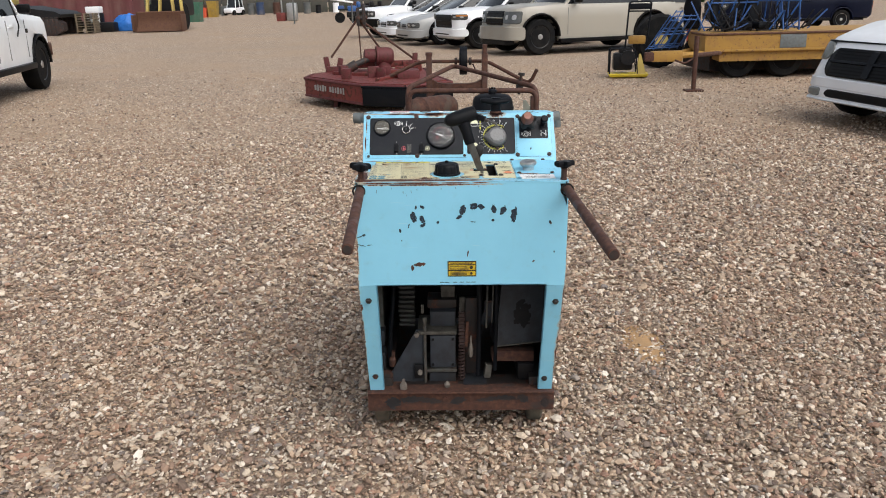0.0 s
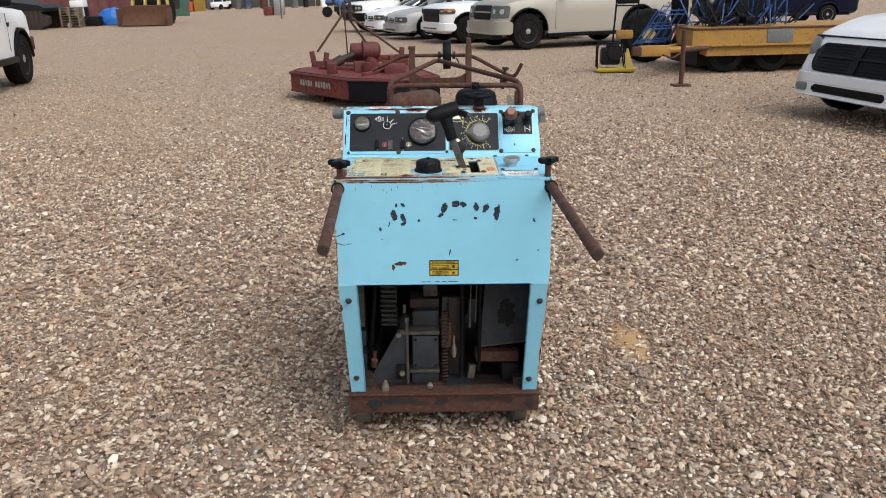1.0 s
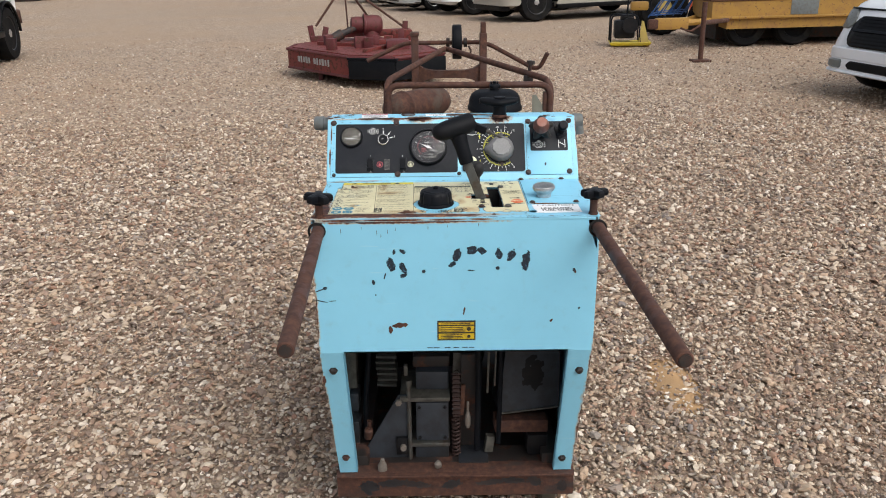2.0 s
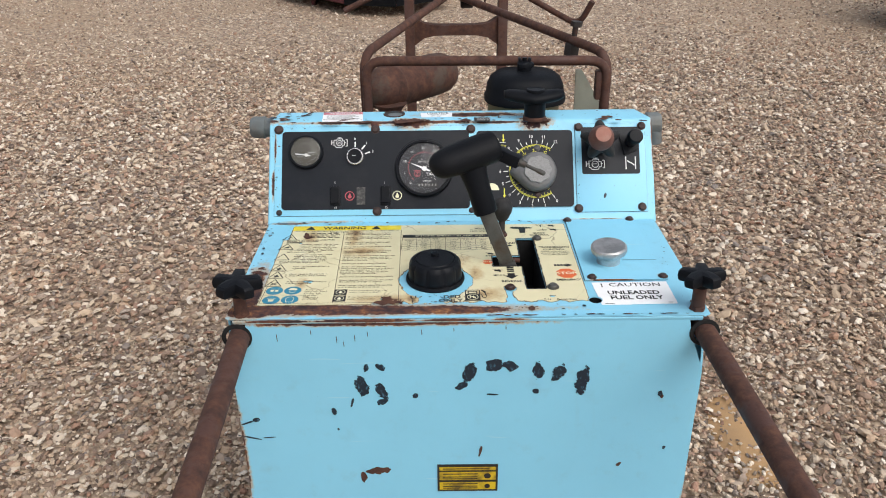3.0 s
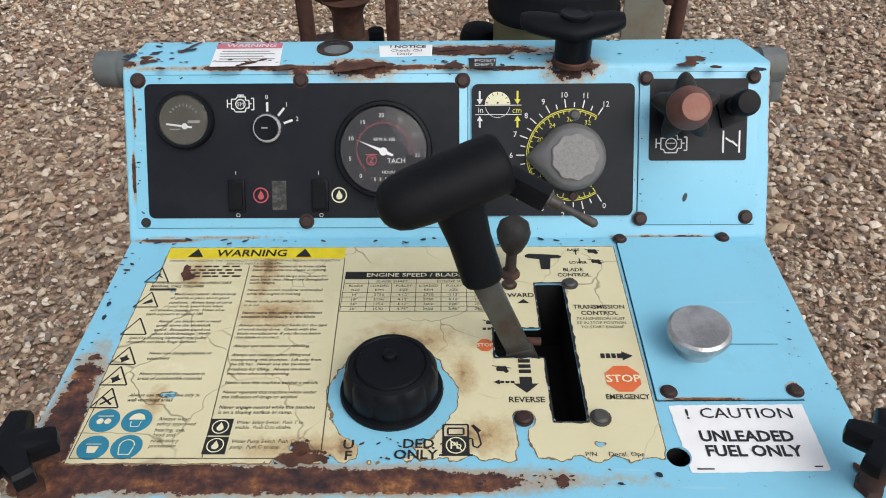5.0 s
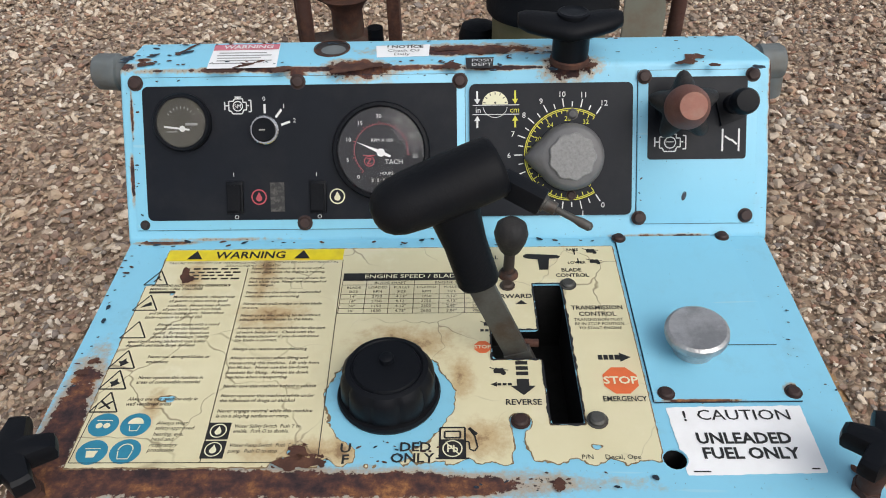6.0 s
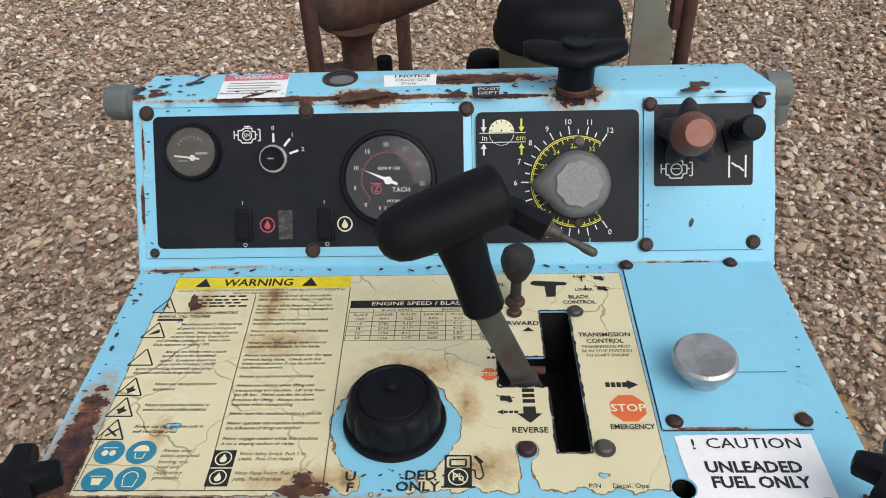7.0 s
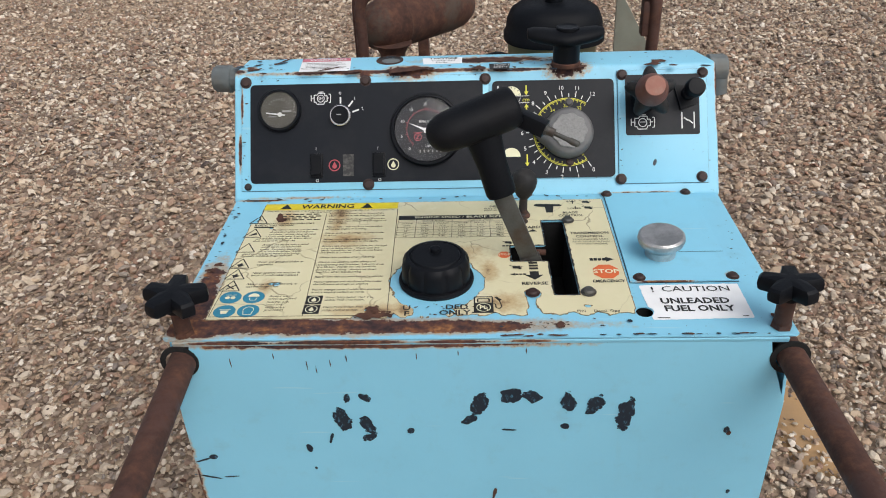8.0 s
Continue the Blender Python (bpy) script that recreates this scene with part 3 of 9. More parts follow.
# front cover: upright above, sloping in below, with the open engine bay
bm = fresh()
OPEN_Z, FOOT_Z, FOOT_V = 0.607, 0.184, 0.128
outline = [(-0.288, 0.929), (-0.293, 0.905), (-HALF, 0.845), (-HALF, OPEN_Z), (HALF, OPEN_Z), (HALF, 0.845), (0.293, 0.905), (0.288, 0.929)]
sheet(bm, outline, ON_FRONT, 0.003)
slope = math.atan2(FOOT_V, OPEN_Z - FOOT_Z)
for s in (-1, 1):
    wide = [(s * HALF, 0.0, OPEN_Z), (s * 0.259, 0.0, OPEN_Z), (s * 0.259, FOOT_V, FOOT_Z), (s * 0.306, FOOT_V, FOOT_Z)]
    bm_loft(bm, [[Vector(p) + Vector((0, q, 0)) for p in wide] for q in (0.0, 0.003)])
    flank = [(s * HALF, 0.0005, 0.845), (s * HALF, 0.0005, OPEN_Z), (s * 0.306, FOOT_V, FOOT_Z), (s * 0.306, 0.46, FOOT_Z), (s * 0.317, 0.46, 0.93), (s * 0.316, 0.02, 0.93)]
    bm_loft(bm, [[Vector(p) - Vector((s * q, 0, 0)) for p in flank] for q in (0.0, 0.003)])
    lip = [(s * 0.259, 0.0, OPEN_Z), (s * 0.259, FOOT_V, FOOT_Z), (s * 0.259, FOOT_V + 0.018, FOOT_Z), (s * 0.259, 0.018, OPEN_Z)]
    bm_loft(bm, [[Vector(p) + Vector((s * q, 0, 0)) for p in lip] for q in (0.0, 0.003)])
bm_loft(bm, [[(-0.259, v, OPEN_Z + q) for v, q in ((0.0, 0.0), (0.018, 0.0), (0.018, 0.003), (0.0, 0.003))], [(0.259, v, OPEN_Z + q) for v, q in ((0.0, 0.0), (0.018, 0.0), (0.018, 0.003), (0.0, 0.003))]])
cover = part("front_cover", bm, "blue_front", saw, "light-blue sheet-metal cover with scraped paint", smooth=12)


def bolt(m, x, y, r, parent, mat="rust_bolt", name="bolt", h=0.0, tall=0.4, seg=14):
    b = fresh()
    t = m @ Matrix.Translation((x, y, h))
    bm_lathe(b, [(r * 1.25, 0), (r * 1.25, r * 0.12), (r, r * 0.14), (r * 0.98, r * tall), (r * 0.75, r * (tall + 0.25)), (r * 0.3, r * (tall + 0.3))], t, seg)
    return part(name, b, mat, parent)


for x, z in ((-0.288, 0.553), (0.291, 0.545), (-0.285, 0.245), (0.278, 0.232)):
    v = (OPEN_Z - z) / (OPEN_Z - FOOT_Z) * FOOT_V
    t = Matrix.Translation((x, v, z)) @ basis((0, -math.cos(slope), -math.sin(slope)))
    bolt(t, 0, 0, 0.0085, cover, "dark_rust", tall=0.7, seg=6)


def scrape(name, shapes, m, h, parent, mat="dark_scar", step=0.0015, rag=0.5, seed=0.0, label=""):
    """Ragged patch made of a few leaning ovals (x, y, a, b, turn)."""
    b = fresh()
    x0 = min(s[0] - max(s[2], s[3]) * 1.6 for s in shapes)
    x1 = max(s[0] + max(s[2], s[3]) * 1.6 for s in shapes)
    y0 = min(s[1] - max(s[2], s[3]) * 1.6 for s in shapes)
    y1 = max(s[1] + max(s[2], s[3]) * 1.6 for s in shapes)

    def inside(x, y):
        best = -9.0
        for cx, cy, p, q, turn in shapes:
            c, s = math.cos(radians(turn)), math.sin(radians(turn))
            dx, dy = (x - cx) * c + (y - cy) * s, -(x - cx) * s + (y - cy) * c
            best = max(best, 1 - math.hypot(dx / p, dy / q))
        return best + rag * ripple(x, y, 120, seed) * 0.7 - max(0.0, ripple(x + 2 * y, y * 0.5, 260, seed + 3) - 0.15) * rag * 1.2

    bm_region(b, x0, x1, y0, y1, step, inside, m, h)
    if not b.faces:
        b.free()
        return None
    return tagged(part(name, b, mat, parent, label, smooth=0), label, kind="stuff")


# where old lettering was scraped off the cover
scars = [
    [(-0.1426, 0.8251, 0.011, 0.019, 12), (-0.1361, 0.8538, 0.004, 0.008, -10)],
    [(-0.1161, 0.8168, 0.008, 0.018, 28), (-0.1164, 0.7985, 0.011, 0.006, 25)],
    [(-0.1169, 0.8560, 0.009, 0.005, -40)],
    [(0.0025, 0.8456, 0.010, 0.020, -12), (-0.0073, 0.8241, 0.012, 0.006, 35)],
    [(0.0358, 0.8570, 0.014, 0.011, 30)],
    [(0.0580, 0.8560, 0.013, 0.009, -30)],
    [(0.0956, 0.8464, 0.009, 0.016, 5)],
    [(0.1231, 0.8453, 0.010, 0.014, -20), (0.1191, 0.8344, 0.008, 0.004, 20)],
    [(0.1546, 0.8301, 0.0105, 0.027, -9)],
    [(0.0925, 0.8137, 0.006, 0.005, 0)],
    [(-0.0711, 0.8082, 0.006, 0.004, 40)],
    [(-0.1577, 0.7971, 0.0022, 0.010, -15)],
    [(-0.1834, 0.7836, 0.004, 0.008, 10)],
    [(0.2629, 0.8077, 0.004, 0.005, 0)],
    [(0.2785, 0.7147, 0.003, 0.004, 0)],
    [(-0.2925, 0.7703, 0.006, 0.004, 10), (-0.3049, 0.7651, 0.014, 0.0016, 20)],
    [(-0.3035, 0.7391, 0.018, 0.0016, -14)],
    [(-0.2777, 0.7390, 0.014, 0.0013, 4)],
    [(-0.1797, 0.7522, 0.002, 0.003, 0)],
    [(0.0334, 0.8092, 0.010, 0.0015, -3)],
]
for k, s in enumerate(scars):
    scrape("paint_scar", [(x, y, p * 0.84, q * 0.88, t) for x, y, p, q, t in s], ON_FRONT, 0.0006, cover, step=0.0010, seed=k * 1.7, rag=0.46)
for k, s in enumerate([[(-0.1282, 0.6766, 0.020, 0.006, 8), (-0.1489, 0.6659, 0.005, 0.010, 0)], [(-0.3343, 0.7322, 0.004, 0.004, 0)], [(-0.3083, 0.5362, 0.004, 0.012, 0)], [(0.0188, 0.7114, 0.0018, 0.012, -10)], [(0.2168, 0.6845, 0.006, 0.003, 40)], [(0.2656, 0.8031, 0.003, 0.004, 0)]]):
    scrape("rust_scar", s, ON_FRONT, 0.0006, cover, "rust_scar", seed=k * 2.1 + 50)
for k, (x, z, ln) in enumerate([(-0.25, 0.904, 0.007), (-0.205, 0.912, 0.004), (-0.172, 0.900, 0.009), (-0.163, 0.894, 0.006), (-0.148, 0.902, 0.006), (-0.131, 0.908, 0.005), (-0.06, 0.911, 0.005), (-0.018, 0.914, 0.004), (0.05, 0.916, 0.004)]):
    scrape("rust_streak", [(x, z, 0.0006, ln, 3)], ON_FRONT, 0.0006, cover, "rust_scar", step=0.0008, seed=90 + k, rag=0.5)

# small yellow plate with unreadable print
bm = fresh()
sx0, sz1, sx1, sz0 = -0.0427, 0.6865, 0.0445, 0.6369
bm_prism(bm, rect(sx0, sz0, sx1, sz1), 0.0, 0.001, ON_FRONT)
sign = part("yellow_label", bm, "ink_black", cover, "black-framed yellow label with faded print")
bm = fresh()
for y0, y1 in ((0.0395, 0.0455), (0.0215, 0.0365), (0.0035, 0.0175)):
    bm_flat(bm, rect(sx0 + 0.003, sz0 + y0, sx1 - 0.003, sz0 + y1), ON_FRONT, 0.0014)
part("yellow_field", bm, "label_yellow", sign, smooth=0)
bm = fresh()
for y in (0.0425, 0.033, 0.0275, 0.024, 0.0145, 0.010, 0.0065):
    bm_flat(bm, rect(sx0 + 0.008, sz0 + y - 0.0009, sx0 + (0.058 if y < 0.04 else 0.075), sz0 + y + 0.0009), ON_FRONT, 0.0018)
bm_disc(bm, sx0 + 0.072, sz0 + 0.029, 0.005, ON_FRONT, 0.0018)
bm_disc(bm, sx0 + 0.072, sz0 + 0.010, 0.004, ON_FRONT, 0.0018)
part("print_bar", bm, "ink_black", sign, smooth=0)
bm = fresh()
for x in (-0.06, -0.045, -0.02, 0.0, 0.02, 0.035):
    bm_flat(bm, rect(x - 0.006, 0.6175, x + 0.007, 0.6195), ON_FRONT, 0.0008)
part("print_bar", bm, "dark_scar", cover, smooth=0)

# rear cross beam, castors and chassis
bm = fresh()
bm_box(bm, (0, 0.150, 0.143), (0.632, 0.045, 0.078), bevel=0.004)
bm_box(bm, (0, 0.122, 0.178), (0.628, 0.020, 0.006), bevel=0.002)
beam = part("cross_beam", bm, "beam_rust", saw, "rusty steel cross beam with dark paint remains")
ON_BEAM = Matrix(((1, 0, 0, 0), (0, 0, -1, 0.1275), (0, 1, 0, 0), (0, 0, 0, 1)))
for k, remains in enumerate([[(-0.231, 0.135, 0.024, 0.022, 0)], [(-0.165, 0.148, 0.045, 0.012, 3), (-0.105, 0.143, 0.038, 0.011, -8)], [(-0.010, 0.142, 0.027, 0.013, 6)], [(0.095, 0.147, 0.040, 0.009, 8), (0.150, 0.152, 0.042, 0.010, -2)], [(0.212, 0.148, 0.022, 0.013, -30)], [(0.285, 0.132, 0.014, 0.020, 10)]]):
    scrape("paint_patch", remains, ON_BEAM, 0.0004, beam, "slate_paint", step=0.002, seed=k * 3.3 + 7, rag=0.62, label="dark slate paint remains")
for x in (-0.055, 0.035):
    b = fresh()
    bm_lathe(b, [(0.008, 0.0), (0.008, 0.0012), (0.004, 0.0014)], Matrix.Translation((x, 0.1275, 0.150)) @ basis((0, -1, 0)), 14)
    part("bolt_hole", b, "rust_scar", beam)
for s in (-1, 1):
    bm = fresh()
    bm_box(bm, (s * 0.3015, 0.565, 0.155), (0.008, 0.80, 0.072), bevel=0.002)
    part("side_sill", bm, "dark_rust", saw, "greasy dark steel side sill")
    bm = fresh()
    bm_box(bm, (s * 0.255, 0.66, 0.17), (0.045, 1.0, 0.085), bevel=0.004)
    part("chassis_rail", bm, "dark_rust", saw, "greasy dark steel chassis rail")
    bm = fresh()
    bm_box(bm, (s * 0.298, 0.66, 0.48), (0.006, 0.62, 0.60), bevel=0.002)
    part("side_panel", bm, "dark_rust", saw, "greasy dark side panel of the engine bay")
bm = fresh()
bm_box(bm, (0, 1.155, 0.19), (0.55, 0.05, 0.09), bevel=0.004)
part("front_member", bm, "dark_rust", saw)
bm = fresh()
bm_box(bm, (0, 0.62, 0.122), (0.596, 0.90, 0.008))
part("belly_plate", bm, "dark_rust", saw)
for x, y, r, w in ((-0.278, 0.275, 0.085, 0.05), (0.262, 0.275, 0.085, 0.05), (-0.31, 1.02, 0.115, 0.06), (0.31, 1.02, 0.115, 0.06)):
    t = Matrix.Translation((x, y, r - 0.006)) @ basis((1, 0, 0))
    b = fresh()
    bm_lathe(b, [(r * 0.55, -w / 2), (r * 0.93, -w / 2), (r, -w * 0.36), (r, w * 0.36), (r * 0.93, w / 2), (r * 0.55, w / 2)], t, 28)
    wheel = part("wheel", b, "wheel_grey" if y < 0.5 else "black_rubber", saw, "small dusty wheel sunk in the gravel")
    b = fresh()
    bm_lathe(b, [(r * 0.15, -w * 0.56), (r * 0.54, -w * 0.42), (r * 0.54, w * 0.42), (r * 0.15, w * 0.56)], t, 20)
    part("hub", b, "dark_rust", wheel)


# engine bay behind the opening
def bay(name, mat, label=""):
    return lambda b: part(name, b, mat, saw, label)


def bay_box(name, mat, x0, x1, z0, z1, y, deep, label="", bevel=0.003, m=None):
    """A block of the bay whose front face stands at depth y."""
    b = fresh()
    bm_box(b, ((x0 + x1) / 2, y + deep / 2, (z0 + z1) / 2), (x1 - x0, deep, z1 - z0), m, bevel=bevel)
    return bay(name, mat, label)(b)


M["grimy_fin"] = plain("grimy_fin", (0.060, 0.060, 0.055), 0.6, gloss=0.3, vary=0.5, scale=40, dirt=0.6, dirt_colour=(0.030, 0.026, 0.022))
M["pale_bracket"] = plain("pale_bracket", (0.085, 0.080, 0.068), 0.6, vary=0.5, scale=60, dirt=0.8, dirt_colour=(0.030, 0.024, 0.020))
M["case_grey"] = plain("case_grey", (0.036, 0.042, 0.052), 0.5, gloss=0.35, vary=0.5, scale=30, grain=200, bump=0.3, dirt=0.55, dirt_colour=(0.020, 0.018, 0.018))
M["rusty_brown"] = rusted("rusty_brown", (0.050, 0.024, 0.018), 0.6)
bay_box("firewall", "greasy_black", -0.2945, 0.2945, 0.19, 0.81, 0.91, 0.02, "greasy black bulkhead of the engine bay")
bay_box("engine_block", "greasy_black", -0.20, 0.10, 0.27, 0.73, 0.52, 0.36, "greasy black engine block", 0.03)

# far corner: pale bracket, fittings and the finned cylinder
bay_box("filter_bracket", "pale_bracket", -0.293, -0.266, 0.350, 0.520, 0.275, 0.05, "pale dusty steel bracket", 0.004)
bay_box("side_fitting", "case_grey", -0.288, -0.262, 0.285, 0.342, 0.26, 0.06, "grey hose fitting", 0.008)
bay_box("side_fitting", "greasy_grey", -0.284, -0.258, 0.200, 0.278, 0.22, 0.06, "greasy fitting beside the rail", 0.008)
b = fresh()
bm_lathe(b, [(0.010, 0.0), (0.012, 0.004), (0.012, 0.030), (0.007, 0.036)], Matrix.Translation((-0.236, 0.215, 0.232)) @ basis((0.1, -0.2, 1)), 14)
bm_lathe(b, [(0.006, 0.0), (0.006, 0.030)], Matrix.Translation((-0.233, 0.212, 0.262)) @ basis((0.1, -0.2, 1)), 10)
bay("drain_valve", "rusty_brown", "rusty drain valve")(b)
b = fresh()
bm_box(b, (-0.185, 0.335, 0.425), (0.044, 0.07, 0.16))
bay("cylinder", "grimy_fin", "grimy grey finned cylinder")(b)
for k in range(9):
    b = fresh()
    bm_box(b, (-0.185 + 0.002 * math.sin(k * 1.3), 0.315, 0.356 + k * 0.0175), (0.054, 0.07, 0.0075), pose(0, 0, 0, 0, 2, 0), bevel=0.002)
    bay("cooling_fin", "grimy_fin")(b)
b = fresh()
bm_tube(b, [(-0.232, 0.30, 0.60), (-0.228, 0.28, 0.47), (-0.240, 0.26, 0.36), (-0.246, 0.25, 0.22)], 0.0075, 10, 0.05)
bay("hose", "black_rubber", "greasy black hose")(b)

# gusset, upright rod and the stacked gear case
b = fresh()
bm_prism(b, [(-0.258, 0.176), (-0.126, 0.176), (-0.126, 0.372), (-0.150, 0.372)], -0.008, 0.0, ON_FRONT @ Matrix.Translation((0, 0, -0.200)))
bay("gusset_plate", "case_grey", "dusty grey triangular steel gusset")(b)
b = fresh()
bm_rod(b, (-0.121, 0.192, 0.180), (-0.1215, 0.196, 0.407), 0.0058, seg=12)
rod = bay("control_rod", "lever_steel", "brown-grey steel rod")(b)
b = fresh()
bm_rod(b, (-0.1215, 0.196, 0.405), (-0.1215, 0.197, 0.420), 0.0085, seg=6)
bm_box(b, (-0.128, 0.205, 0.447), (0.010, 0.012, 0.030), bevel=0.002)
part("rod_clamp", b, "pale_bracket", rod, "pale clamp on the rod")
bay_box("gear_case", "case_grey", -0.103, -0.015, 0.374, 0.428, 0.225, 0.14, "dark grey gear case", 0.006)
bay_box("case_flange", "pale_bracket", -0.145, -0.013, 0.357, 0.370, 0.190, 0.15, "pale worn flange between the cases", 0.004)
b = fresh()
bm_rod(b, (-0.148, 0.186, 0.362), (-0.148, 0.176, 0.362), 0.0085, seg=6)
bay("flange_nut", "pale_nut")(b)
bay_box("hydraulic_tank", "case_grey", -0.104, -0.016, 0.232, 0.351, 0.196, 0.13, "dark grey oil tank below the gear case", 0.007)
bay_box("case_flange", "lever_steel", -0.116, -0.013, 0.217, 0.229, 0.190, 0.14, "worn steel foot flange", 0.003)
bay_box("mount_bracket", "greasy_grey", -0.107, -0.016, 0.178, 0.212, 0.198, 0.10, "greasy mounting bracket")
bay_box("pump_head", "dark_rust", -0.112, -0.012, 0.430, 0.464, 0.245, 0.08, "rust-brown pump head", 0.008)
bay_box("pump_cap", "pale_bracket", -0.066, -0.018, 0.466, 0.530, 0.260, 0.06, "pale pump cap", 0.006)
b = fresh()
bm_box(b, (0.009, 0.262, 0.436), (0.024, 0.012, 0.062), pose(0, 0, 0, 0, 3, 0), bevel=0.003)
bm_rod(b, (0.006, 0.258, 0.410), (0.006, 0.246, 0.410), 0.007, seg=10)
bay("link_arm", "pale_bracket", "dull steel link arm")(b)
for x, z in ((-0.094, 0.244), (-0.026, 0.244), (-0.094, 0.338), (-0.026, 0.338)):
    b = fresh()
    bm_lathe(b, [(0.0052, 0.0), (0.0052, 0.004), (0.003, 0.006)], Matrix.Translation((x, 0.196, z)) @ basis((0, -1, 0)), 6)
    bay("bolt", "greasy_black")(b)
b = fresh()
bm_box(b, (-0.143, 0.192, 0.222), (0.030, 0.012, 0.052), bevel=0.002)
latch = bay("latch_block", "greasy_black", "black latch block")(b)
b = fresh()
bm_rod(b, (-0.139, 0.187, 0.222), (-0.139, 0.176, 0.222), 0.0085, seg=12)
part("latch_pin", b, "pale_nut", latch, "pale worn latch pin")

# chain, spring and rods beside the case
b = fresh()
for k in range(10):
    z = 0.306 + k * 0.0132
    bm_box(b, (0.0045, 0.206, z), (0.0185, 0.009, 0.0072), bevel=0.0018)
    bm_rod(b, (-0.0075, 0.206, z + 0.0066), (0.0165, 0.206, z + 0.0066), 0.0024, seg=6)
bay("roller_chain", "rust_bolt", "greasy brown roller chain")(b)
b = fresh()
bm_tube(b, [(0.004 + 0.0105 * math.cos(a), 0.205 + 0.0105 * math.sin(a), 0.180 + 0.120 * a / 62.8) for a in (62.8 * k / 120 for k in range(121))], 0.0026, 6)
bay("coil_spring", "rust_bolt", "dark rusty coil spring")(b)
b = fresh()
bm_box(b, (0.0215, 0.212, 0.350), (0.011, 0.010, 0.092), pose(0, 0, 0, 0, 3, 0), bevel=0.002)
bay("rust_strip", "rust_scar", "rusty steel strip")(b)
b = fresh()
bm_lathe(b, [(0.004, -0.024), (0.0075, -0.016), (0.0085, 0.004), (0.0060, 0.018), (0.0035, 0.026)], Matrix.Translation((0.0355, 0.204, 0.292)), 12)
bm_rod(b, (0.0355, 0.206, 0.316), (0.036, 0.209, 0.345), 0.0035, seg=8)
bay("rod_end", "pale_nut", "pale corroded rod end")(b)
for x, top, low, r, mat in ((0.089, 0.60, 0.378, 0.0032, "pale_bracket"), (0.108, 0.60, 0.398, 0.0026, "lever_steel"), (0.062, 0.60, 0.20, 0.0085, "black_rubber"), (0.120, 0.60, 0.22, 0.0070, "black_rubber")):
    b = fresh()
    bm_tube(b, [(x, 0.24, top), (x + 0.003, 0.215, (top + low) / 2 + 0.03), (x - 0.002, 0.20, low)], r, 10, 0.05)
    bay("cable" if r < 0.005 else "hose", mat, "greasy cable" if r < 0.005 else "greasy black hose")(b)

# tilted battery box on its wooden strip
b = fresh()
tilt = pose(0, 0, 0, -10, 0, 3)
bm_loft(b, [[tilt @ Vector(p) + Vector((0.004, 0.315, 0.405)) for p in ring] for ring in ([(0.112, y, -0.125), (0.276, y, -0.112), (0.282, y, 0.145), (0.142, y, 0.150)] for y in (-0.075, 0.08))])
tank = bay("battery_box", "case_grey", "dusty dark grey tilted battery box")(b)
b = fresh()
for p in ((0.118, -0.079, -0.122, 0.272, -0.109),):
    bm_rod(b, tilt @ Vector(p[:3]) + Vector((0.004, 0.315, 0.405)), tilt @ Vector((p[3], -0.079, p[4])) + Vector((0.004, 0.315, 0.405)), 0.0028, seg=8)
part("bottom_edge", b, "pale_bracket", tank, "scuffed pale lower edge")
b = fresh()
bm_region(b, 0.176, 0.236, -0.062, 0.040, 0.003, lambda x, y: 1 - math.hypot((x - 0.205) / 0.030, (y + 0.012) / 0.048) + 0.8 * ripple(x, y, 45, 5), Matrix.Translation((0.004, 0.315, 0.405)) @ tilt @ ON_FRONT, 0.0760)
part("torn_label", b, "greasy_black", tank, "black torn label", smooth=0)
bay_box("wood_strip", "rusty_brown", 0.108, 0.252, 0.247, 0.283, 0.205, 0.06, "dirty brown wooden strip", 0.003, pose(0, 0, 0, -6, 2, 3))
bay_box("chain_guard", "dark_rust", 0.018, 0.064, 0.186, 0.470, 0.240, 0.02, "rusty dark chain guard")
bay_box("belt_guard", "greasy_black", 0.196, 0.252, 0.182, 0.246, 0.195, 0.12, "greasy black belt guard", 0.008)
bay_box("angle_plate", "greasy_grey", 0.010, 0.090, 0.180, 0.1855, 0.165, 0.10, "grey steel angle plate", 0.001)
bay_box("angle_plate", "pale_bracket", 0.083, 0.106, 0.1865, 0.236, 0.205, 0.02, "pale bent corner of the angle plate", 0.002, pose(0, 0, 0, 0, 8, 10))
b = fresh()
bm_box(b, (0.0, 0.20, 0.172), (0.50, 0.10, 0.012), bevel=0.002)
bay("bay_floor", "dark_rust", "greasy rusty floor plate of the engine bay")(b)
for x, z, r, h in ((-0.194, 0.188, 0.0125, 0.033), (-0.046, 0.200, 0.0095, 0.013)):
    b = fresh()
    bm_lathe(b, [(r * 0.55, -h), (r, -h * 0.5), (r, h * 0.3), (r * 0.6, h * 0.55), (r * 0.35, h)], Matrix.Translation((x, 0.140, z + (h - 0.026) * 0.2)) @ basis((0.05, -0.25, 1)), 12, lambda k, a: 1 + 0.12 * math.cos(3 * a + k))
    bay("lug_nut", "pale_nut", "pale corroded nut")(b)


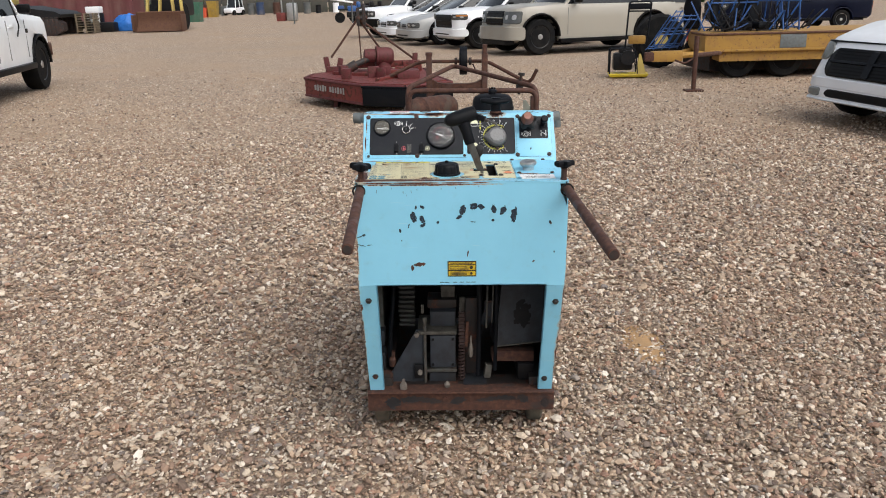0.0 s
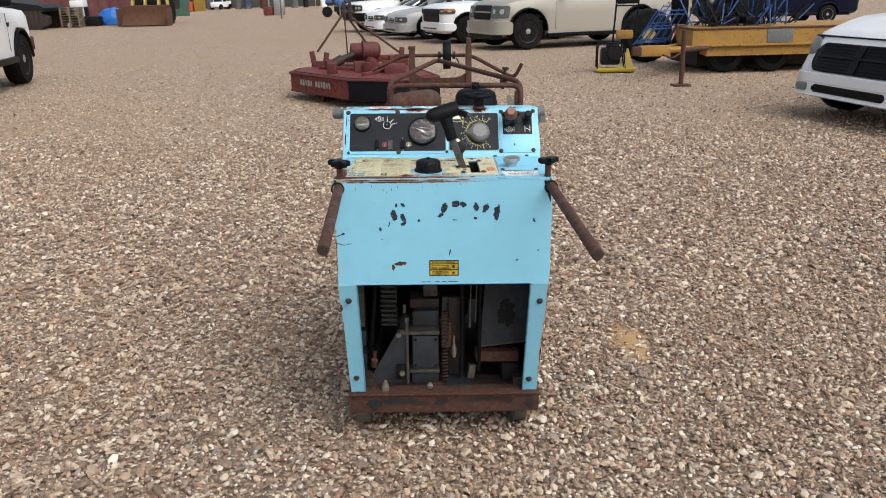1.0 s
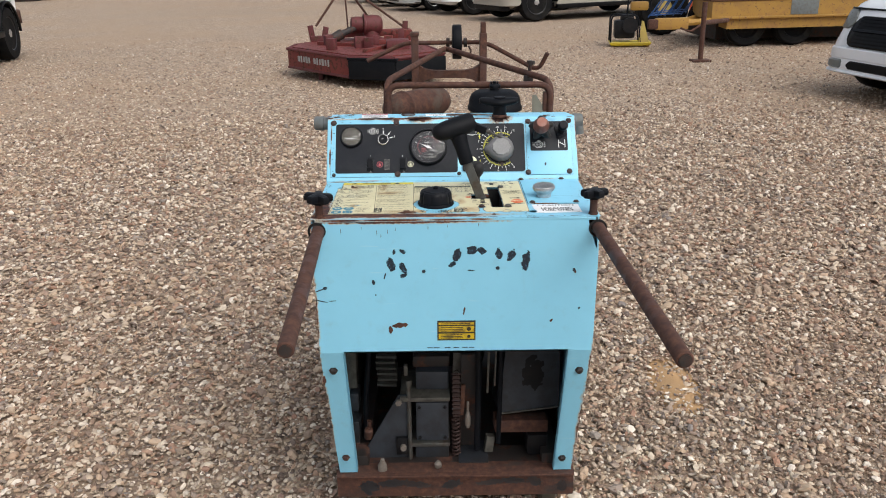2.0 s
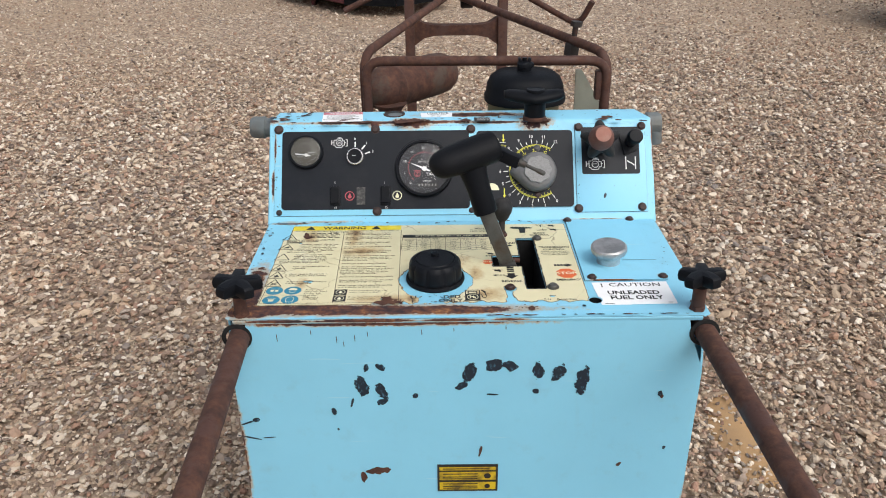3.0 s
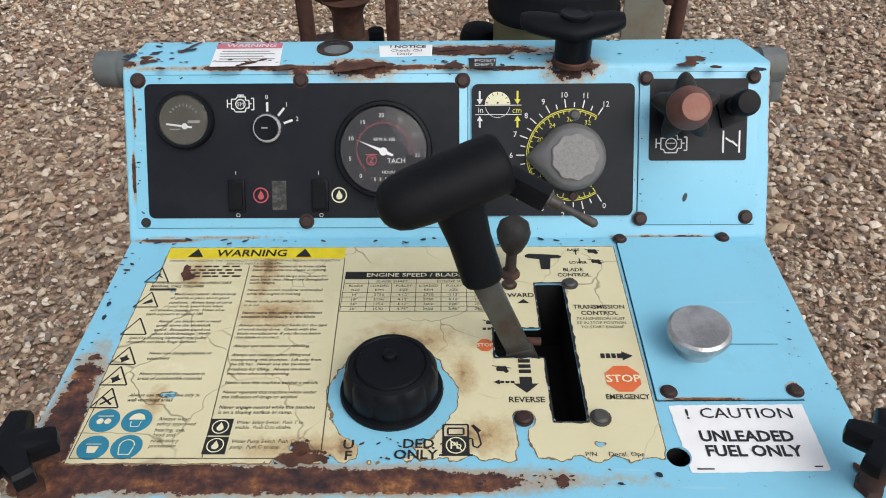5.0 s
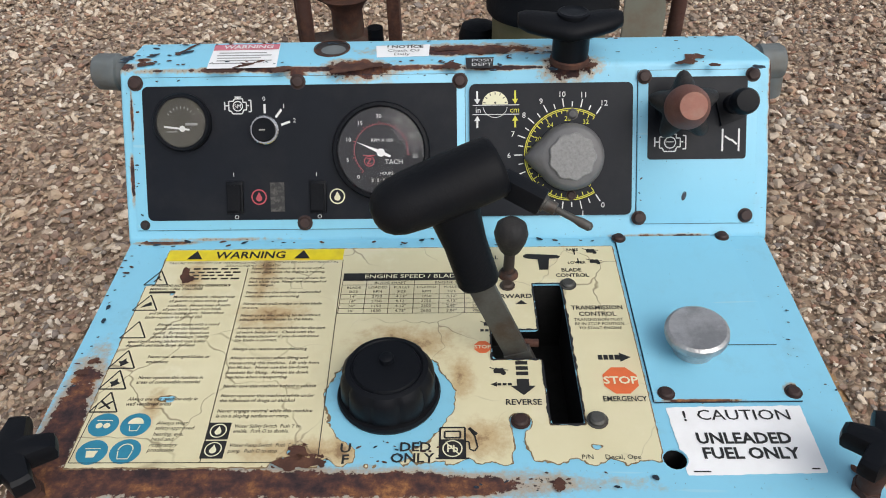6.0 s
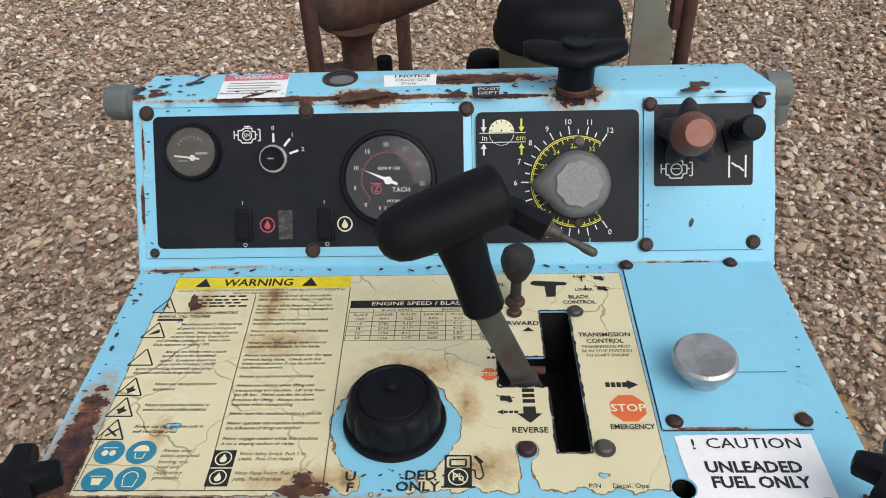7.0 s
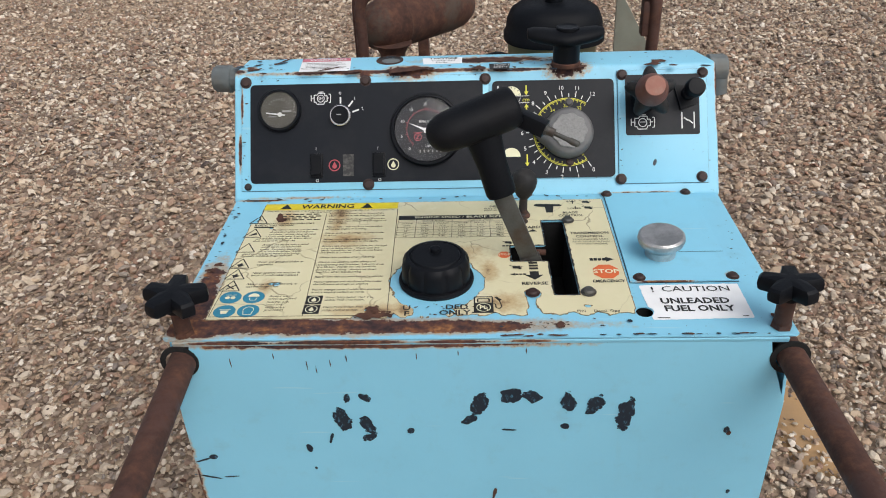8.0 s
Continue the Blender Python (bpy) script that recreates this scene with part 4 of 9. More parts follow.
def star_knob(b, m):
    """Five blunt arms about a hub, with a skirt round the stud below."""
    tip, valley = radians(12), radians(36)
    px, py, qx, qy = math.cos(tip), math.sin(tip), 0.52 * math.cos(valley), 0.52 * math.sin(valley)

    def arm(k, a):
        d = abs((a + math.pi / 5) % (2 * math.pi / 5) - math.pi / 5)
        if k in (0, 1, 8) or d <= tip:
            return 1.0
        den = math.cos(d) * (qy - py) - math.sin(d) * (qx - px)
        return (px * (qy - py) - py * (qx - px)) / den

    bm_lathe(b, [(0.0120, -0.0150), (0.0125, -0.0085), (0.0300, -0.0080), (0.0325, -0.0060), (0.0335, 0.0), (0.0325, 0.0060), (0.0295, 0.0085), (0.0180, 0.0100), (0.0070, 0.0105)], m, 120, arm)


# handle bars and their star knobs
for s, a, e in ((-1, (-0.302, 0.06, 0.905), (-0.272, -0.545, 0.902)), (1, (0.310, 0.06, 0.906), (0.325, -0.585, 0.898))):
    b = fresh()
    bm_rod(b, a, e, 0.0138, seg=24, bevel=0.002)
    bar = part("handle_bar", b, "brown_tube", saw, "rusty brown steel handle bar")
    b = fresh()
    d = (Vector(e) - Vector(a)).normalized()
    bm_rod(b, Vector(e) - d * 0.0005, Vector(e) + d * 0.0012, 0.0105, seg=20)
    part("end_cap", b, "dark_rust", bar)
    b = fresh()
    x = a[0]
    # near-black ring laid on the uncut cover as the shaded hole round the bar
    bm_lathe(b, [(0.0198, -0.001), (0.0198, 0.0012), (0.014, 0.0012)], Matrix.Translation((x, 0.0, 0.905)) @ basis((0, -1, 0)), 22, cap=False)
    part("bar_socket", b, "hole_shade", cover)
    sx, sv = (-0.2955, 0.012) if s < 0 else (0.301, 0.015)
    b = fresh()
    bm_rod(b, (sx, sv, 0.9325), (sx, sv, 0.966), 0.0085, seg=14)
    bm_lathe(b, [(0.0108, 0.0), (0.0100, 0.005)], Matrix.Translation((sx, sv, 0.9325)), 6)
    stud = part("knob_stud", b, "rusty_brown", saw, "rusty threaded stud")
    b = fresh()
    lean = pose(0, 0, 0, 2 if s < 0 else -5, 5 * -s, 24 if s < 0 else 4)
    star_knob(b, Matrix.Translation((sx, sv, 0.977 if s < 0 else 0.980)) @ lean @ Matrix.Scale(0.96 if s < 0 else 0.90, 4))
    part("star_knob", b, "black_plastic", saw, "black plastic five-pointed clamping knob", smooth=28)

# fuel filler cap
cu, cv = -0.0425, 0.104
b = fresh()
bm_lathe(b, [(0.0405, 0.0), (0.0415, 0.003), (0.0405, 0.006), (0.030, 0.0065)], Matrix.Translation((cu, cv, DECK_Z)), 40)
collar = part("filler_neck", b, "black_rubber", saw, "black filler neck gasket")
b = fresh()
ribs = lambda k, a: 1.0 if k in (0, 4, 5, 6, 7, 8, 9) else 1.0 - 0.045 * max(0.0, math.cos(10 * a)) ** 6 + 0.012 * math.cos(10 * a + 3.14)
bm_lathe(b, [(0.0370, 0.005), (0.0378, 0.009), (0.0368, 0.024), (0.0352, 0.0285), (0.0325, 0.0318), (0.0288, 0.0330), (0.0278, 0.0318), (0.0270, 0.0318), (0.0258, 0.0338), (0.0, 0.0358)], Matrix.Translation((cu, cv, DECK_Z)), 112, ribs, cap=False)
cap = part("fuel_cap", b, "black_plastic", saw, "ribbed black plastic fuel cap with a domed top", smooth=25)
b = fresh()
bm_lathe(b, [(0.0062, 0.033), (0.0056, 0.0395), (0.003, 0.0410)], Matrix.Translation((cu, cv + 0.004, DECK_Z)), 16)
part("vent_nub", b, "black_plastic", cap)

# silver mushroom cap on the bolted cover plate
b = fresh()
plate = [(0.1690, 0.3005), (0.1675, 0.0938), (0.2830, 0.0945), (0.2812, 0.3008)]
bm_prism(b, plate, 0.0004, 0.0022, ON_DECK)
cplate = part("cover_plate", b, "blue_plate", saw, "light-blue bolted cover plate")
b = fresh()
bm_stroke(b, [(0.1690, 0.3005), (0.1675, 0.0934), (0.2835, 0.0941)], 0.0016, ON_DECK, 0.0006)
bm_stroke(b, [(0.232, 0.153), (0.2815, 0.153)], 0.0008, ON_DECK, 0.0026)
part("seam", b, "dark_scar", cplate, smooth=0)
for x, y in ((0.1722, 0.2975), (0.2740, 0.2995), (0.1781, 0.1010), (0.2784, 0.1018)):
    bolt(ON_DECK, x, y, 0.0056, cplate, h=0.0022)
b = fresh()
bm_lathe(b, [(0.0170, 0.002), (0.0172, 0.012), (0.0200, 0.0150), (0.0250, 0.0200), (0.0262, 0.0240), (0.0256, 0.0280), (0.0230, 0.0298), (0.014, 0.0294), (0.0, 0.029)], Matrix.Translation((0.2105, 0.1490, DECK_Z)) @ pose(0, 0, 0, 4, -3, 0), 40, cap=False)
part("mushroom_knob", b, "cast_alloy", saw, "worn silver metal mushroom knob")

# travel lever with its T-shaped grip
b = fresh()
for p, q, w in (((0.0731, 0.150, 0.905), (0.0306, 0.1410, 1.0172), 0.013), ((0.0306, 0.1410, 1.0172), (0.0215, 0.146, 1.045), 0.012)):
    d = Vector(q) - Vector(p)
    bm_box(b, (Vector(p) + Vector(q)) / 2, (0.021, 0.006, d.length + 0.004), basis(d, (1, 0, 0)), bevel=0.0015)
lever = part("travel_lever", b, "lever_steel", saw, "flat steel travel lever with a black T-shaped grip")
b = fresh()
bm_box(b, (0.0665, 0.1490, 0.9225), (0.0235, 0.009, 0.026), pose(0, 0, 0, 4, -20, 0), bevel=0.0015)
foot = part("lever_foot", b, "lever_steel", lever, "dull steel foot of the lever in its notch")
b = fresh()
bm_rod(b, (0.050, 0.158, 0.9345), (0.0815, 0.158, 0.9330), 0.0036, seg=12)
part("pivot_pin", b, "rust_scar", foot, "rusty pivot pin")
b = fresh()
a, c = Vector((0.0306, 0.1410, 1.0165)), Vector((0.008, 0.156, 1.088))
m = Matrix.Translation(a) @ basis(c - a, (1, 0, 0))
d = (c - a).length
rows = []
for t, rx, ry in ((0, 0.0145, 0.0115), (0.05, 0.0165, 0.013), (0.5, 0.0165, 0.0135), (0.8, 0.019, 0.015), (1.0, 0.024, 0.016)):
    rows.append([m @ Vector((rx * math.cos(k), ry * math.sin(k), d * t)) for k in (2 * math.pi * i / 24 for i in range(24))])
bm_loft(b, rows)
part("grip_neck", b, "black_rubber", lever, "black rubber neck")
b = fresh()
a, c = Vector((-0.0470, 0.138, 1.085)), Vector((0.0445, 0.169, 1.108))
d = (c - a).length
m = Matrix.Translation(a) @ basis(c - a, (0, 0, 1))
rows = []
for t, r in ((0, 0.005), (0.015, 0.0100), (0.045, 0.0145), (0.10, 0.0188), (0.18, 0.0216), (0.32, 0.0232), (0.55, 0.0240), (0.80, 0.0244), (0.95, 0.0240), (0.985, 0.0224), (1.0, 0.018)):
    rows.append([m @ Vector((r * 0.92 * math.cos(k), r * 1.06 * math.sin(k), d * t)) for k in (2 * math.pi * i / 28 for i in range(28))])
bm_loft(b, rows)
part("T_grip", b, "black_rubber", lever, "smooth black T-shaped hand grip", smooth=60)
b = fresh()
a = Vector((0.044, 0.160, 1.101))
way = Vector((0.86, -0.38, -0.30)).normalized()
m = Matrix.Translation(a) @ basis(way, (0, 0, 1))
bm_box(b, m @ Vector((0, 0, 0.019)), (0.017, 0.014, 0.034), m.to_3x3().to_4x4(), bevel=0.002)
bm_rod(b, m @ Vector((0, 0.007, 0.004)), m @ Vector((0, 0.010, 0.004)), 0.005, seg=10)
switch = part("toggle_switch", b, "black_plastic", lever, "small black toggle switch on the grip")
b = fresh()
bm_lathe(b, [(0.0064, 0.0355), (0.0064, 0.0375), (0.0050, 0.0380), (0.0046, 0.046), (0.0024, 0.0465), (0.0026, 0.061), (0.0036, 0.066), (0.0034, 0.073), (0.0015, 0.075)], m, 16)
part("toggle_arm", b, "lever_steel", switch, "chrome toggle arm")

# short ball lever
b = fresh()
bm_rod(b, (0.0605, 0.246, DECK_Z - 0.004), (0.0615, 0.250, 0.960), 0.0055, 0.0050, seg=14)
bm_lathe(b, [(0.0095, 0.0), (0.0095, 0.002), (0.007, 0.006)], Matrix.Translation((0.0605, 0.246, DECK_Z + 0.0006)), 16)
bl = part("choke_lever", b, "dark_rust", saw, "rusty short lever with a dull ball knob")
b = fresh()
bm_lathe(b, [(0.006, 0.0), (0.0095, 0.004), (0.0142, 0.014), (0.0158, 0.022), (0.0135, 0.031), (0.007, 0.036), (0.0, 0.037)], Matrix.Translation((0.0615, 0.250, 0.956)) @ pose(0, 0, 0, -8, 2, 0), 32, cap=False)
part("ball_knob", b, "dusty_black", bl, "dull grey-brown egg-shaped knob", smooth=70)

# bolts on the deck, rubber T knob on the console top
for x, y, r, mat in ((0.0611, 0.0750, 0.0062, "rust_bolt"), (0.1203, 0.0757, 0.0068, "lever_steel"), (0.1150, 0.2314, 0.0062, "lever_steel"), (0.0589, 0.2307, 0.0058, "lever_steel")):
    bolt(ON_DECK, x, y, r, deck, mat, h=0.0014)
b = fresh()
tx, tv = 0.1236, 0.3990
bm_lathe(b, [(0.0190, 0.0), (0.0190, 0.0045), (0.0175, 0.006)], Matrix.Translation((tx, tv, TOP_Z)), 28)
base = part("knob_boss", b, "rust_scar", saw, "rusty collar under the T knob")
b = fresh()
bm_lathe(b, [(0.0176, 0.004), (0.0176, 0.026), (0.019, 0.032)], Matrix.Translation((tx, tv, TOP_Z)), 28)
stem = part("crank_stem", b, "black_plastic", saw, "black stem of the depth crank")
b = fresh()
wing = []
for k in range(13):
    t = -1 + k / 6
    wing.append((t, 0.0105 - 0.0025 * abs(t) ** 3, 0.0215 - 0.0075 * abs(t) ** 2))
rows = []
for t, th, dp in wing:
    e = 0.78 if abs(t) > 0.99 else 1.0
    cx, cy, cz = tx - 0.002 + 0.049 * t, tv - 0.006 + 0.012 * abs(t), TOP_Z + 0.0365 + 0.004 * abs(t)
    rows.append([(cx, cy + dp * e * math.cos(q), cz + th * e * math.sin(q)) for q in (2 * math.pi * i / 16 for i in range(16))])
bm_loft(b, rows)
part("crank_handle", b, "black_rubber", stem, "black rubber two-winged crank handle", smooth=50)
b = fresh()
bm_lathe(b, [(0.0150, 0.044), (0.0150, 0.0500), (0.013, 0.0510), (0.0115, 0.0500), (0.006, 0.0500)], Matrix.Translation((tx, tv, TOP_Z)) @ pose(0, 0, 0, 0, 0, 0), 24)
part("crank_hub", b, "black_plastic", stem)

# grey pipe plugs at both ends of the console
for s in (-1, 1):
    b = fresh()
    t = Matrix.Translation((-0.312 if s < 0 else 0.297, 0.428, 1.055)) @ basis((s, 0, 0.05))
    bm_lathe(b, [(0.0160, 0.0), (0.0160, 0.020), (0.0188, 0.022), (0.0188, 0.027), (0.0175, 0.029), (0.0175, 0.042), (0.0155, 0.046), (0.0130, 0.043), (0.0120, 0.030)], t, 48, lambda k, a: 1 + (0.05 if k in (4, 5) and math.cos(6 * a) > 0.55 else 0.0))
    if s > 0:
        bm_tube(b, [(0.322, 0.428, 1.055), (0.333, 0.428, 1.050), (0.336, 0.428, 1.022)], 0.0135, 16, 0.012)
    part("side_plug", b, "grey_plug", saw, "grey plastic pipe plug")

# rear lift bail, posts and the front pointer
b = fresh()
bm_tube(b, [(-0.173, 0.635, 0.30), (-0.176, 0.628, 1.123), (0.283, 0.612, 1.123), (0.280, 0.62, 0.30)], 0.0092, 16, 0.035)
bail = part("lift_bail", b, "brown_tube", saw, "rusty brown tubular lifting bail")
b = fresh()
bm_tube(b, [(-0.180, 0.640, 0.90), (-0.181, 0.640, 1.132), (-0.006, 1.235, 1.160), (0.287, 0.625, 1.132), (0.286, 0.63, 0.90)], 0.0092, 16, 0.045)
part("front_loop", b, "brown_tube", bail, "rusty bent tube that runs to an apex")
b = fresh()
bm_box(b, (0.270, 0.62, 1.075), (0.012, 0.022, 0.055), bevel=0.003)
part("weld_gusset", b, "brown_tube", bail)
b = fresh()
bm_rod(b, (0.232, 0.735, 1.095), (0.240, 0.735, 1.168), 0.0058, seg=12)
bm_rod(b, (0.240, 0.735, 1.164), (0.241, 0.735, 1.174), 0.012, seg=6)
bm_box(b, (0.234, 0.735, 1.118), (0.022, 0.022, 0.026), pose(0, 0, 0, 0, 5, 24), bevel=0.003)
part("clamp", b, "dark_rust", saw, "rusty clamp with its bolt")
for x, h, tip in ((-0.112, 1.222, 0), (0.126, 1.232, 1)):
    b = fresh()
    bm_box(b, (x, 1.19, 0.70), (0.024, 0.050, (h - 0.20) * 1.0), bevel=0.002)
    if tip:
        bm_box(b, (x, 1.19, h + 0.0), (0.018, 0.040, 0.04), bevel=0.004)
    else:
        bm_box(b, (x, 1.19, h - 0.008), (0.030, 0.056, 0.012), bevel=0.002)
    part("upright_post", b, "brown_tube", saw, "rusty flat steel post")
b = fresh()
rows = []
for k in range(9):
    t = k / 8
    hh = 0.014 + 0.026 * abs(2 * t - 1) ** 5
    x = -0.102 + 0.218 * t
    rows.append([(x, 1.175, 1.078 - hh), (x, 1.205, 1.078 - hh), (x, 1.205, 1.078 + hh * 0.8), (x, 1.175, 1.078 + hh * 0.8)])
bm_loft(b, rows)
part("cross_web", b, "brown_tube", saw, "rusty web plate between the posts")
b = fresh()
bm_tube(b, [(-0.285, 1.24, 1.118), (-0.15, 1.25, 1.178), (0.138, 1.25, 1.178), (0.318, 1.16, 1.088), (0.345, 1.14, 1.150)], 0.0076, 14, 0.035)
pointer = part("pointer_bar", b, "brown_tube", saw, "rusty pointer bar bent into a hook")
b = fresh()
bm_lathe(b, [(0.020, -0.018), (0.058, -0.016), (0.060, -0.012), (0.060, 0.012), (0.058, 0.016), (0.020, 0.018)], Matrix.Translation((0.036, 1.25, 1.180)) @ basis((1, 0, 0)), 32)
wheel = part("guide_wheel", b, "black_rubber", saw, "dark narrow guide wheel on the pointer bar")
for x in (0.004, 0.066):
    b = fresh()
    bm_rod(b, (x - 0.006, 1.25, 1.178), (x + 0.006, 1.25, 1.178), 0.016, seg=14)
    part("shaft_collar", b, "dark_rust", wheel)
b = fresh()
bm_tube(b, [(0.078, 1.25, 1.165), (0.086, 1.235, 1.150), (0.082, 1.235, 1.135), (0.090, 1.24, 1.128)], 0.0035, 8)
part("split_pin", b, "dark_rust", wheel)

# muffler and its outlet
b = fresh()
a, c = Vector((-0.184, 0.742, 1.032)), Vector((-0.020, 0.942, 1.028))
m = Matrix.Translation(a) @ basis(c - a)
d = (c - a).length
bm_lathe(b, [(0.004, -0.0045), (0.018, -0.0020), (0.031, 0.007), (0.040, 0.021), (0.0445, 0.038), (0.0455, 0.056), (0.0490, 0.060), (0.0500, 0.065), (0.0480, 0.070), (0.0460, 0.074), (0.047, 0.5 * d), (0.047, d - 0.045), (0.045, d - 0.022), (0.038, d - 0.003), (0.022, d + 0.008), (0.004, d + 0.010)], m, 40)
muf = part("muffler", b, "muffler", saw, "rusty brown cylindrical muffler", smooth=50)
b = fresh()
bm_lathe(b, [(0.033, 0.930), (0.035, 0.938), (0.035, 0.946), (0.0225, 0.950), (0.0220, 0.986), (0.027, 0.996), (0.036, 1.006)], Matrix.Translation((-0.141, 0.752, 0.0)), 28)
bm_box(b, (-0.148, 0.752, 0.941), (0.088, 0.050, 0.009), pose(0, 0, 0, 0, 0, 12), bevel=0.002)
part("exhaust_flange", b, "muffler", muf, "rusty exhaust flange")
b = fresh()
bm_rod(b, (-0.093, 0.68, 0.55), (-0.095, 0.68, 0.990), 0.0105, seg=14)
part("vertical_hose", b, "black_rubber", saw, "black vertical hose")

# air cleaner: black domed cap on an olive canister
ax, av = 0.121, 0.562
b = fresh()
bm_lathe(b, [(0.064, 0.72), (0.066, 0.74), (0.066, 1.05), (0.067, 1.068)], Matrix.Translation((ax, av, 0)), 40)
ac = part("air_cleaner", b, "olive_paint", saw, "olive air-cleaner canister with a black domed lid")
b = fresh()
oval = lambda k, a: 1 + 0.05 * math.cos(2 * a) - 0.03 * math.cos(4 * a)
bm_lathe(b, [(0.062, 1.062), (0.0735, 1.065), (0.0738, 1.074), (0.0705, 1.078), (0.0690, 1.094), (0.0630, 1.107), (0.0520, 1.1145), (0.034, 1.1175), (0.0, 1.1185)], Matrix.Translation((ax + 0.002, av, 0)), 48, oval, cap=False)
lid = part("air_cleaner_lid", b, "black_rubber", ac, "black domed lid with a rim bead", smooth=50)
b = fresh()
bm_lathe(b, [(0.013, 1.118), (0.013, 1.123), (0.015, 1.125), (0.015, 1.131), (0.012, 1.134), (0.005, 1.135)], Matrix.Translation((ax, av, 0)), 22, lambda k, a: 1 + (0.16 * math.cos(3 * a) if k in (2, 3) else 0))
for q in (-1, 1):
    bm_box(b, (ax + q * 0.0085, av, 1.1365), (0.0055, 0.014, 0.009), pose(0, 0, 0, 0, 14 * q, 0), bevel=0.002)
bm_rod(b, (ax, av, 1.13), (ax, av, 1.141), 0.0045, seg=10)
part("wing_nut", b, "black_plastic", lid)
b = fresh()
bm_lathe(b, [(0.024, 0.86), (0.024, 0.985), (0.020, 0.996), (0.010, 1.0)], Matrix.Translation((0.040, 0.600, 0.030)), 24)
part("oil_filler", b, "black_rubber", saw, "black rubber-capped oil filler")
b = fresh()
outline = [(0.258, 0.70), (0.318, 0.70), (0.315, 0.960), (0.311, 0.990), (0.266, 1.066), (0.254, 1.066)]
bm_prism(b, outline, -0.79, -0.782, ON_FRONT)
part("shield_plate", b, "grey_green", saw, "grey-green steel shield plate with a slanted edge")
b = fresh()
bm_box(b, (0.0, 0.78, 0.80), (0.52, 0.50, 0.02), bevel=0.004)
bm_box(b, (0.0, 1.03, 0.60), (0.46, 0.02, 0.40), bevel=0.004)
part("engine_shroud", b, "dark_rust", saw, "dark engine shroud")


# ---- instrument panels on the slanted console ----
def frame_plate(x0, x1, s0, s1, name, label):
    b = fresh()
    bm_box(b, ON_PANEL @ Vector(((x0 + x1) / 2, (s0 + s1) / 2, 0.0010)), (x1 - x0, s1 - s0, 0.0026), ON_PANEL.to_3x3().to_4x4(), bevel=0.0008)
    p = part(name, b, "blue_console", saw, label)
    b = fresh()
    bm_stroke(b, [(x0, s0), (x1, s0), (x1, s1), (x0, s1), (x0, s0)], 0.0011, ON_PANEL, 0.00018)
    part("seam", b, "dark_scar", p, smooth=0)
    return p


def face(parent, x0, x1, s0, s1, r=0.006, name="black_face"):
    b = fresh()
    pts = []
    for cx, cy, a in ((x1 - r, s0 + r, -90), (x1 - r, s1 - r, 0), (x0 + r, s1 - r, 90), (x0 + r, s0 + r, 180)):
        pts += [(cx + r * math.cos(radians(a + k * 22.5)), cy + r * math.sin(radians(a + k * 22.5))) for k in range(5)]
    bm_prism(b, pts, 0.0022, 0.0029, ON_PANEL)
    return part(name, b, "panel_black", parent, "matt black printed instrument face")


def ink(name, mat, parent, label=""):
    """Starts a print and returns the bmesh with a call that links it."""
    b = fresh()
    return b, lambda: tagged(part(name, b, mat, parent, label, smooth=0), kind="stuff")


PH = 0.0033
panel_a = frame_plate(-0.3085, 0.0215, 0.0115, 0.1620, "gauge_panel", "light-blue bolted panel with a black gauge face")
face_a = face(panel_a, -0.2965, 0.0135, 0.0212, 0.1535)
panel_b = face(saw, 0.0258, 0.1850, 0.0228, 0.1518, name="depth_panel")
tagged(panel_b, "black depth-gauge panel with white and yellow scale")
panel_c = frame_plate(0.1900, 0.3055, 0.0135, 0.1625, "throttle_panel", "light-blue bolted panel with throttle and choke knobs")
face_c = face(panel_c, 0.1998, 0.2952, 0.0765, 0.1560, 0.003)
for x, s in ((-0.3025, 0.1569), (-0.1419, 0.1563), (0.0168, 0.1552), (-0.1389, 0.0179)):
    bolt(ON_PANEL, x, s, 0.0062, panel_a, h=0.0022)
for x, s in ((-0.3000, 0.0170), (0.0165, 0.0180)):
    bolt(ON_PANEL, x, s, 0.0040, panel_a, "dark_rust", h=0.0022)
for x, s in ((0.1958, 0.1564), (0.3002, 0.1573), (0.2964, 0.0209), (0.1923, 0.0194)):
    bolt(ON_PANEL, x, s, 0.0058, panel_c, h=0.0022)


def engine_icon(b, x, y, w, m, h, text, line=0.0011):
    """A small engine outline with two letters in a ring."""
    e = w / 2
    pts = [(-0.62, -0.36), (-0.62, 0.30), (-0.32, 0.30), (-0.22, 0.46), (0.36, 0.46), (0.36, 0.22), (0.60, 0.22), (0.60, -0.30), (0.40, -0.30), (0.30, -0.56), (-0.36, -0.56), (-0.46, -0.36), (-0.62, -0.36)]
    bm_stroke(b, [(x + p * e, y + q * e) for p, q in pts], line, m, h)
    for seg in ([(-0.62, 0.0), (-0.90, 0.0)], [(-0.90, 0.28), (-0.90, -0.28)], [(-0.2, 0.58), (0.26, 0.58)], [(0.03, 0.46), (0.03, 0.58)], [(0.60, 0.0), (0.78, 0.0)], [(0.74, 0.36), (0.92, 0.36), (0.92, -0.42), (0.74, -0.42)]):
        bm_stroke(b, [(x + p * e, y + q * e) for p, q in seg], line, m, h)
    bm_disc(b, x, y - 0.04 * e, 0.36 * e, m, h, 20, 0.29 * e)
    if text:
        letters(b, text, 0.40 * e, m, x, y - 0.18 * e, h)


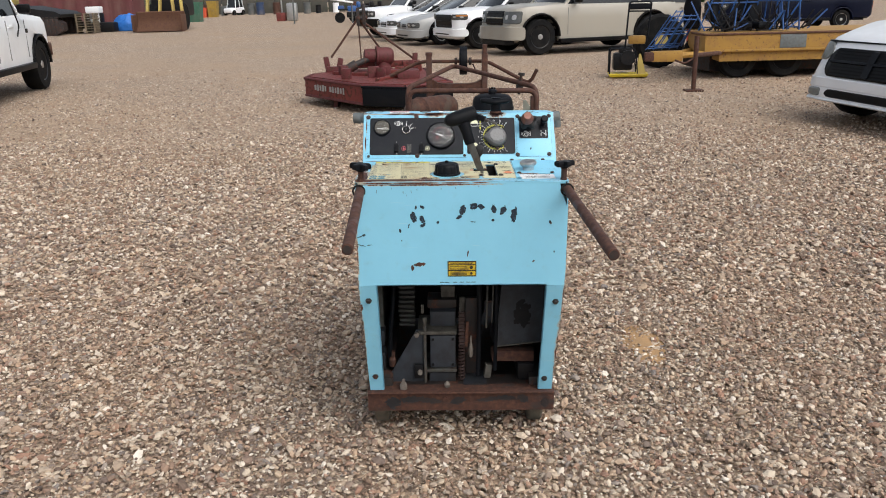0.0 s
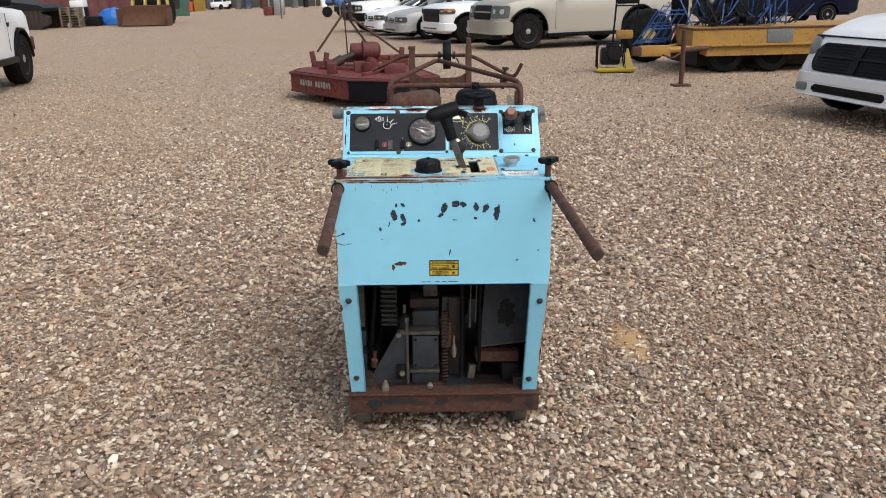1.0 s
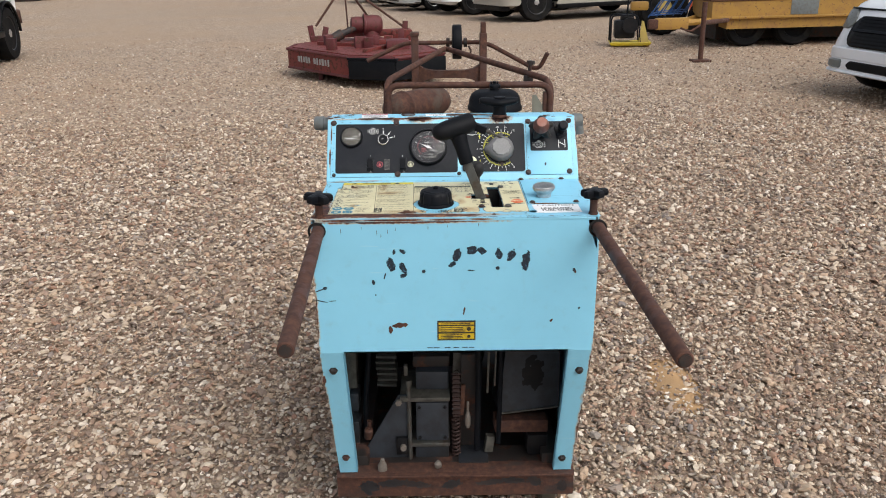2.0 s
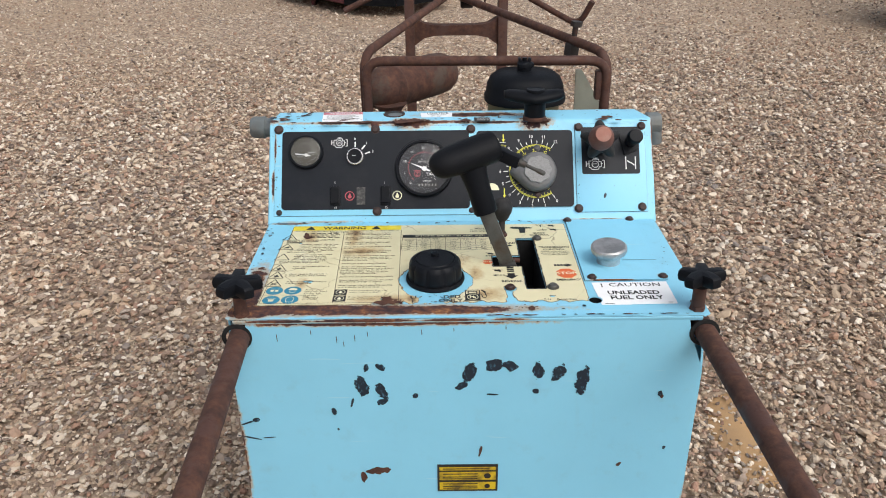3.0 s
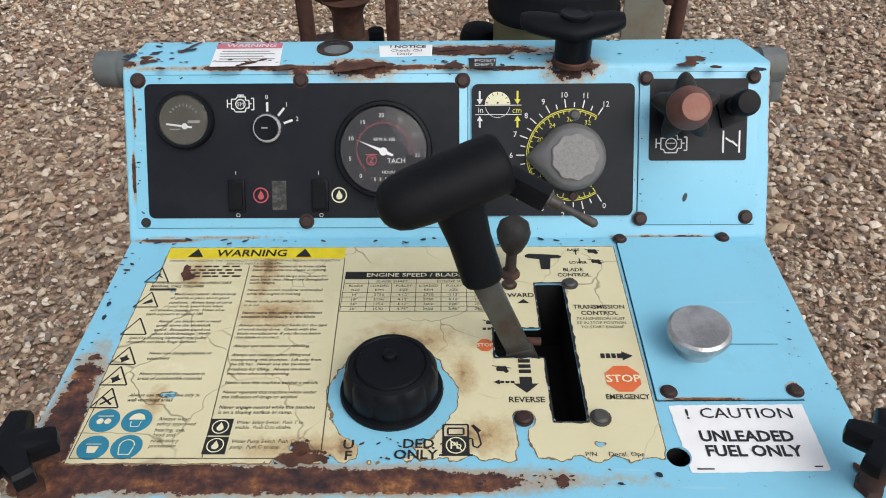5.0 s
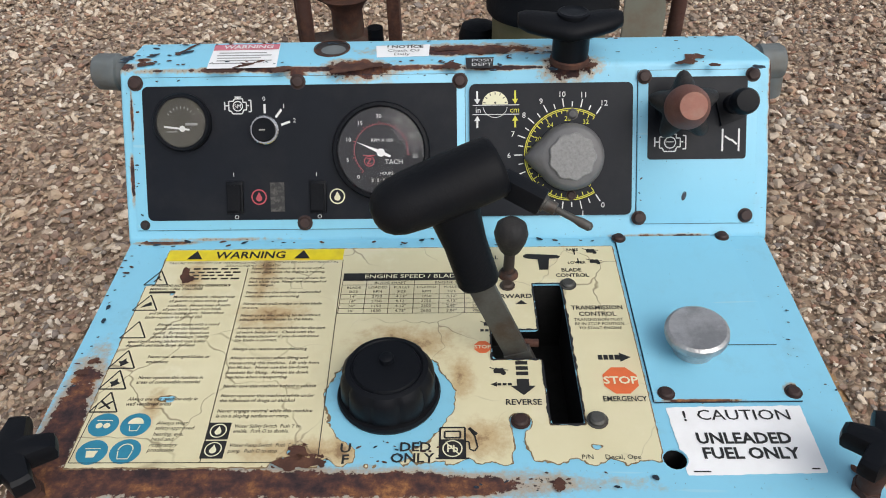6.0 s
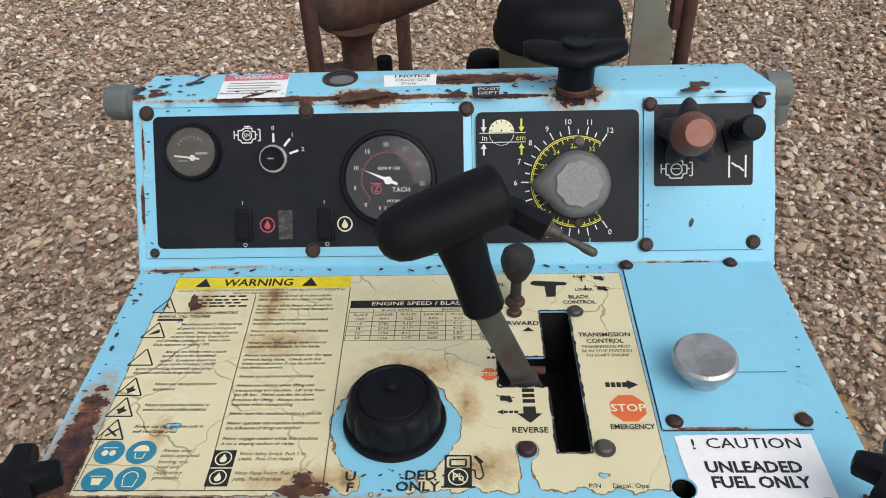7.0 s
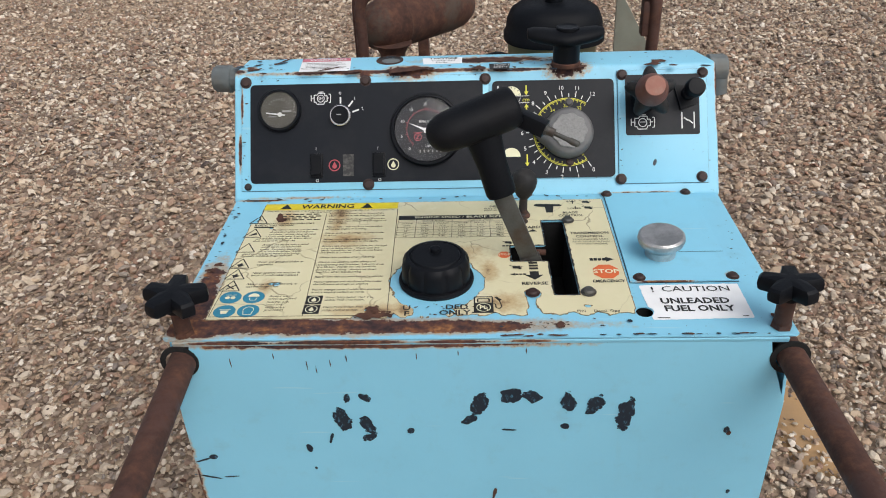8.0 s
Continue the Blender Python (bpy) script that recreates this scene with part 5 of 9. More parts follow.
# small gauge
gx, gs = -0.2562, 0.1180
b = fresh()
bm_lathe(b, [(0.0285, 0.0), (0.0285, 0.007), (0.0270, 0.009), (0.0245, 0.009), (0.0240, 0.006), (0.0235, 0.0045)], ON_PANEL @ Matrix.Translation((gx, gs, 0.0028)), 44)
gauge = part("charge_gauge", b, "black_plastic", face_a, "round black-rimmed gauge with a faded brown face")
b = fresh()
bm_disc(b, gx, gs, 0.0240, ON_PANEL, 0.0086, 36)
part("gauge_dial", b, "gauge_face", gauge, smooth=0)
b, done = ink("needle", "ink_white", gauge)
bm_stroke(b, [(gx - 0.017, gs - 0.004), (gx + 0.008, gs - 0.0072)], 0.0018, ON_PANEL, 0.0094)
bm_disc(b, gx + 0.001, gs - 0.0062, 0.0030, ON_PANEL, 0.0095, 14)
done()
b, done = ink("gauge_print", "ink_grey", gauge)
for k in range(9):
    a = radians(140 - k * 12.5)
    bm_stroke(b, [(gx + 0.015 * math.cos(a), gs - 0.004 + 0.017 * math.sin(a)), (gx + 0.0175 * math.cos(a), gs - 0.004 + 0.0195 * math.sin(a))], 0.0009, ON_PANEL, 0.0090)
bm_flat(b, rect(gx + 0.004, gs - 0.003, gx + 0.016, gs - 0.0005), ON_PANEL, 0.0090)
bm_flat(b, rect(gx - 0.014, gs - 0.0095, gx - 0.004, gs - 0.0085), ON_PANEL, 0.0090)
done()
b = fresh()
bm_lathe(b, [(0.0243, 0.0), (0.0243, 0.0012), (0.018, 0.0026), (0.0, 0.0032)], ON_PANEL @ Matrix.Translation((gx, gs, 0.0108)), 36, cap=False)
part("gauge_glass", b, "lens", gauge, "clear gauge glass").visible_shadow = False

# key switch with its print
b = fresh()
bm_lathe(b, [(0.0142, 0.0), (0.0142, 0.0050), (0.0132, 0.0060), (0.0118, 0.0060)], ON_PANEL @ Matrix.Translation((-0.1754, 0.1098, 0.0028)), 72, lambda k, a: 1 + 0.018 * math.cos(24 * a) if k < 2 else 1)
keysw = part("key_switch", b, "chrome", face_a, "chrome-ringed key switch")
b = fresh()
bm_lathe(b, [(0.0118, 0.004), (0.0118, 0.008), (0.0105, 0.009), (0.004, 0.0085)], ON_PANEL @ Matrix.Translation((-0.1754, 0.1098, 0.0028)), 26)
part("key_barrel", b, "black_plastic", keysw)
b, done = ink("key_slot", "ink_grey", keysw)
bm_stroke(b, [(-0.1795, 0.1098), (-0.1735, 0.1098)], 0.0014, ON_PANEL, 0.0122)
done()
b, done = ink("switch_print", "ink_white", face_a)
engine_icon(b, -0.2018, 0.1340, 0.0285, ON_PANEL, PH, "SM")
for p, q in (((-0.1754, 0.1262), (-0.1754, 0.1352)), ((-0.1648, 0.1222), (-0.1588, 0.1296)), ((-0.1595, 0.1148), (-0.1508, 0.1178))):
    bm_stroke(b, [p, q], 0.0022, ON_PANEL, PH)
for t, x, s in (("0", -0.1758, 0.1382), ("1", -0.1565, 0.1310), ("2", -0.1462, 0.1170)):
    letters(b, t, 0.0062, ON_PANEL, x, s, PH)
for t, x, s in (("I", -0.2085, 0.0645), ("O", -0.2070, 0.0222), ("I", -0.1262, 0.0640), ("O", -0.1240, 0.0222)):
    letters(b, t, 0.0058, ON_PANEL, x, s, PH)
done()


def drop(b, x, y, r, m, h):
    pts = [(x, y + r)] + [(x + 0.62 * r * math.cos(radians(a)), y - 0.25 * r + 0.62 * r * math.sin(radians(a))) for a in range(25, -206, -21)]
    bm_flat(b, pts, m, h)


for x, mat in ((-0.1840, "ink_pink"), (-0.1059, "cream_icon")):
    b, done = ink("drop_icon", mat, face_a)
    bm_disc(b, x, 0.0440, 0.0078, ON_PANEL, PH, 26, 0.0065)
    drop(b, x, 0.0440, 0.0050, ON_PANEL, PH)
    done()
b = fresh()
bm_flat(b, rect(-0.1727, 0.0294, -0.1585, 0.0583), ON_PANEL, PH)
part("worn_patch", b, "worn_patch", face_a, "worn grey rectangle", smooth=0)
for x in (-0.2076, -0.1248):
    b = fresh()
    bm_box(b, ON_PANEL @ Vector((x, 0.0437, 0.0045)), (0.0165, 0.0320, 0.004), ON_PANEL.to_3x3().to_4x4(), bevel=0.001)
    rocker = part("rocker_switch", b, "black_plastic", face_a, "black rocker switch")
    b = fresh()
    bm_loft(b, [[ON_PANEL @ Vector((x + q, 0.0437 + y, h)) for y, h in ((-0.0125, 0.006), (-0.0125, 0.0115), (0.0, 0.0078), (0.0125, 0.0090), (0.0125, 0.006))] for q in (-0.0062, 0.0062)])
    part("rocker", b, "black_rubber", rocker)

# tachometer
gx, gs = -0.0608, 0.0882
b = fresh()
bm_lathe(b, [(0.0478, 0.0), (0.0478, 0.008), (0.0465, 0.0105), (0.0435, 0.0110), (0.0420, 0.0085), (0.0415, 0.006)], ON_PANEL @ Matrix.Translation((gx, gs, 0.0028)), 64)
tach = part("tachometer", b, "black_plastic", face_a, "round black tachometer with white needle")
b = fresh()
bm_disc(b, gx, gs, 0.0422, ON_PANEL, 0.0092, 48)
part("tach_dial", b, "tach_face", tach, smooth=0)
b, done = ink("tach_print", "ink_white", tach)
TH = 0.0097
for k, t in enumerate(("0", "5", "10", "15", "20", "25", "30", "35")):
    a = radians(228 - k * 33.8)
    letters(b, t, 0.0057, ON_PANEL, gx + 0.0335 * math.cos(a), gs - 0.0022 + 0.0335 * math.sin(a), TH)
letters(b, "RPM X 100", 0.0046, ON_PANEL, gx + 0.001, gs + 0.0085, TH)
letters(b, "TACH", 0.0066, ON_PANEL, gx + 0.0125, gs - 0.0130, TH)
letters(b, "HOURS", 0.0040, ON_PANEL, gx + 0.005, gs - 0.0232, TH)
done()
b, done = ink("tach_scale", "ink_pink", tach)
for k in range(36):
    a = radians(228 - k * 6.76)
    r1 = 0.0285 if k % 5 == 0 else 0.0272
    bm_stroke(b, [(gx + 0.0255 * math.cos(a), gs + 0.0255 * math.sin(a)), (gx + r1 * math.cos(a), gs + r1 * math.sin(a))], 0.0006, ON_PANEL, TH)
bm_disc(b, gx, gs, 0.0259, ON_PANEL, TH, 60, 0.0255, -9, 228)
bm_disc(b, gx - 0.0115, gs - 0.0100, 0.0052, ON_PANEL, TH, 20, 0.0043)
bm_stroke(b, [(gx - 0.0135, gs - 0.0075), (gx - 0.0095, gs - 0.0075), (gx - 0.0135, gs - 0.0125), (gx - 0.0095, gs - 0.0125)], 0.0010, ON_PANEL, TH)
bm_stroke(b, [(gx - 0.0175, gs - 0.0045), (gx - 0.006, gs - 0.0045)], 0.0008, ON_PANEL, TH)
done()
b = fresh()
bm_flat(b, rect(gx - 0.012, gs - 0.0320, gx + 0.022, gs - 0.0252), ON_PANEL, TH)
part("hour_window", b, "ink_black", tach, smooth=0)
b, done = ink("hour_bar", "ink_grey", tach)
for k in range(6):
    bm_flat(b, rect(gx - 0.0095 + k * 0.0054, gs - 0.0304, gx - 0.0077 + k * 0.0054, gs - 0.0268), ON_PANEL, TH + 0.0004)
done()
b, done = ink("needle", "vinyl_white", tach)
a = radians(155)
bm_flat(b, [(gx + 0.001 - 0.0262 * 0.93, gs - 0.002 + 0.0262 * 0.40), (gx + 0.0014, gs - 0.0002), (gx + 0.0100, gs - 0.0048), (gx + 0.0085, gs - 0.0066), (gx - 0.0012, gs - 0.0030)], ON_PANEL, 0.0112)
bm_disc(b, gx, gs - 0.0018, 0.0040, ON_PANEL, 0.0114, 18)
done()
b = fresh()
bm_lathe(b, [(0.0425, 0.0), (0.0425, 0.001), (0.032, 0.0032), (0.016, 0.0042), (0.0, 0.0045)], ON_PANEL @ Matrix.Translation((gx, gs, 0.0126)), 48, cap=False)
part("tach_glass", b, "lens", tach, "clear tachometer glass").visible_shadow = False

# depth gauge: scale, icon and the big grey knob
dx, ds = 0.1242, 0.0825
b, done = ink("inch_scale", "ink_white", panel_b)
for k in range(25):
    a = radians(-57 - k * 246 / 24.0)
    r0, r1 = 0.0466, (0.0546 if k % 2 == 0 else 0.0514)
    bm_stroke(b, [(dx + r0 * math.cos(a), ds + r0 * math.sin(a)), (dx + r1 * math.cos(a), ds + r1 * math.sin(a))], 0.0011, ON_PANEL, PH)
    if k % 2 == 0:
        letters(b, str(k // 2), 0.0076, ON_PANEL, dx + 0.0598 * math.cos(a), ds - 0.0028 + 0.0592 * math.sin(a), PH)
letters(b, "in", 0.0080, ON_PANEL, 0.0345, 0.1238, PH)
for s0, s1, tip in ((0.1450, 0.1370, 1), (0.1095, 0.1180, -1)):
    bm_stroke(b, [(0.0335, s0), (0.0335, s1)], 0.0018, ON_PANEL, PH)
    bm_flat(b, [(0.0305, s1), (0.0365, s1), (0.0335, s1 - 0.005 * tip)] if tip > 0 else [(0.0305, s1 - 0.002), (0.0365, s1 - 0.002), (0.0335, s1 + 0.003)], ON_PANEL, PH + 0.0002)
bm_stroke(b, [(0.0290, 0.1312), (0.0745, 0.1312)], 0.0007, ON_PANEL, PH)
bm_stroke(b, [(0.0290, 0.1222), (0.0745, 0.1222)], 0.0007, ON_PANEL, PH)
bm_disc(b, 0.0510, 0.1312, 0.0122, ON_PANEL, PH, 16, 0.0117, 190, 350)
done()
b, done = ink("centimetre_scale", "ink_lime", panel_b)
bm_disc(b, dx, ds, 0.0450, ON_PANEL, PH, 70, 0.0441, 57, 303)
bm_disc(b, dx, ds, 0.0434, ON_PANEL, PH, 70, 0.0427, 57, 303)
for k in range(34):
    a = radians(-57 - k * 246 / 33.0)
    r0 = 0.0404 if k % 2 else 0.0386
    bm_stroke(b, [(dx + r0 * math.cos(a), ds + r0 * math.sin(a)), (dx + 0.0432 * math.cos(a), ds + 0.0432 * math.sin(a))], 0.0008, ON_PANEL, PH)
for k, t in ((12, "12"), (16, "16"), (20, "20"), (24, "24"), (28, "28"), (32, "32"), (0, "0")):
    a = radians(-57 - k * 246 / 33.0)
    letters(b, t, 0.0064, ON_PANEL, dx + 0.0350 * math.cos(a), ds - 0.0022 + 0.0350 * math.sin(a), PH)
letters(b, "cm", 0.0080, ON_PANEL, 0.0700, 0.1238, PH)
for s0, s1, tip in ((0.1450, 0.1370, 1), (0.1095, 0.1180, -1), (0.0540, 0.0430, 1)):
    bm_stroke(b, [(0.0705, s0), (0.0705, s1)], 0.0018, ON_PANEL, PH)
    bm_flat(b, [(0.0675, s1), (0.0735, s1), (0.0705, s1 - 0.005)] if tip > 0 else [(0.0675, s1 - 0.002), (0.0735, s1 - 0.002), (0.0705, s1 + 0.003)], ON_PANEL, PH + 0.0002)
done()
b, done = ink("blade_icon", "cream_icon", panel_b)
bm_disc(b, 0.0510, 0.1318, 0.0125, ON_PANEL, PH, 30, 0.0, 0, 180)
bm_disc(b, 0.0500, 0.0510, 0.0118, ON_PANEL, PH, 24, 0.0, 0, 180)
done()
b, done = ink("blade_marks", "ink_black", panel_b)
for k in range(7):
    a = radians(10 + k * 26.7)
    bm_stroke(b, [(0.0510 + 0.0095 * math.cos(a), 0.1318 + 0.0095 * math.sin(a)), (0.0510 + 0.0118 * math.cos(a), 0.1318 + 0.0118 * math.sin(a))], 0.0008, ON_PANEL, PH + 0.0004)
bm_disc(b, 0.0510, 0.1335, 0.0010, ON_PANEL, PH + 0.0004, 12)
done()
bolt(ON_PANEL, 0.1262, 0.1215, 0.0046, panel_b, "dial_dark", h=0.0028)
bolt(ON_PANEL, 0.1255, 0.0425, 0.0042, panel_b, "rust_bolt", h=0.0028)
kx, ks = 0.1235, 0.0800
# teardrop body, its tip pointing at the scale
def teardrop(r, h, q=1.0):
    ring = []
    for i in range(72):
        a = 2 * math.pi * i / 72
        off = abs(a - math.pi)
        k = r * (1 + 0.36 * q * max(0.0, 1 - off / 0.62) ** 1.5)
        ring.append(ON_PANEL @ Vector((kx + k * math.cos(a), ks + k * math.sin(a), h)))
    return ring


b = fresh()
bm_loft(b, [teardrop(r, 0.0032 + h, q) for r, h, q in ((0.0320, 0.0, 1.0), (0.0330, 0.002, 1.0), (0.0326, 0.010, 0.95), (0.0312, 0.016, 0.7), (0.0290, 0.020, 0.3), (0.0265, 0.0225, 0.0))])
dial = part("depth_knob", b, "knob_grey", panel_b, "large grey teardrop depth knob with a pointer", smooth=50)
b = fresh()
bm_lathe(b, [(0.0225, 0.0245), (0.0222, 0.0275), (0.0212, 0.0286), (0.0, 0.0288)], ON_PANEL @ Matrix.Translation((kx, ks, 0.0)), 72, lambda k, a: 1 + 0.045 * math.cos(9 * a) if k < 3 else 1, cap=False)
part("knob_face", b, "dial_grey", dial, "speckled light-grey scalloped face", smooth=30)

# throttle knob, star-shaped collar and choke knob
kx, ks = 0.2250, 0.1250
b = fresh()
m = ON_PANEL @ Matrix.Translation((kx, ks, 0.0028))
bm_lathe(b, [(0.018, 0.0), (0.017, 0.012), (0.0135, 0.030), (0.0125, 0.046)], m, 26)
thr = part("throttle_boot", b, "black_rubber", face_c, "black rubber throttle boot")
b = fresh()
m2 = ON_PANEL @ Matrix.Translation((kx + 0.001, ks + 0.001, 0.026)) @ pose(0, 0, 0, 4, -6, 20)
bm_lathe(b, [(0.016, 0.0), (0.029, 0.002), (0.031, 0.007), (0.029, 0.014), (0.024, 0.022), (0.018, 0.028)], m2, 60, lambda k, a: 1 if k in (0, 5) else 0.66 + 0.42 * abs(math.cos(2.5 * a)) ** 2.2)
part("throttle_lock", b, "dusty_black", thr, "black five-lobed locking ring")
b = fresh()
bm_lathe(b, [(0.0170, 0.046), (0.0200, 0.049), (0.0203, 0.054), (0.0192, 0.060), (0.0130, 0.0775), (0.0122, 0.0785), (0.0, 0.0787)], m @ pose(0, 0, 0, 2, -3, 0), 40, cap=False)
btn = part("throttle_button", b, "dull_red", thr, "sun-faded red push button")
b = fresh()
bm_disc(b, 0, 0, 0.0121, m @ pose(0, 0, 0, 2, -3, 0), 0.0790, 30)
part("button_face", b, "faded_red", btn, smooth=0)
b = fresh()
m3 = ON_PANEL @ Matrix.Translation((0.2800, 0.1290, 0.0028))
bm_lathe(b, [(0.0095, 0.0), (0.0090, 0.012), (0.0060, 0.014), (0.0060, 0.024), (0.0118, 0.028), (0.0126, 0.034), (0.0122, 0.041), (0.0100, 0.0445), (0.0, 0.0452)], m3, 30, cap=False)
part("choke_knob", b, "black_plastic", face_c, "small round black choke knob")
b = fresh()
bm_loft(b, [[ON_PANEL @ Vector((x, y, h)) for x, y in ((0.262, 0.140), (0.290, 0.140), (0.292, 0.116), (0.270, 0.108))] for h in (0.0028, 0.007)])
part("choke_bracket", b, "black_plastic", face_c)
b, done = ink("throttle_print", "ink_white", face_c)
engine_icon(b, 0.2215, 0.0935, 0.0330, ON_PANEL, PH, "", 0.0012)
bm_stroke(b, [(0.2172, 0.0935), (0.2252, 0.0935)], 0.0008, ON_PANEL, PH)
for x in (0.2722, 0.2880):
    bm_stroke(b, [(x, 0.0840), (x, 0.1055)], 0.0017, ON_PANEL, PH)
bm_stroke(b, [(0.2745, 0.0985), (0.2800, 0.0945), (0.2805, 0.0955), (0.2862, 0.0905)], 0.0018, ON_PANEL, PH)
done()
scrape("paint_scar", [(0.2362, 0.0405, 0.0022, 0.0048, -15)], ON_PANEL, 0.0027, panel_c, step=0.0007, rag=0.3)

# ---- decals on the console top ----
def decal(name, pts, m, h, mat, parent, label):
    b = fresh()
    bm_prism(b, pts, h, h + 0.0003, m)
    return part(name, b, mat, parent, label)


warn = decal("warning_sticker", [(-0.2349, 0.4459), (-0.1675, 0.4469), (-0.1627, 0.3943), (-0.2312, 0.3933)], ON_TOP, 0.0004, "vinyl_white", console, "white sticker with a pink heading")
b, done = ink("heading_bar", "faded_pink", warn)
bm_flat(b, [(-0.2349, 0.4459), (-0.1675, 0.4469), (-0.1669, 0.4336), (-0.2334, 0.4325)], ON_TOP, 0.0010)
done()
b, done = ink("sticker_print", "ink_white", warn)
letters(b, "WARNING", 0.0105, ON_TOP, -0.1985, 0.4362, 0.0013, weight=0.02)
done()
b, done = ink("print_bar", "ink_grey", warn)
for k, (x0, x1) in enumerate(((-0.226, -0.178), (-0.227, -0.172), (-0.226, -0.182), (-0.225, -0.170), (-0.228, -0.186))):
    bm_flat(b, rect(x0, 0.4255 - k * 0.0058, x1, 0.4275 - k * 0.0058), ON_TOP, 0.0010)
done()
note = decal("notice_sticker", [(-0.0681, 0.4386), (-0.0134, 0.4402), (-0.0138, 0.4142), (-0.0655, 0.4126)], ON_TOP, 0.0004, "vinyl_white", console, "small white sticker that reads notice, check oil daily")
b, done = ink("sticker_print", "ink_black", note)
letters(b, "! NOTICE", 0.0088, ON_TOP, -0.0385, 0.4325, 0.0010, weight=0.03)
letters(b, "Check Oil", 0.0078, ON_TOP, -0.0395, 0.4238, 0.0010)
letters(b, "Daily", 0.0078, ON_TOP, -0.0410, 0.4160, 0.0010)
done()
posd = decal("depth_sticker", [(0.0226, 0.4089), (0.0504, 0.4090), (0.0484, 0.3859), (0.0234, 0.3857)], ON_TOP, 0.0004, "ink_black", console, "torn black sticker remnant")
b, done = ink("sticker_print", "ink_white", posd)
letters(b, "POSIT", 0.0085, ON_TOP, 0.0395, 0.3995, 0.0010)
letters(b, "DEPT", 0.0085, ON_TOP, 0.0380, 0.3905, 0.0010)
done()
b = fresh()
hx, hv = -0.1128, 0.4345
bm_lathe(b, [(0.0185, 0.0), (0.0185, 0.0012), (0.0172, 0.0012)], Matrix.Translation((hx, hv, TOP_Z)), 36, cap=False)
ring = part("sight_ring", b, "rust_scar", console, "rusty rim of a round hole")
b = fresh()
bm_disc(b, hx, hv, 0.0172, ON_TOP, 0.0006, 36)
part("sight_hole", b, "dark_rust", ring, smooth=0)
b = fresh()
bm_disc(b, hx + 0.002, hv - 0.004, 0.0125, ON_TOP, 0.0009, 30, ry=0.0105)
part("sight_glass", b, "grey_plug", ring, smooth=0)
for k, (s, mat) in enumerate([
    ([(-0.0821, 0.3923, 0.030, 0.007, 4), (-0.0976, 0.3833, 0.016, 0.004, 10)], "rust_scar"), ([(-0.2168, 0.3868, 0.018, 0.0035, 3)], "rust_scar"), ([(-0.1563, 0.3892, 0.011, 0.006, 15)], "rust_scar"), ([(-0.1904, 0.4015, 0.013, 0.003, 28)], "rust_scar"),
    ([(0.0087, 0.3935, 0.012, 0.008, -25)], "rust_scar"), ([(-0.2588, 0.4402, 0.0022, 0.014, -35)], "rust_scar"), ([(-0.2606, 0.4297, 0.006, 0.003, 30)], "dark_scar"), ([(-0.3166, 0.4141, 0.008, 0.006, 40)], "dark_scar"), ([(-0.2960, 0.4033, 0.010, 0.004, 20)], "rust_scar"),
    ([(0.2454, 0.4034, 0.009, 0.007, 30), (0.2367, 0.3915, 0.014, 0.004, 8)], "rust_scar"), ([(0.2605, 0.3857, 0.007, 0.004, -10)], "rust_scar"), ([(0.1059, 0.3812, 0.004, 0.003, 0)], "dark_scar"), ([(0.1418, 0.3881, 0.008, 0.004, 20)], "rust_scar"), ([(0.0552, 0.3916, 0.003, 0.005, 0)], "dark_scar"), ([(0.0493, 0.3811, 0.004, 0.002, 0)], "dark_scar"),
    ([(-0.2783, 0.3880, 0.006, 0.003, 0)], "rust_scar"), ([(0.3001, 0.3794, 0.006, 0.004, 0)], "dark_scar"), ([(0.0396, 0.4222, 0.028, 0.007, 2)], "rust_scar"), ([(0.0057, 0.4288, 0.014, 0.004, 10)], "rust_scar")]):
    scrape("paint_scar" if mat == "dark_scar" else "rust_scar", s, ON_TOP, 0.0012, console, mat, step=0.0012, seed=200 + k, rag=0.9)


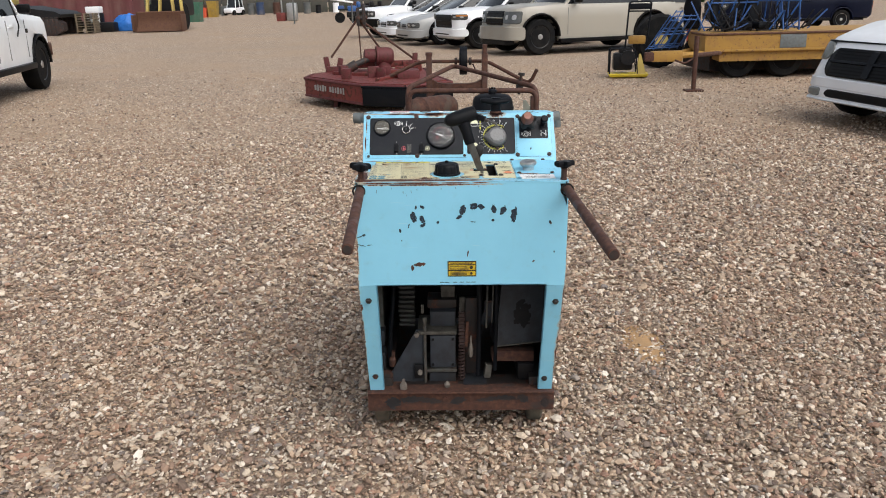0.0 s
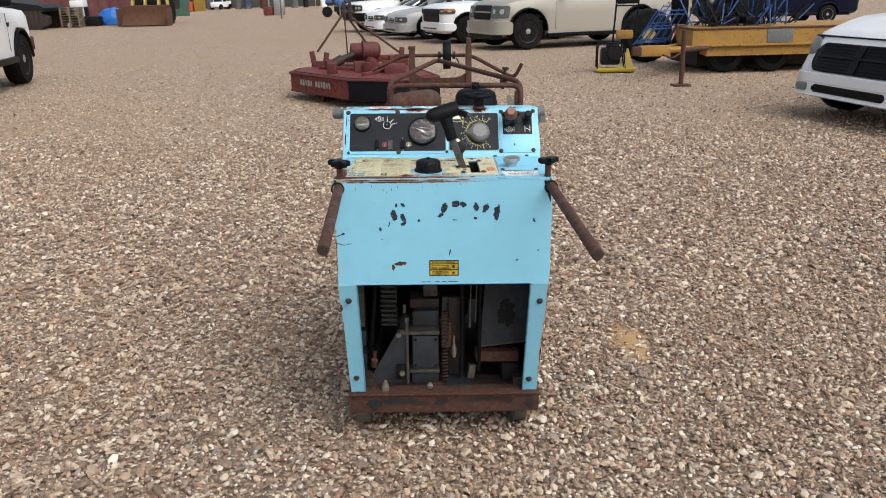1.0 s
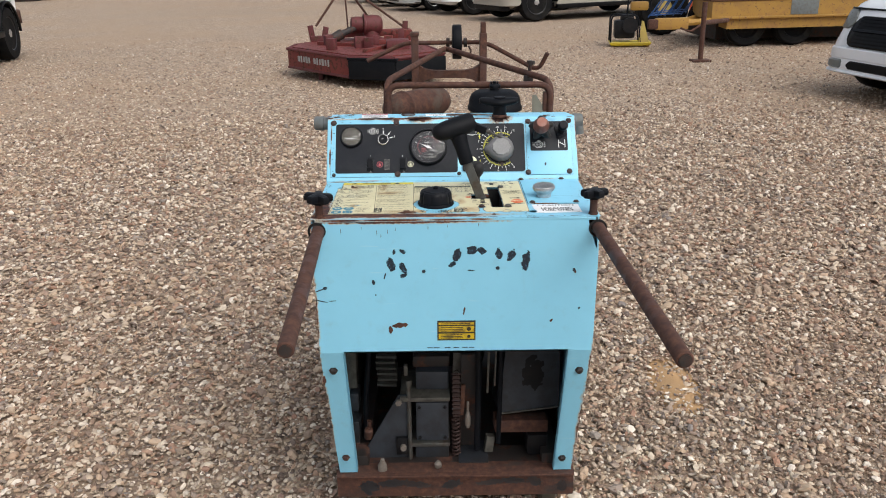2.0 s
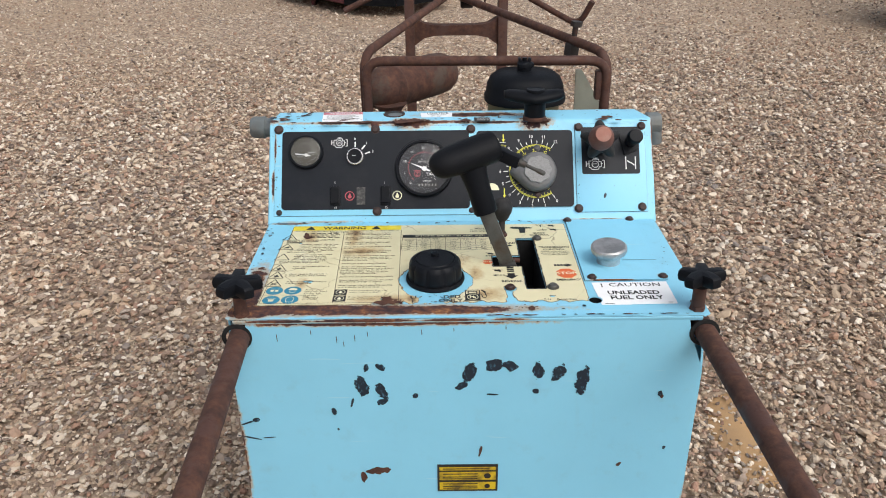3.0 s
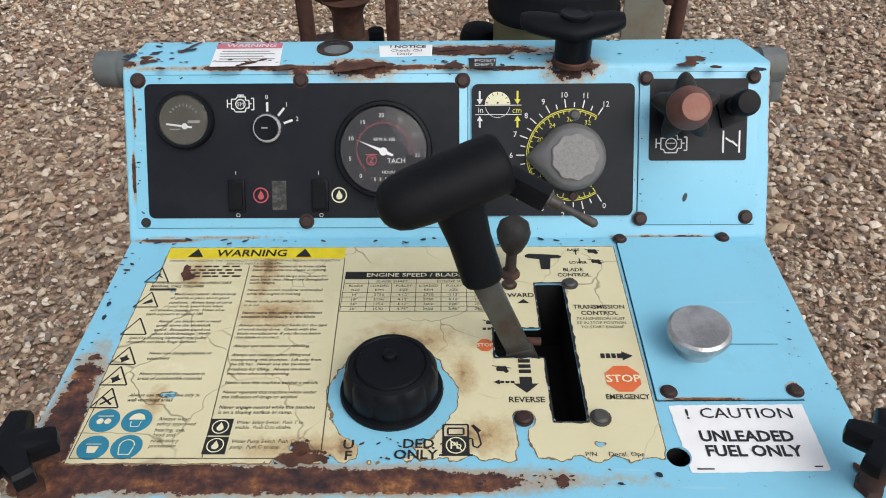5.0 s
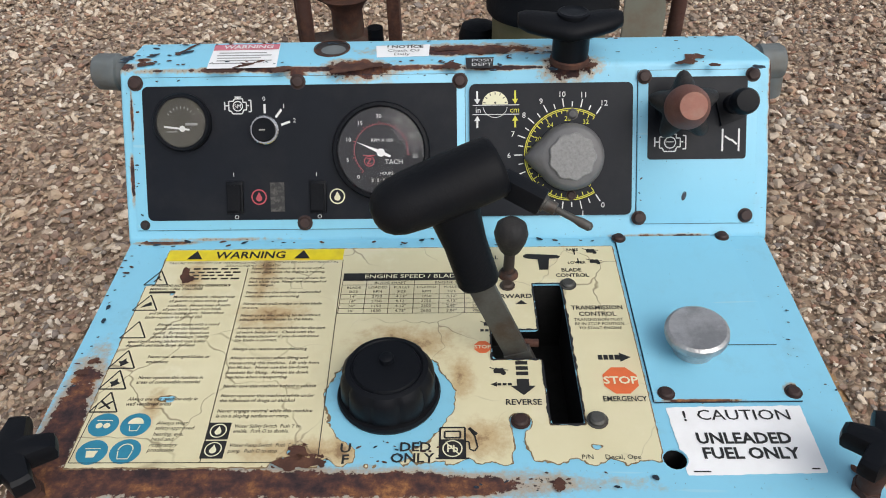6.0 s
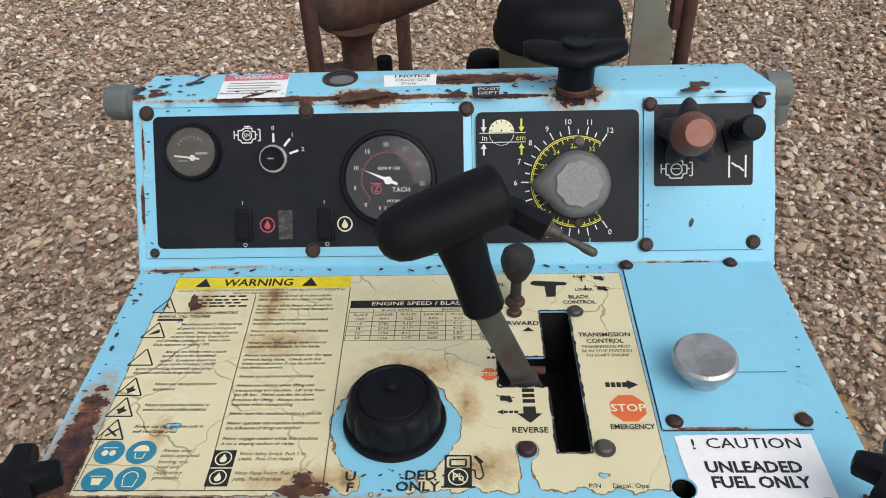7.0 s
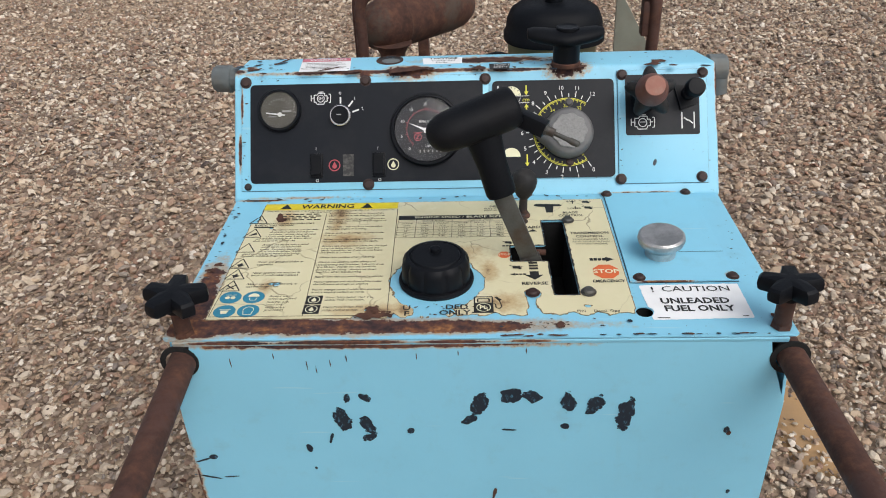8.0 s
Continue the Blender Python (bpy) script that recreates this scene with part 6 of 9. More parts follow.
# ---- the cream instruction decal on the deck ----
def cream_material():
    n = Nodes("cream_vinyl")
    wide, fine = n.noise(14, 5, 0.6), n.noise(60, 6, 0.7)
    c = n.mix(wide, (0.62, 0.562, 0.345), (0.745, 0.700, 0.475))
    c = n.mix(n.math("MULTIPLY", n.span(n.noise(22, 5, 0.65), 0.52, 0.72), 0.45), c, (0.80, 0.775, 0.61))
    c = n.mix(n.math("MULTIPLY", n.span(n.noise(11, 6, 0.7), 0.54, 0.74), 0.38), c, (0.58, 0.42, 0.19))
    spots = [((-0.238, 0.245), (0.012, 0.030)), ((-0.170, 0.255), (0.014, 0.050)), ((-0.155, 0.195), (0.035, 0.018)), ((-0.10, 0.048), (0.06, 0.014)), ((0.014, 0.122), (0.012, 0.026)), ((-0.075, 0.050), (0.02, 0.016)), ((0.03, 0.06), (0.03, 0.02)), ((-0.23, 0.092), (0.010, 0.018)), ((-0.03, 0.16), (0.05, 0.02))]
    near = None
    for (x, y), (a, b) in spots:
        d = n.vec("LENGTH", n.vec("DIVIDE", n.vec("SUBTRACT", n.co, (x, y, 0.932)), (a, b, 1.0)), (0, 0, 0))
        m = n.math("SUBTRACT", 1.0, d)
        near = m if near is None else n.math("MAXIMUM", near, m)
    hit = n.math("ADD", near, n.math("MULTIPLY_ADD", fine, 2.2, -1.1))
    c = n.mix(n.math("MULTIPLY", n.span(hit, -0.25, 0.8), 0.60), c, (0.38, 0.205, 0.060))
    c = n.mix(n.math("MULTIPLY", n.span(hit, 0.62, 0.98), 0.6), c, (0.15, 0.065, 0.028))
    cr = n.t.nodes.new("ShaderNodeTexVoronoi")
    cr.feature = "DISTANCE_TO_EDGE"
    cr.inputs["Scale"].default_value = 15
    warp = n.t.nodes.new("ShaderNodeVectorMath")
    wobble = n.t.nodes.new("ShaderNodeTexNoise")
    wobble.inputs["Scale"].default_value = 30
    n.put(n.co, wobble.inputs["Vector"])
    warp.operation = "MULTIPLY_ADD"
    n.put(wobble.outputs["Color"], warp.inputs[0])
    warp.inputs[1].default_value = (0.035, 0.035, 0.0)
    n.put(n.co, warp.inputs[2])
    n.put(warp.outputs[0], cr.inputs["Vector"])
    line = n.math("SUBTRACT", 1.0, n.span(cr.outputs["Distance"], 0.0, 0.012))
    some = n.span(n.noise(7, 3), 0.44, 0.58)
    c = n.mix(n.math("MULTIPLY", n.math("MULTIPLY", line, some), 0.60), c, (0.16, 0.11, 0.06))
    n.bump(n.math("SUBTRACT", n.math("MULTIPLY", wide, 0.5), n.math("MULTIPLY", line, some)), 0.4, 0.0006)
    return n.done(c, 0.42)


M["cream_vinyl"] = cream_material()
M["edge_tan"] = plain("edge_tan", (0.24, 0.165, 0.085), 0.7, vary=0.6, scale=60, bump=0.1)
BL = 0.0330


def decal_shape(x, y):
    rag = 0.0035 * ripple(x, y, 75, 3) + 0.0016 * ripple(x, y, 260, 4)
    left = -0.2800 if y < 0.235 else -0.2722
    bottom = BL + 0.0015 + (rag * 1.6 if x > -0.09 else rag * 0.3) + (0.004 if x > -0.09 else 0.0)
    f = min(x - left - 0.0004 * ripple(x, y, 90, 8), 0.1640 - x, 0.2875 - y, y - bottom)
    f = min(f, math.hypot((x + 0.0425) / 1.03, y - 0.1005 + max(0.0, 0.10 - y) * 0.10) - 0.0505 - rag * 1.2)        # worn away round the filler
    f = min(f, math.hypot((x + 0.046) / 1.2, (y - 0.048) / 0.7) - 0.020 - rag * 2)                                   # and below it
    f = min(f, math.hypot(x - 0.0611, y - 0.075) - 0.0095 - rag * 0.6)
    f = min(f, max(abs(x - 0.060 - 0.06 * (0.05 - y)) - 0.0055 - rag * 0.7 - max(0.0, 0.050 - y) * 0.25, y - 0.070) if y < 0.072 else 1.0)
    f = min(f, math.hypot((x - 0.118) / 1.2, (y - 0.052) / 0.6) - 0.002 - rag * 1.6)
    f = min(f, math.hypot((x + 0.2250) / 1.3, (y - 0.0985) / 0.7) - 0.0045 - rag * 1.2)
    f = min(f, math.hypot((x + 0.2525) / 0.9, (y - 0.2245) / 1.1) - 0.0032 - rag * 0.9)
    f = min(f, math.hypot((x + 0.115) / 1.4, (y - BL) / 1.5) - 0.010 - rag * 1.5)
    f = min(f, deck_holes(x, y) - 0.0016)
    return f


b = fresh()
bm_region(b, -0.2815, 0.1655, 0.030, 0.2890, 0.0016, decal_shape, ON_DECK, 0.0007)
cream = part("instruction_decal", b, "cream_vinyl", saw, "yellowed cream instruction decal, cracked, stained and torn", smooth=0)
PR = 0.0011
b = fresh()
bm_region(b, -0.2835, 0.1675, 0.026, 0.2910, 0.0016, lambda x, y: min(decal_shape(x, y) + 0.0010 + 0.0009 * ripple(x, y, 200, 21), deck_holes(x, y) - 0.0006), ON_DECK, 0.00035)
part("decal_edge", b, "edge_tan", cream, "dirty lifted edge of the decal", smooth=0)
b = fresh()
bm_region(b, 0.036, 0.116, 0.066, 0.240, 0.0011, lambda x, y: min(0.0016 + 0.0016 * ripple(x, y, 150, 33) - deck_holes(x, y), deck_holes(x, y) + 1e-5), ON_DECK, 0.0010)
part("worn_rim", b, "greasy_grey", deck, "greasy worn rim of the lever slot", smooth=0)


def on(x, y):
    return decal_shape(x, y) > 0.0005


b, done = ink("warning_banner", "ink_yellow", cream)
bm_flat(b, [(-0.2720, 0.2865), (-0.0985, 0.2865), (-0.0985, 0.2702), (-0.2720, 0.2702)], ON_DECK, PR)
done()
b, done = ink("warning_print", "ink_black", cream, "bold black warning heading")
letters(b, "WARNING", 0.0145, ON_DECK, -0.1895, 0.2732, PR + 0.0004, weight=0.02, width=0.98)
for x in (-0.2440, -0.1385):
    bm_flat(b, [(x - 0.0078, 0.2722), (x + 0.0078, 0.2722), (x, 0.2848)], ON_DECK, PR + 0.0004)
letters(b, "FAILURE TO FOLLOW THE WARNINGS AND INSTRUCTIONS BELOW MAY RESULT IN", 0.0043, ON_DECK, -0.1850, 0.2655, PR, lean=0.15)
letters(b, "SERIOUS INJURY OR DEATH", 0.0043, ON_DECK, -0.1850, 0.2612, PR, lean=0.15)
for t, x, y, s, w in (("REVERSE", 0.0648, 0.0915, 0.0080, 0.96), ("EMERGENCY", 0.1450, 0.0945, 0.0074, 0.82), ("TRANSMISSION", 0.1375, 0.1985, 0.0074, 0.90), ("CONTROL", 0.1368, 0.1905, 0.0074, 0.92), ("BLADE", 0.1205, 0.2500, 0.0070, 0.92), ("CONTROL", 0.1205, 0.2425, 0.0070, 0.92), ("RAISE", 0.1245, 0.2805, 0.0052, 0.95), ("LOWER", 0.1268, 0.2612, 0.0052, 0.95)):
    letters(b, t, s, ON_DECK, x, y, PR, weight=0.018, width=w)
for k, t in enumerate(("TRANSMISSION MUST", "BE IN STOP POSITION", "TO START ENGINE")):
    letters(b, t, 0.0048, ON_DECK, 0.1368, 0.1842 - k * 0.0052, PR, lean=0.1, width=0.92)
letters(b, "NEUTRAL", 0.0075, ON_DECK, 0.0360, 0.2690, PR, weight=0.015)
letters(b, "PULL OUT TO", 0.0052, ON_DECK, 0.0290, 0.2638, PR)
letters(b, "FREE-WHEEL", 0.0052, ON_DECK, 0.0270, 0.2588, PR)
letters(b, "FORWARD", 0.0080, ON_DECK, 0.0610, 0.2140, PR, weight=0.018)
done()
b, done = ink("fuel_print", "ink_black", cream)
letters(b, "U", 0.0115, ON_DECK, -0.0720, 0.0472, PR, weight=0.02, width=1.1)
letters(b, "DED", 0.0115, ON_DECK, -0.0195, 0.0480, PR, weight=0.02, width=1.05)
letters(b, "F", 0.0115, ON_DECK, -0.0715, 0.0372, PR, weight=0.02, width=1.1)
letters(b, "ONLY", 0.0115, ON_DECK, -0.0215, 0.0382, PR, weight=0.02, width=1.05)
letters(b, "P/N     Decal, Ope", 0.0058, ON_DECK, 0.1260, 0.0405, PR)
done()

# column rules
b, done = ink("column_rule", "ink_brown", cream)
bm_stroke(b, [(-0.2720, 0.2700), (-0.2720, 0.2380)], 0.0007, ON_DECK, PR)
bm_stroke(b, [(-0.1885, 0.2590), (-0.1795, 0.0390)], 0.0007, ON_DECK, PR)
bm_stroke(b, [(-0.0980, 0.2700), (-0.0918, 0.0410)], 0.0007, ON_DECK, PR)
bm_stroke(b, [(-0.2785, 0.0385), (-0.0920, 0.0385)], 0.0007, ON_DECK, PR)
bm_stroke(b, [(-0.2785, 0.0385), (-0.2760, 0.0950)], 0.0007, ON_DECK, PR)
done()

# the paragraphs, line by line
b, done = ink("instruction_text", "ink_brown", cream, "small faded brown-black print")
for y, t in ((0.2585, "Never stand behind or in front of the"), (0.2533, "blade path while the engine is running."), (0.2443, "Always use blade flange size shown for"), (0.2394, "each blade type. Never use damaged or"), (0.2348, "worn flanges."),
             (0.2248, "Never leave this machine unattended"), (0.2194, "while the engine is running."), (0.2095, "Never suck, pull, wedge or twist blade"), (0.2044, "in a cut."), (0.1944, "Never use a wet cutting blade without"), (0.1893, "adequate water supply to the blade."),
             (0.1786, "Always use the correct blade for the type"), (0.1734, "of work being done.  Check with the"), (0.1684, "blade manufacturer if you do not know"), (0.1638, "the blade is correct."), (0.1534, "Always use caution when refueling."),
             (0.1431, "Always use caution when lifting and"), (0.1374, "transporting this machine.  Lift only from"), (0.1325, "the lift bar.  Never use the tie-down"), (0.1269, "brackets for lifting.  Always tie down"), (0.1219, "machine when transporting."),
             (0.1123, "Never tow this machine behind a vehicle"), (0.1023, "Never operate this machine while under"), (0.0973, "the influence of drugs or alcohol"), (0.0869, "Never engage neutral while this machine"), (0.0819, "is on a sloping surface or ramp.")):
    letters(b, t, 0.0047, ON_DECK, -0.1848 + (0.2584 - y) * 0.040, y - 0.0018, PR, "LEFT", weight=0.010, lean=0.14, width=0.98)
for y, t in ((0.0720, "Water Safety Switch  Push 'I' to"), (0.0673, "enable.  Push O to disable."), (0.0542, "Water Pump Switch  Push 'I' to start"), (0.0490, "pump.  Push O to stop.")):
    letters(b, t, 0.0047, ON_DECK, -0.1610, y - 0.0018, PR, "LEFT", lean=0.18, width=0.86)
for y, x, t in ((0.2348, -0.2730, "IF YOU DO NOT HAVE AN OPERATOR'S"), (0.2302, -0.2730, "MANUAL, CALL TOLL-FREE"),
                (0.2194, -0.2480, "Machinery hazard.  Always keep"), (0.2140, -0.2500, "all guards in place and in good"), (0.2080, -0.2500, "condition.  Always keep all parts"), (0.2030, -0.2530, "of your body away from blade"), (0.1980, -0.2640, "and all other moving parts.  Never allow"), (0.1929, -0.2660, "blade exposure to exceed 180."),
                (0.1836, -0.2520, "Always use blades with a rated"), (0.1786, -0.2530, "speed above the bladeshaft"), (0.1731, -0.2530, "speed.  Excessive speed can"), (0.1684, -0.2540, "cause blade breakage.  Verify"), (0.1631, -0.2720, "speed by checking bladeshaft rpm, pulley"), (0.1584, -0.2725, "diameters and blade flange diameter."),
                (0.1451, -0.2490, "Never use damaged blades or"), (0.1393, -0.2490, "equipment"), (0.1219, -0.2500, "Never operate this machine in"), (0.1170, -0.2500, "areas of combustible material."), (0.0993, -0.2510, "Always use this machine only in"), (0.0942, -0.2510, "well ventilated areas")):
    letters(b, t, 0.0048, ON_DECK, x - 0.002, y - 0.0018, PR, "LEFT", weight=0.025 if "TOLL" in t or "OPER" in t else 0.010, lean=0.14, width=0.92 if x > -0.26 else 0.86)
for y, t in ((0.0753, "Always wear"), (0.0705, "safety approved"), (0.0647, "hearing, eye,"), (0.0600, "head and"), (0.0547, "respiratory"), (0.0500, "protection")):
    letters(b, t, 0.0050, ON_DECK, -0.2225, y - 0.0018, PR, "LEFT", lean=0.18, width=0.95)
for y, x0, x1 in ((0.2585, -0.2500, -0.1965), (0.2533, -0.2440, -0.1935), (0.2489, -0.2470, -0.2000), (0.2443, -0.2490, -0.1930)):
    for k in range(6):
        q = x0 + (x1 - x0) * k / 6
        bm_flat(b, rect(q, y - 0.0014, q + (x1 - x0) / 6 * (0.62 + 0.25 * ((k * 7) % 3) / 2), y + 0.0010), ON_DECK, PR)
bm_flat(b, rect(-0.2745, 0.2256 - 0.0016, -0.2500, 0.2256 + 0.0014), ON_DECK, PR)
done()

# hazard triangles
icons = [(-0.2715, 0.2451), (-0.2715, 0.2110), (-0.2715, 0.1764), (-0.2697, 0.1412), (-0.2697, 0.1188), (-0.2690, 0.0953)]
for k, (x, y) in enumerate(icons):
    b, done = ink("hazard_triangle", "ink_black", cream)
    r = 0.0112
    outer = [(x - r, y - r * 0.82), (x + r, y - r * 0.82), (x, y + r * 0.98)]
    for p, q in zip(outer, outer[1:] + outer[:1]):
        bm_stroke(b, [p, q], 0.0013, ON_DECK, PR)
    if k == 0:
        bm_disc(b, x, y + 0.0015, 0.0016, ON_DECK, PR, 10)
        bm_stroke(b, [(x - 0.003, y - 0.005), (x, y), (x + 0.004, y - 0.003)], 0.0014, ON_DECK, PR)
    elif k == 1:
        bm_flat(b, [(x - 0.005, y - 0.006), (x + 0.005, y - 0.003), (x + 0.003, y + 0.002), (x - 0.002, y - 0.002)], ON_DECK, PR)
    elif k == 5:
        bm_stroke(b, [(x - 0.0045, y - 0.006), (x + 0.0045, y + 0.0015)], 0.0018, ON_DECK, PR)
        bm_stroke(b, [(x + 0.0045, y - 0.006), (x - 0.0045, y + 0.0015)], 0.0018, ON_DECK, PR)
    elif k > 2:
        pts = [(x + 0.0045 * q * math.cos(radians(a)), y - 0.003 + 0.0045 * q * math.sin(radians(a))) for a, q in ((0, 1.1), (40, 0.6), (80, 1.2), (120, 0.6), (165, 1.1), (210, 0.6), (250, 1.0), (300, 0.6))]
        bm_flat(b, pts, ON_DECK, PR)
    done()
for k, (x, y) in enumerate(((-0.2640, 0.0735), (-0.2388, 0.0735), (-0.2640, 0.0480), (-0.2388, 0.0487))):
    b, done = ink("protection_sign", "ink_teal", cream)
    bm_disc(b, x, y, 0.0118, ON_DECK, PR, 30, ry=0.0112)
    done()
    b, done = ink("protection_symbol", "cream_icon", cream)
    if k == 0:
        bm_disc(b, x - 0.003, y - 0.001, 0.0027, ON_DECK, PR + 0.0004, 12)
        bm_disc(b, x + 0.003, y - 0.001, 0.0027, ON_DECK, PR + 0.0004, 12)
        bm_stroke(b, [(x - 0.006, y + 0.004), (x + 0.006, y + 0.004)], 0.0008, ON_DECK, PR + 0.0004)
    elif k == 1:
        bm_disc(b, x, y + 0.0005, 0.0062, ON_DECK, PR + 0.0004, 16, 0, 0, 180)
        bm_stroke(b, [(x - 0.004, y - 0.001), (x - 0.003, y - 0.006), (x + 0.003, y - 0.006), (x + 0.004, y - 0.001)], 0.0007, ON_DECK, PR + 0.0004)
    elif k == 2:
        bm_flat(b, [(x - 0.0045, y + 0.001), (x + 0.0045, y + 0.001), (x + 0.003, y - 0.005), (x - 0.003, y - 0.005)], ON_DECK, PR + 0.0004)
        bm_stroke(b, [(x - 0.006, y + 0.003), (x + 0.006, y + 0.003)], 0.0007, ON_DECK, PR + 0.0004)
    else:
        bm_disc(b, x, y + 0.0008, 0.0060, ON_DECK, PR + 0.0004, 20, 0.0051, 0, 180)
        bm_stroke(b, [(x - 0.0055, y), (x - 0.0040, y - 0.007), (x + 0.0040, y - 0.007), (x + 0.0055, y)], 0.0008, ON_DECK, PR + 0.0004)
    done()
for x, y in ((-0.1722, 0.0672), (-0.1722, 0.0500)):
    b, done = ink("drop_sign", "ink_black", cream)
    bm_flat(b, rect(x - 0.0088, y - 0.0080, x + 0.0088, y + 0.0080), ON_DECK, PR)
    done()
    b, done = ink("drop_symbol", "cream_icon", cream)
    bm_disc(b, x, y, 0.0066, ON_DECK, PR + 0.0004, 24, 0.0057)
    drop(b, x, y, 0.0043, ON_DECK, PR + 0.0004)
    done()

# speed table
b, done = ink("speed_table", "ink_brown", cream, "ruled table of engine and blade speeds")
tx0, tx1, ty0, ty1 = -0.0948, 0.0425, 0.1955, 0.2500
cols = [0, 0.165, 0.325, 0.49, 0.66, 0.83, 1.0]
rowsy = [0.1955, 0.2020, 0.2082, 0.2145, 0.2205, 0.2335, 0.2395]
for y in rowsy:
    bm_stroke(b, [(tx0, y), (tx1, y)], 0.0005, ON_DECK, PR)
for k, q in enumerate(cols):
    x = tx0 + (tx1 - tx0) * q
    bm_stroke(b, [(x, ty0), (x, 0.2395 if k in (0, 1, 3, 6) else 0.2335)], 0.0005, ON_DECK, PR)
cell = lambda k: tx0 + (tx1 - tx0) * (cols[k] + cols[k + 1]) / 2
for r, row in enumerate((('14"', "2750", '4.12"', "2750", '4.12"', "2950"), ('18"', "2750", '4.12"', "2750", '4.12"', "2950"), ('26"', "1750", '4.12"', "2600", '2.80"', "2800"), ('30"', "1530", '4.75"', "2600", '2.80"', "2800"))):
    for k, t in enumerate(row):
        letters(b, t, 0.0046, ON_DECK, cell(k), 0.2162 - r * 0.0063, PR, width=1.05)
for k, (p, q) in enumerate((("BLADE", "SIZE"), ("LOADED", "RPM"), ("PULLEY", "SIZE"), ("LOADED", "RPM"), ("PULLEY", "SIZE"), ("MAX", "RPM"))):
    letters(b, p, 0.0043, ON_DECK, cell(k), 0.2285, PR, width=1.05)
    letters(b, q, 0.0043, ON_DECK, cell(k), 0.2228, PR, width=1.05)
letters(b, "BLADE SHAFT", 0.0044, ON_DECK, (cell(1) + cell(2)) / 2, 0.2348, PR, width=1.1)
letters(b, "ENGINE SPEED", 0.0044, ON_DECK, (cell(3) + cell(5)) / 2, 0.2348, PR, width=1.1)
done()
b, done = ink("table_heading", "ink_black", cream)
bm_flat(b, rect(tx0, 0.2398, tx1, 0.2500), ON_DECK, PR)
done()
b, done = ink("heading_print", "cream_icon", cream)
letters(b, "ENGINE SPEED / BLADE SIZE", 0.0072, ON_DECK, (tx0 + tx1) / 2 + 0.006, 0.2425, PR + 0.0004, weight=0.008, width=1.22)
done()

# stop signs, arrows, little machines
def octagon(b, x, y, r, h):
    bm_flat(b, [(x + r * math.cos(radians(22.5 + 45 * k)), y + r * math.sin(radians(22.5 + 45 * k))) for k in range(8)], ON_DECK, h)


for x, y, r in ((0.1446, 0.1160, 0.0150), (0.0339, 0.1537, 0.0075)):
    b, done = ink("stop_sign", "ink_orange", cream)
    octagon(b, x, y, r, PR)
    done()
    b, done = ink("stop_print", "cream_icon", cream)
    letters(b, "STOP", r * 0.72, ON_DECK, x, y - r * 0.25, PR + 0.0004, weight=0.02, width=1.08)
    done()
b, done = ink("arrow_print", "ink_black", cream)
for k in range(4):
    bm_flat(b, rect(0.1300 + k * 0.0046, 0.1385, 0.1300 + k * 0.0046 + (0.0036 if k < 3 else 0.006), 0.1438), ON_DECK, PR)
bm_flat(b, [(0.1480, 0.1360), (0.1480, 0.1463), (0.1572, 0.1411)], ON_DECK, PR)
for k in range(3):
    bm_flat(b, rect(0.0606, 0.1335 - k * 0.0058, 0.0706, 0.1375 - k * 0.0058), ON_DECK, PR)
bm_flat(b, rect(0.0606, 0.1105, 0.0706, 0.1180), ON_DECK, PR)
bm_flat(b, [(0.0553, 0.1108), (0.0758, 0.1108), (0.0655, 0.1010)], ON_DECK, PR)
for k in range(3):
    bm_flat(b, rect(0.0448 + k * 0.0042, 0.1112, 0.0480 + k * 0.0042, 0.1137), ON_DECK, PR)
bm_flat(b, [(0.0445, 0.1098), (0.0445, 0.1150), (0.0390, 0.1124)], ON_DECK, PR)
bm_flat(b, [(0.0648, 0.2060), (0.0758, 0.2060), (0.0706, 0.2115)], ON_DECK, PR)
for k in range(3):
    bm_flat(b, rect(0.0325 + k * 0.0042, 0.1720, 0.0355 + k * 0.0042, 0.1748), ON_DECK, PR)
for x, y in ((0.1262, 0.2745), (0.1285, 0.2690)):
    s = 1 if y > 0.272 else -1
    bm_stroke(b, [(x, y), (x, y + 0.005 * s)], 0.0012, ON_DECK, PR)
    bm_flat(b, [(x - 0.002, y + 0.005 * s), (x + 0.002, y + 0.005 * s), (x, y + 0.0085 * s)], ON_DECK, PR)
done()
b, done = ink("lever_icon", "ink_black", cream)
bm_flat(b, [(0.0765, 0.2742), (0.0800, 0.2765), (0.1090, 0.2745), (0.1120, 0.2718), (0.1100, 0.2695), (0.1010, 0.2690), (0.0990, 0.2530), (0.0905, 0.2530), (0.0900, 0.2680), (0.0800, 0.2695), (0.0765, 0.2712)], ON_DECK, PR)
done()


def little_saw(x, y, w):
    b, done = ink("machine_icon", "ink_black", cream)
    e = w / 2
    bm_flat(b, [(x + p * e, y + q * e) for p, q in ((-0.7, -0.4), (0.6, -0.45), (0.75, 0.0), (0.55, 0.5), (0.0, 0.42), (-0.5, 0.55), (-0.75, 0.1))], ON_DECK, PR)
    bm_disc(b, x + 0.55 * e, y - 0.42 * e, 0.34 * e, ON_DECK, PR + 0.0002, 14)
    bm_stroke(b, [(x - 0.6 * e, y + 0.3 * e), (x - 1.25 * e, y + 0.62 * e)], 0.0009, ON_DECK, PR)
    bm_stroke(b, [(x + 0.7 * e, y + 0.2 * e), (x + 1.2 * e, y + 0.1 * e)], 0.0008, ON_DECK, PR)
    done()


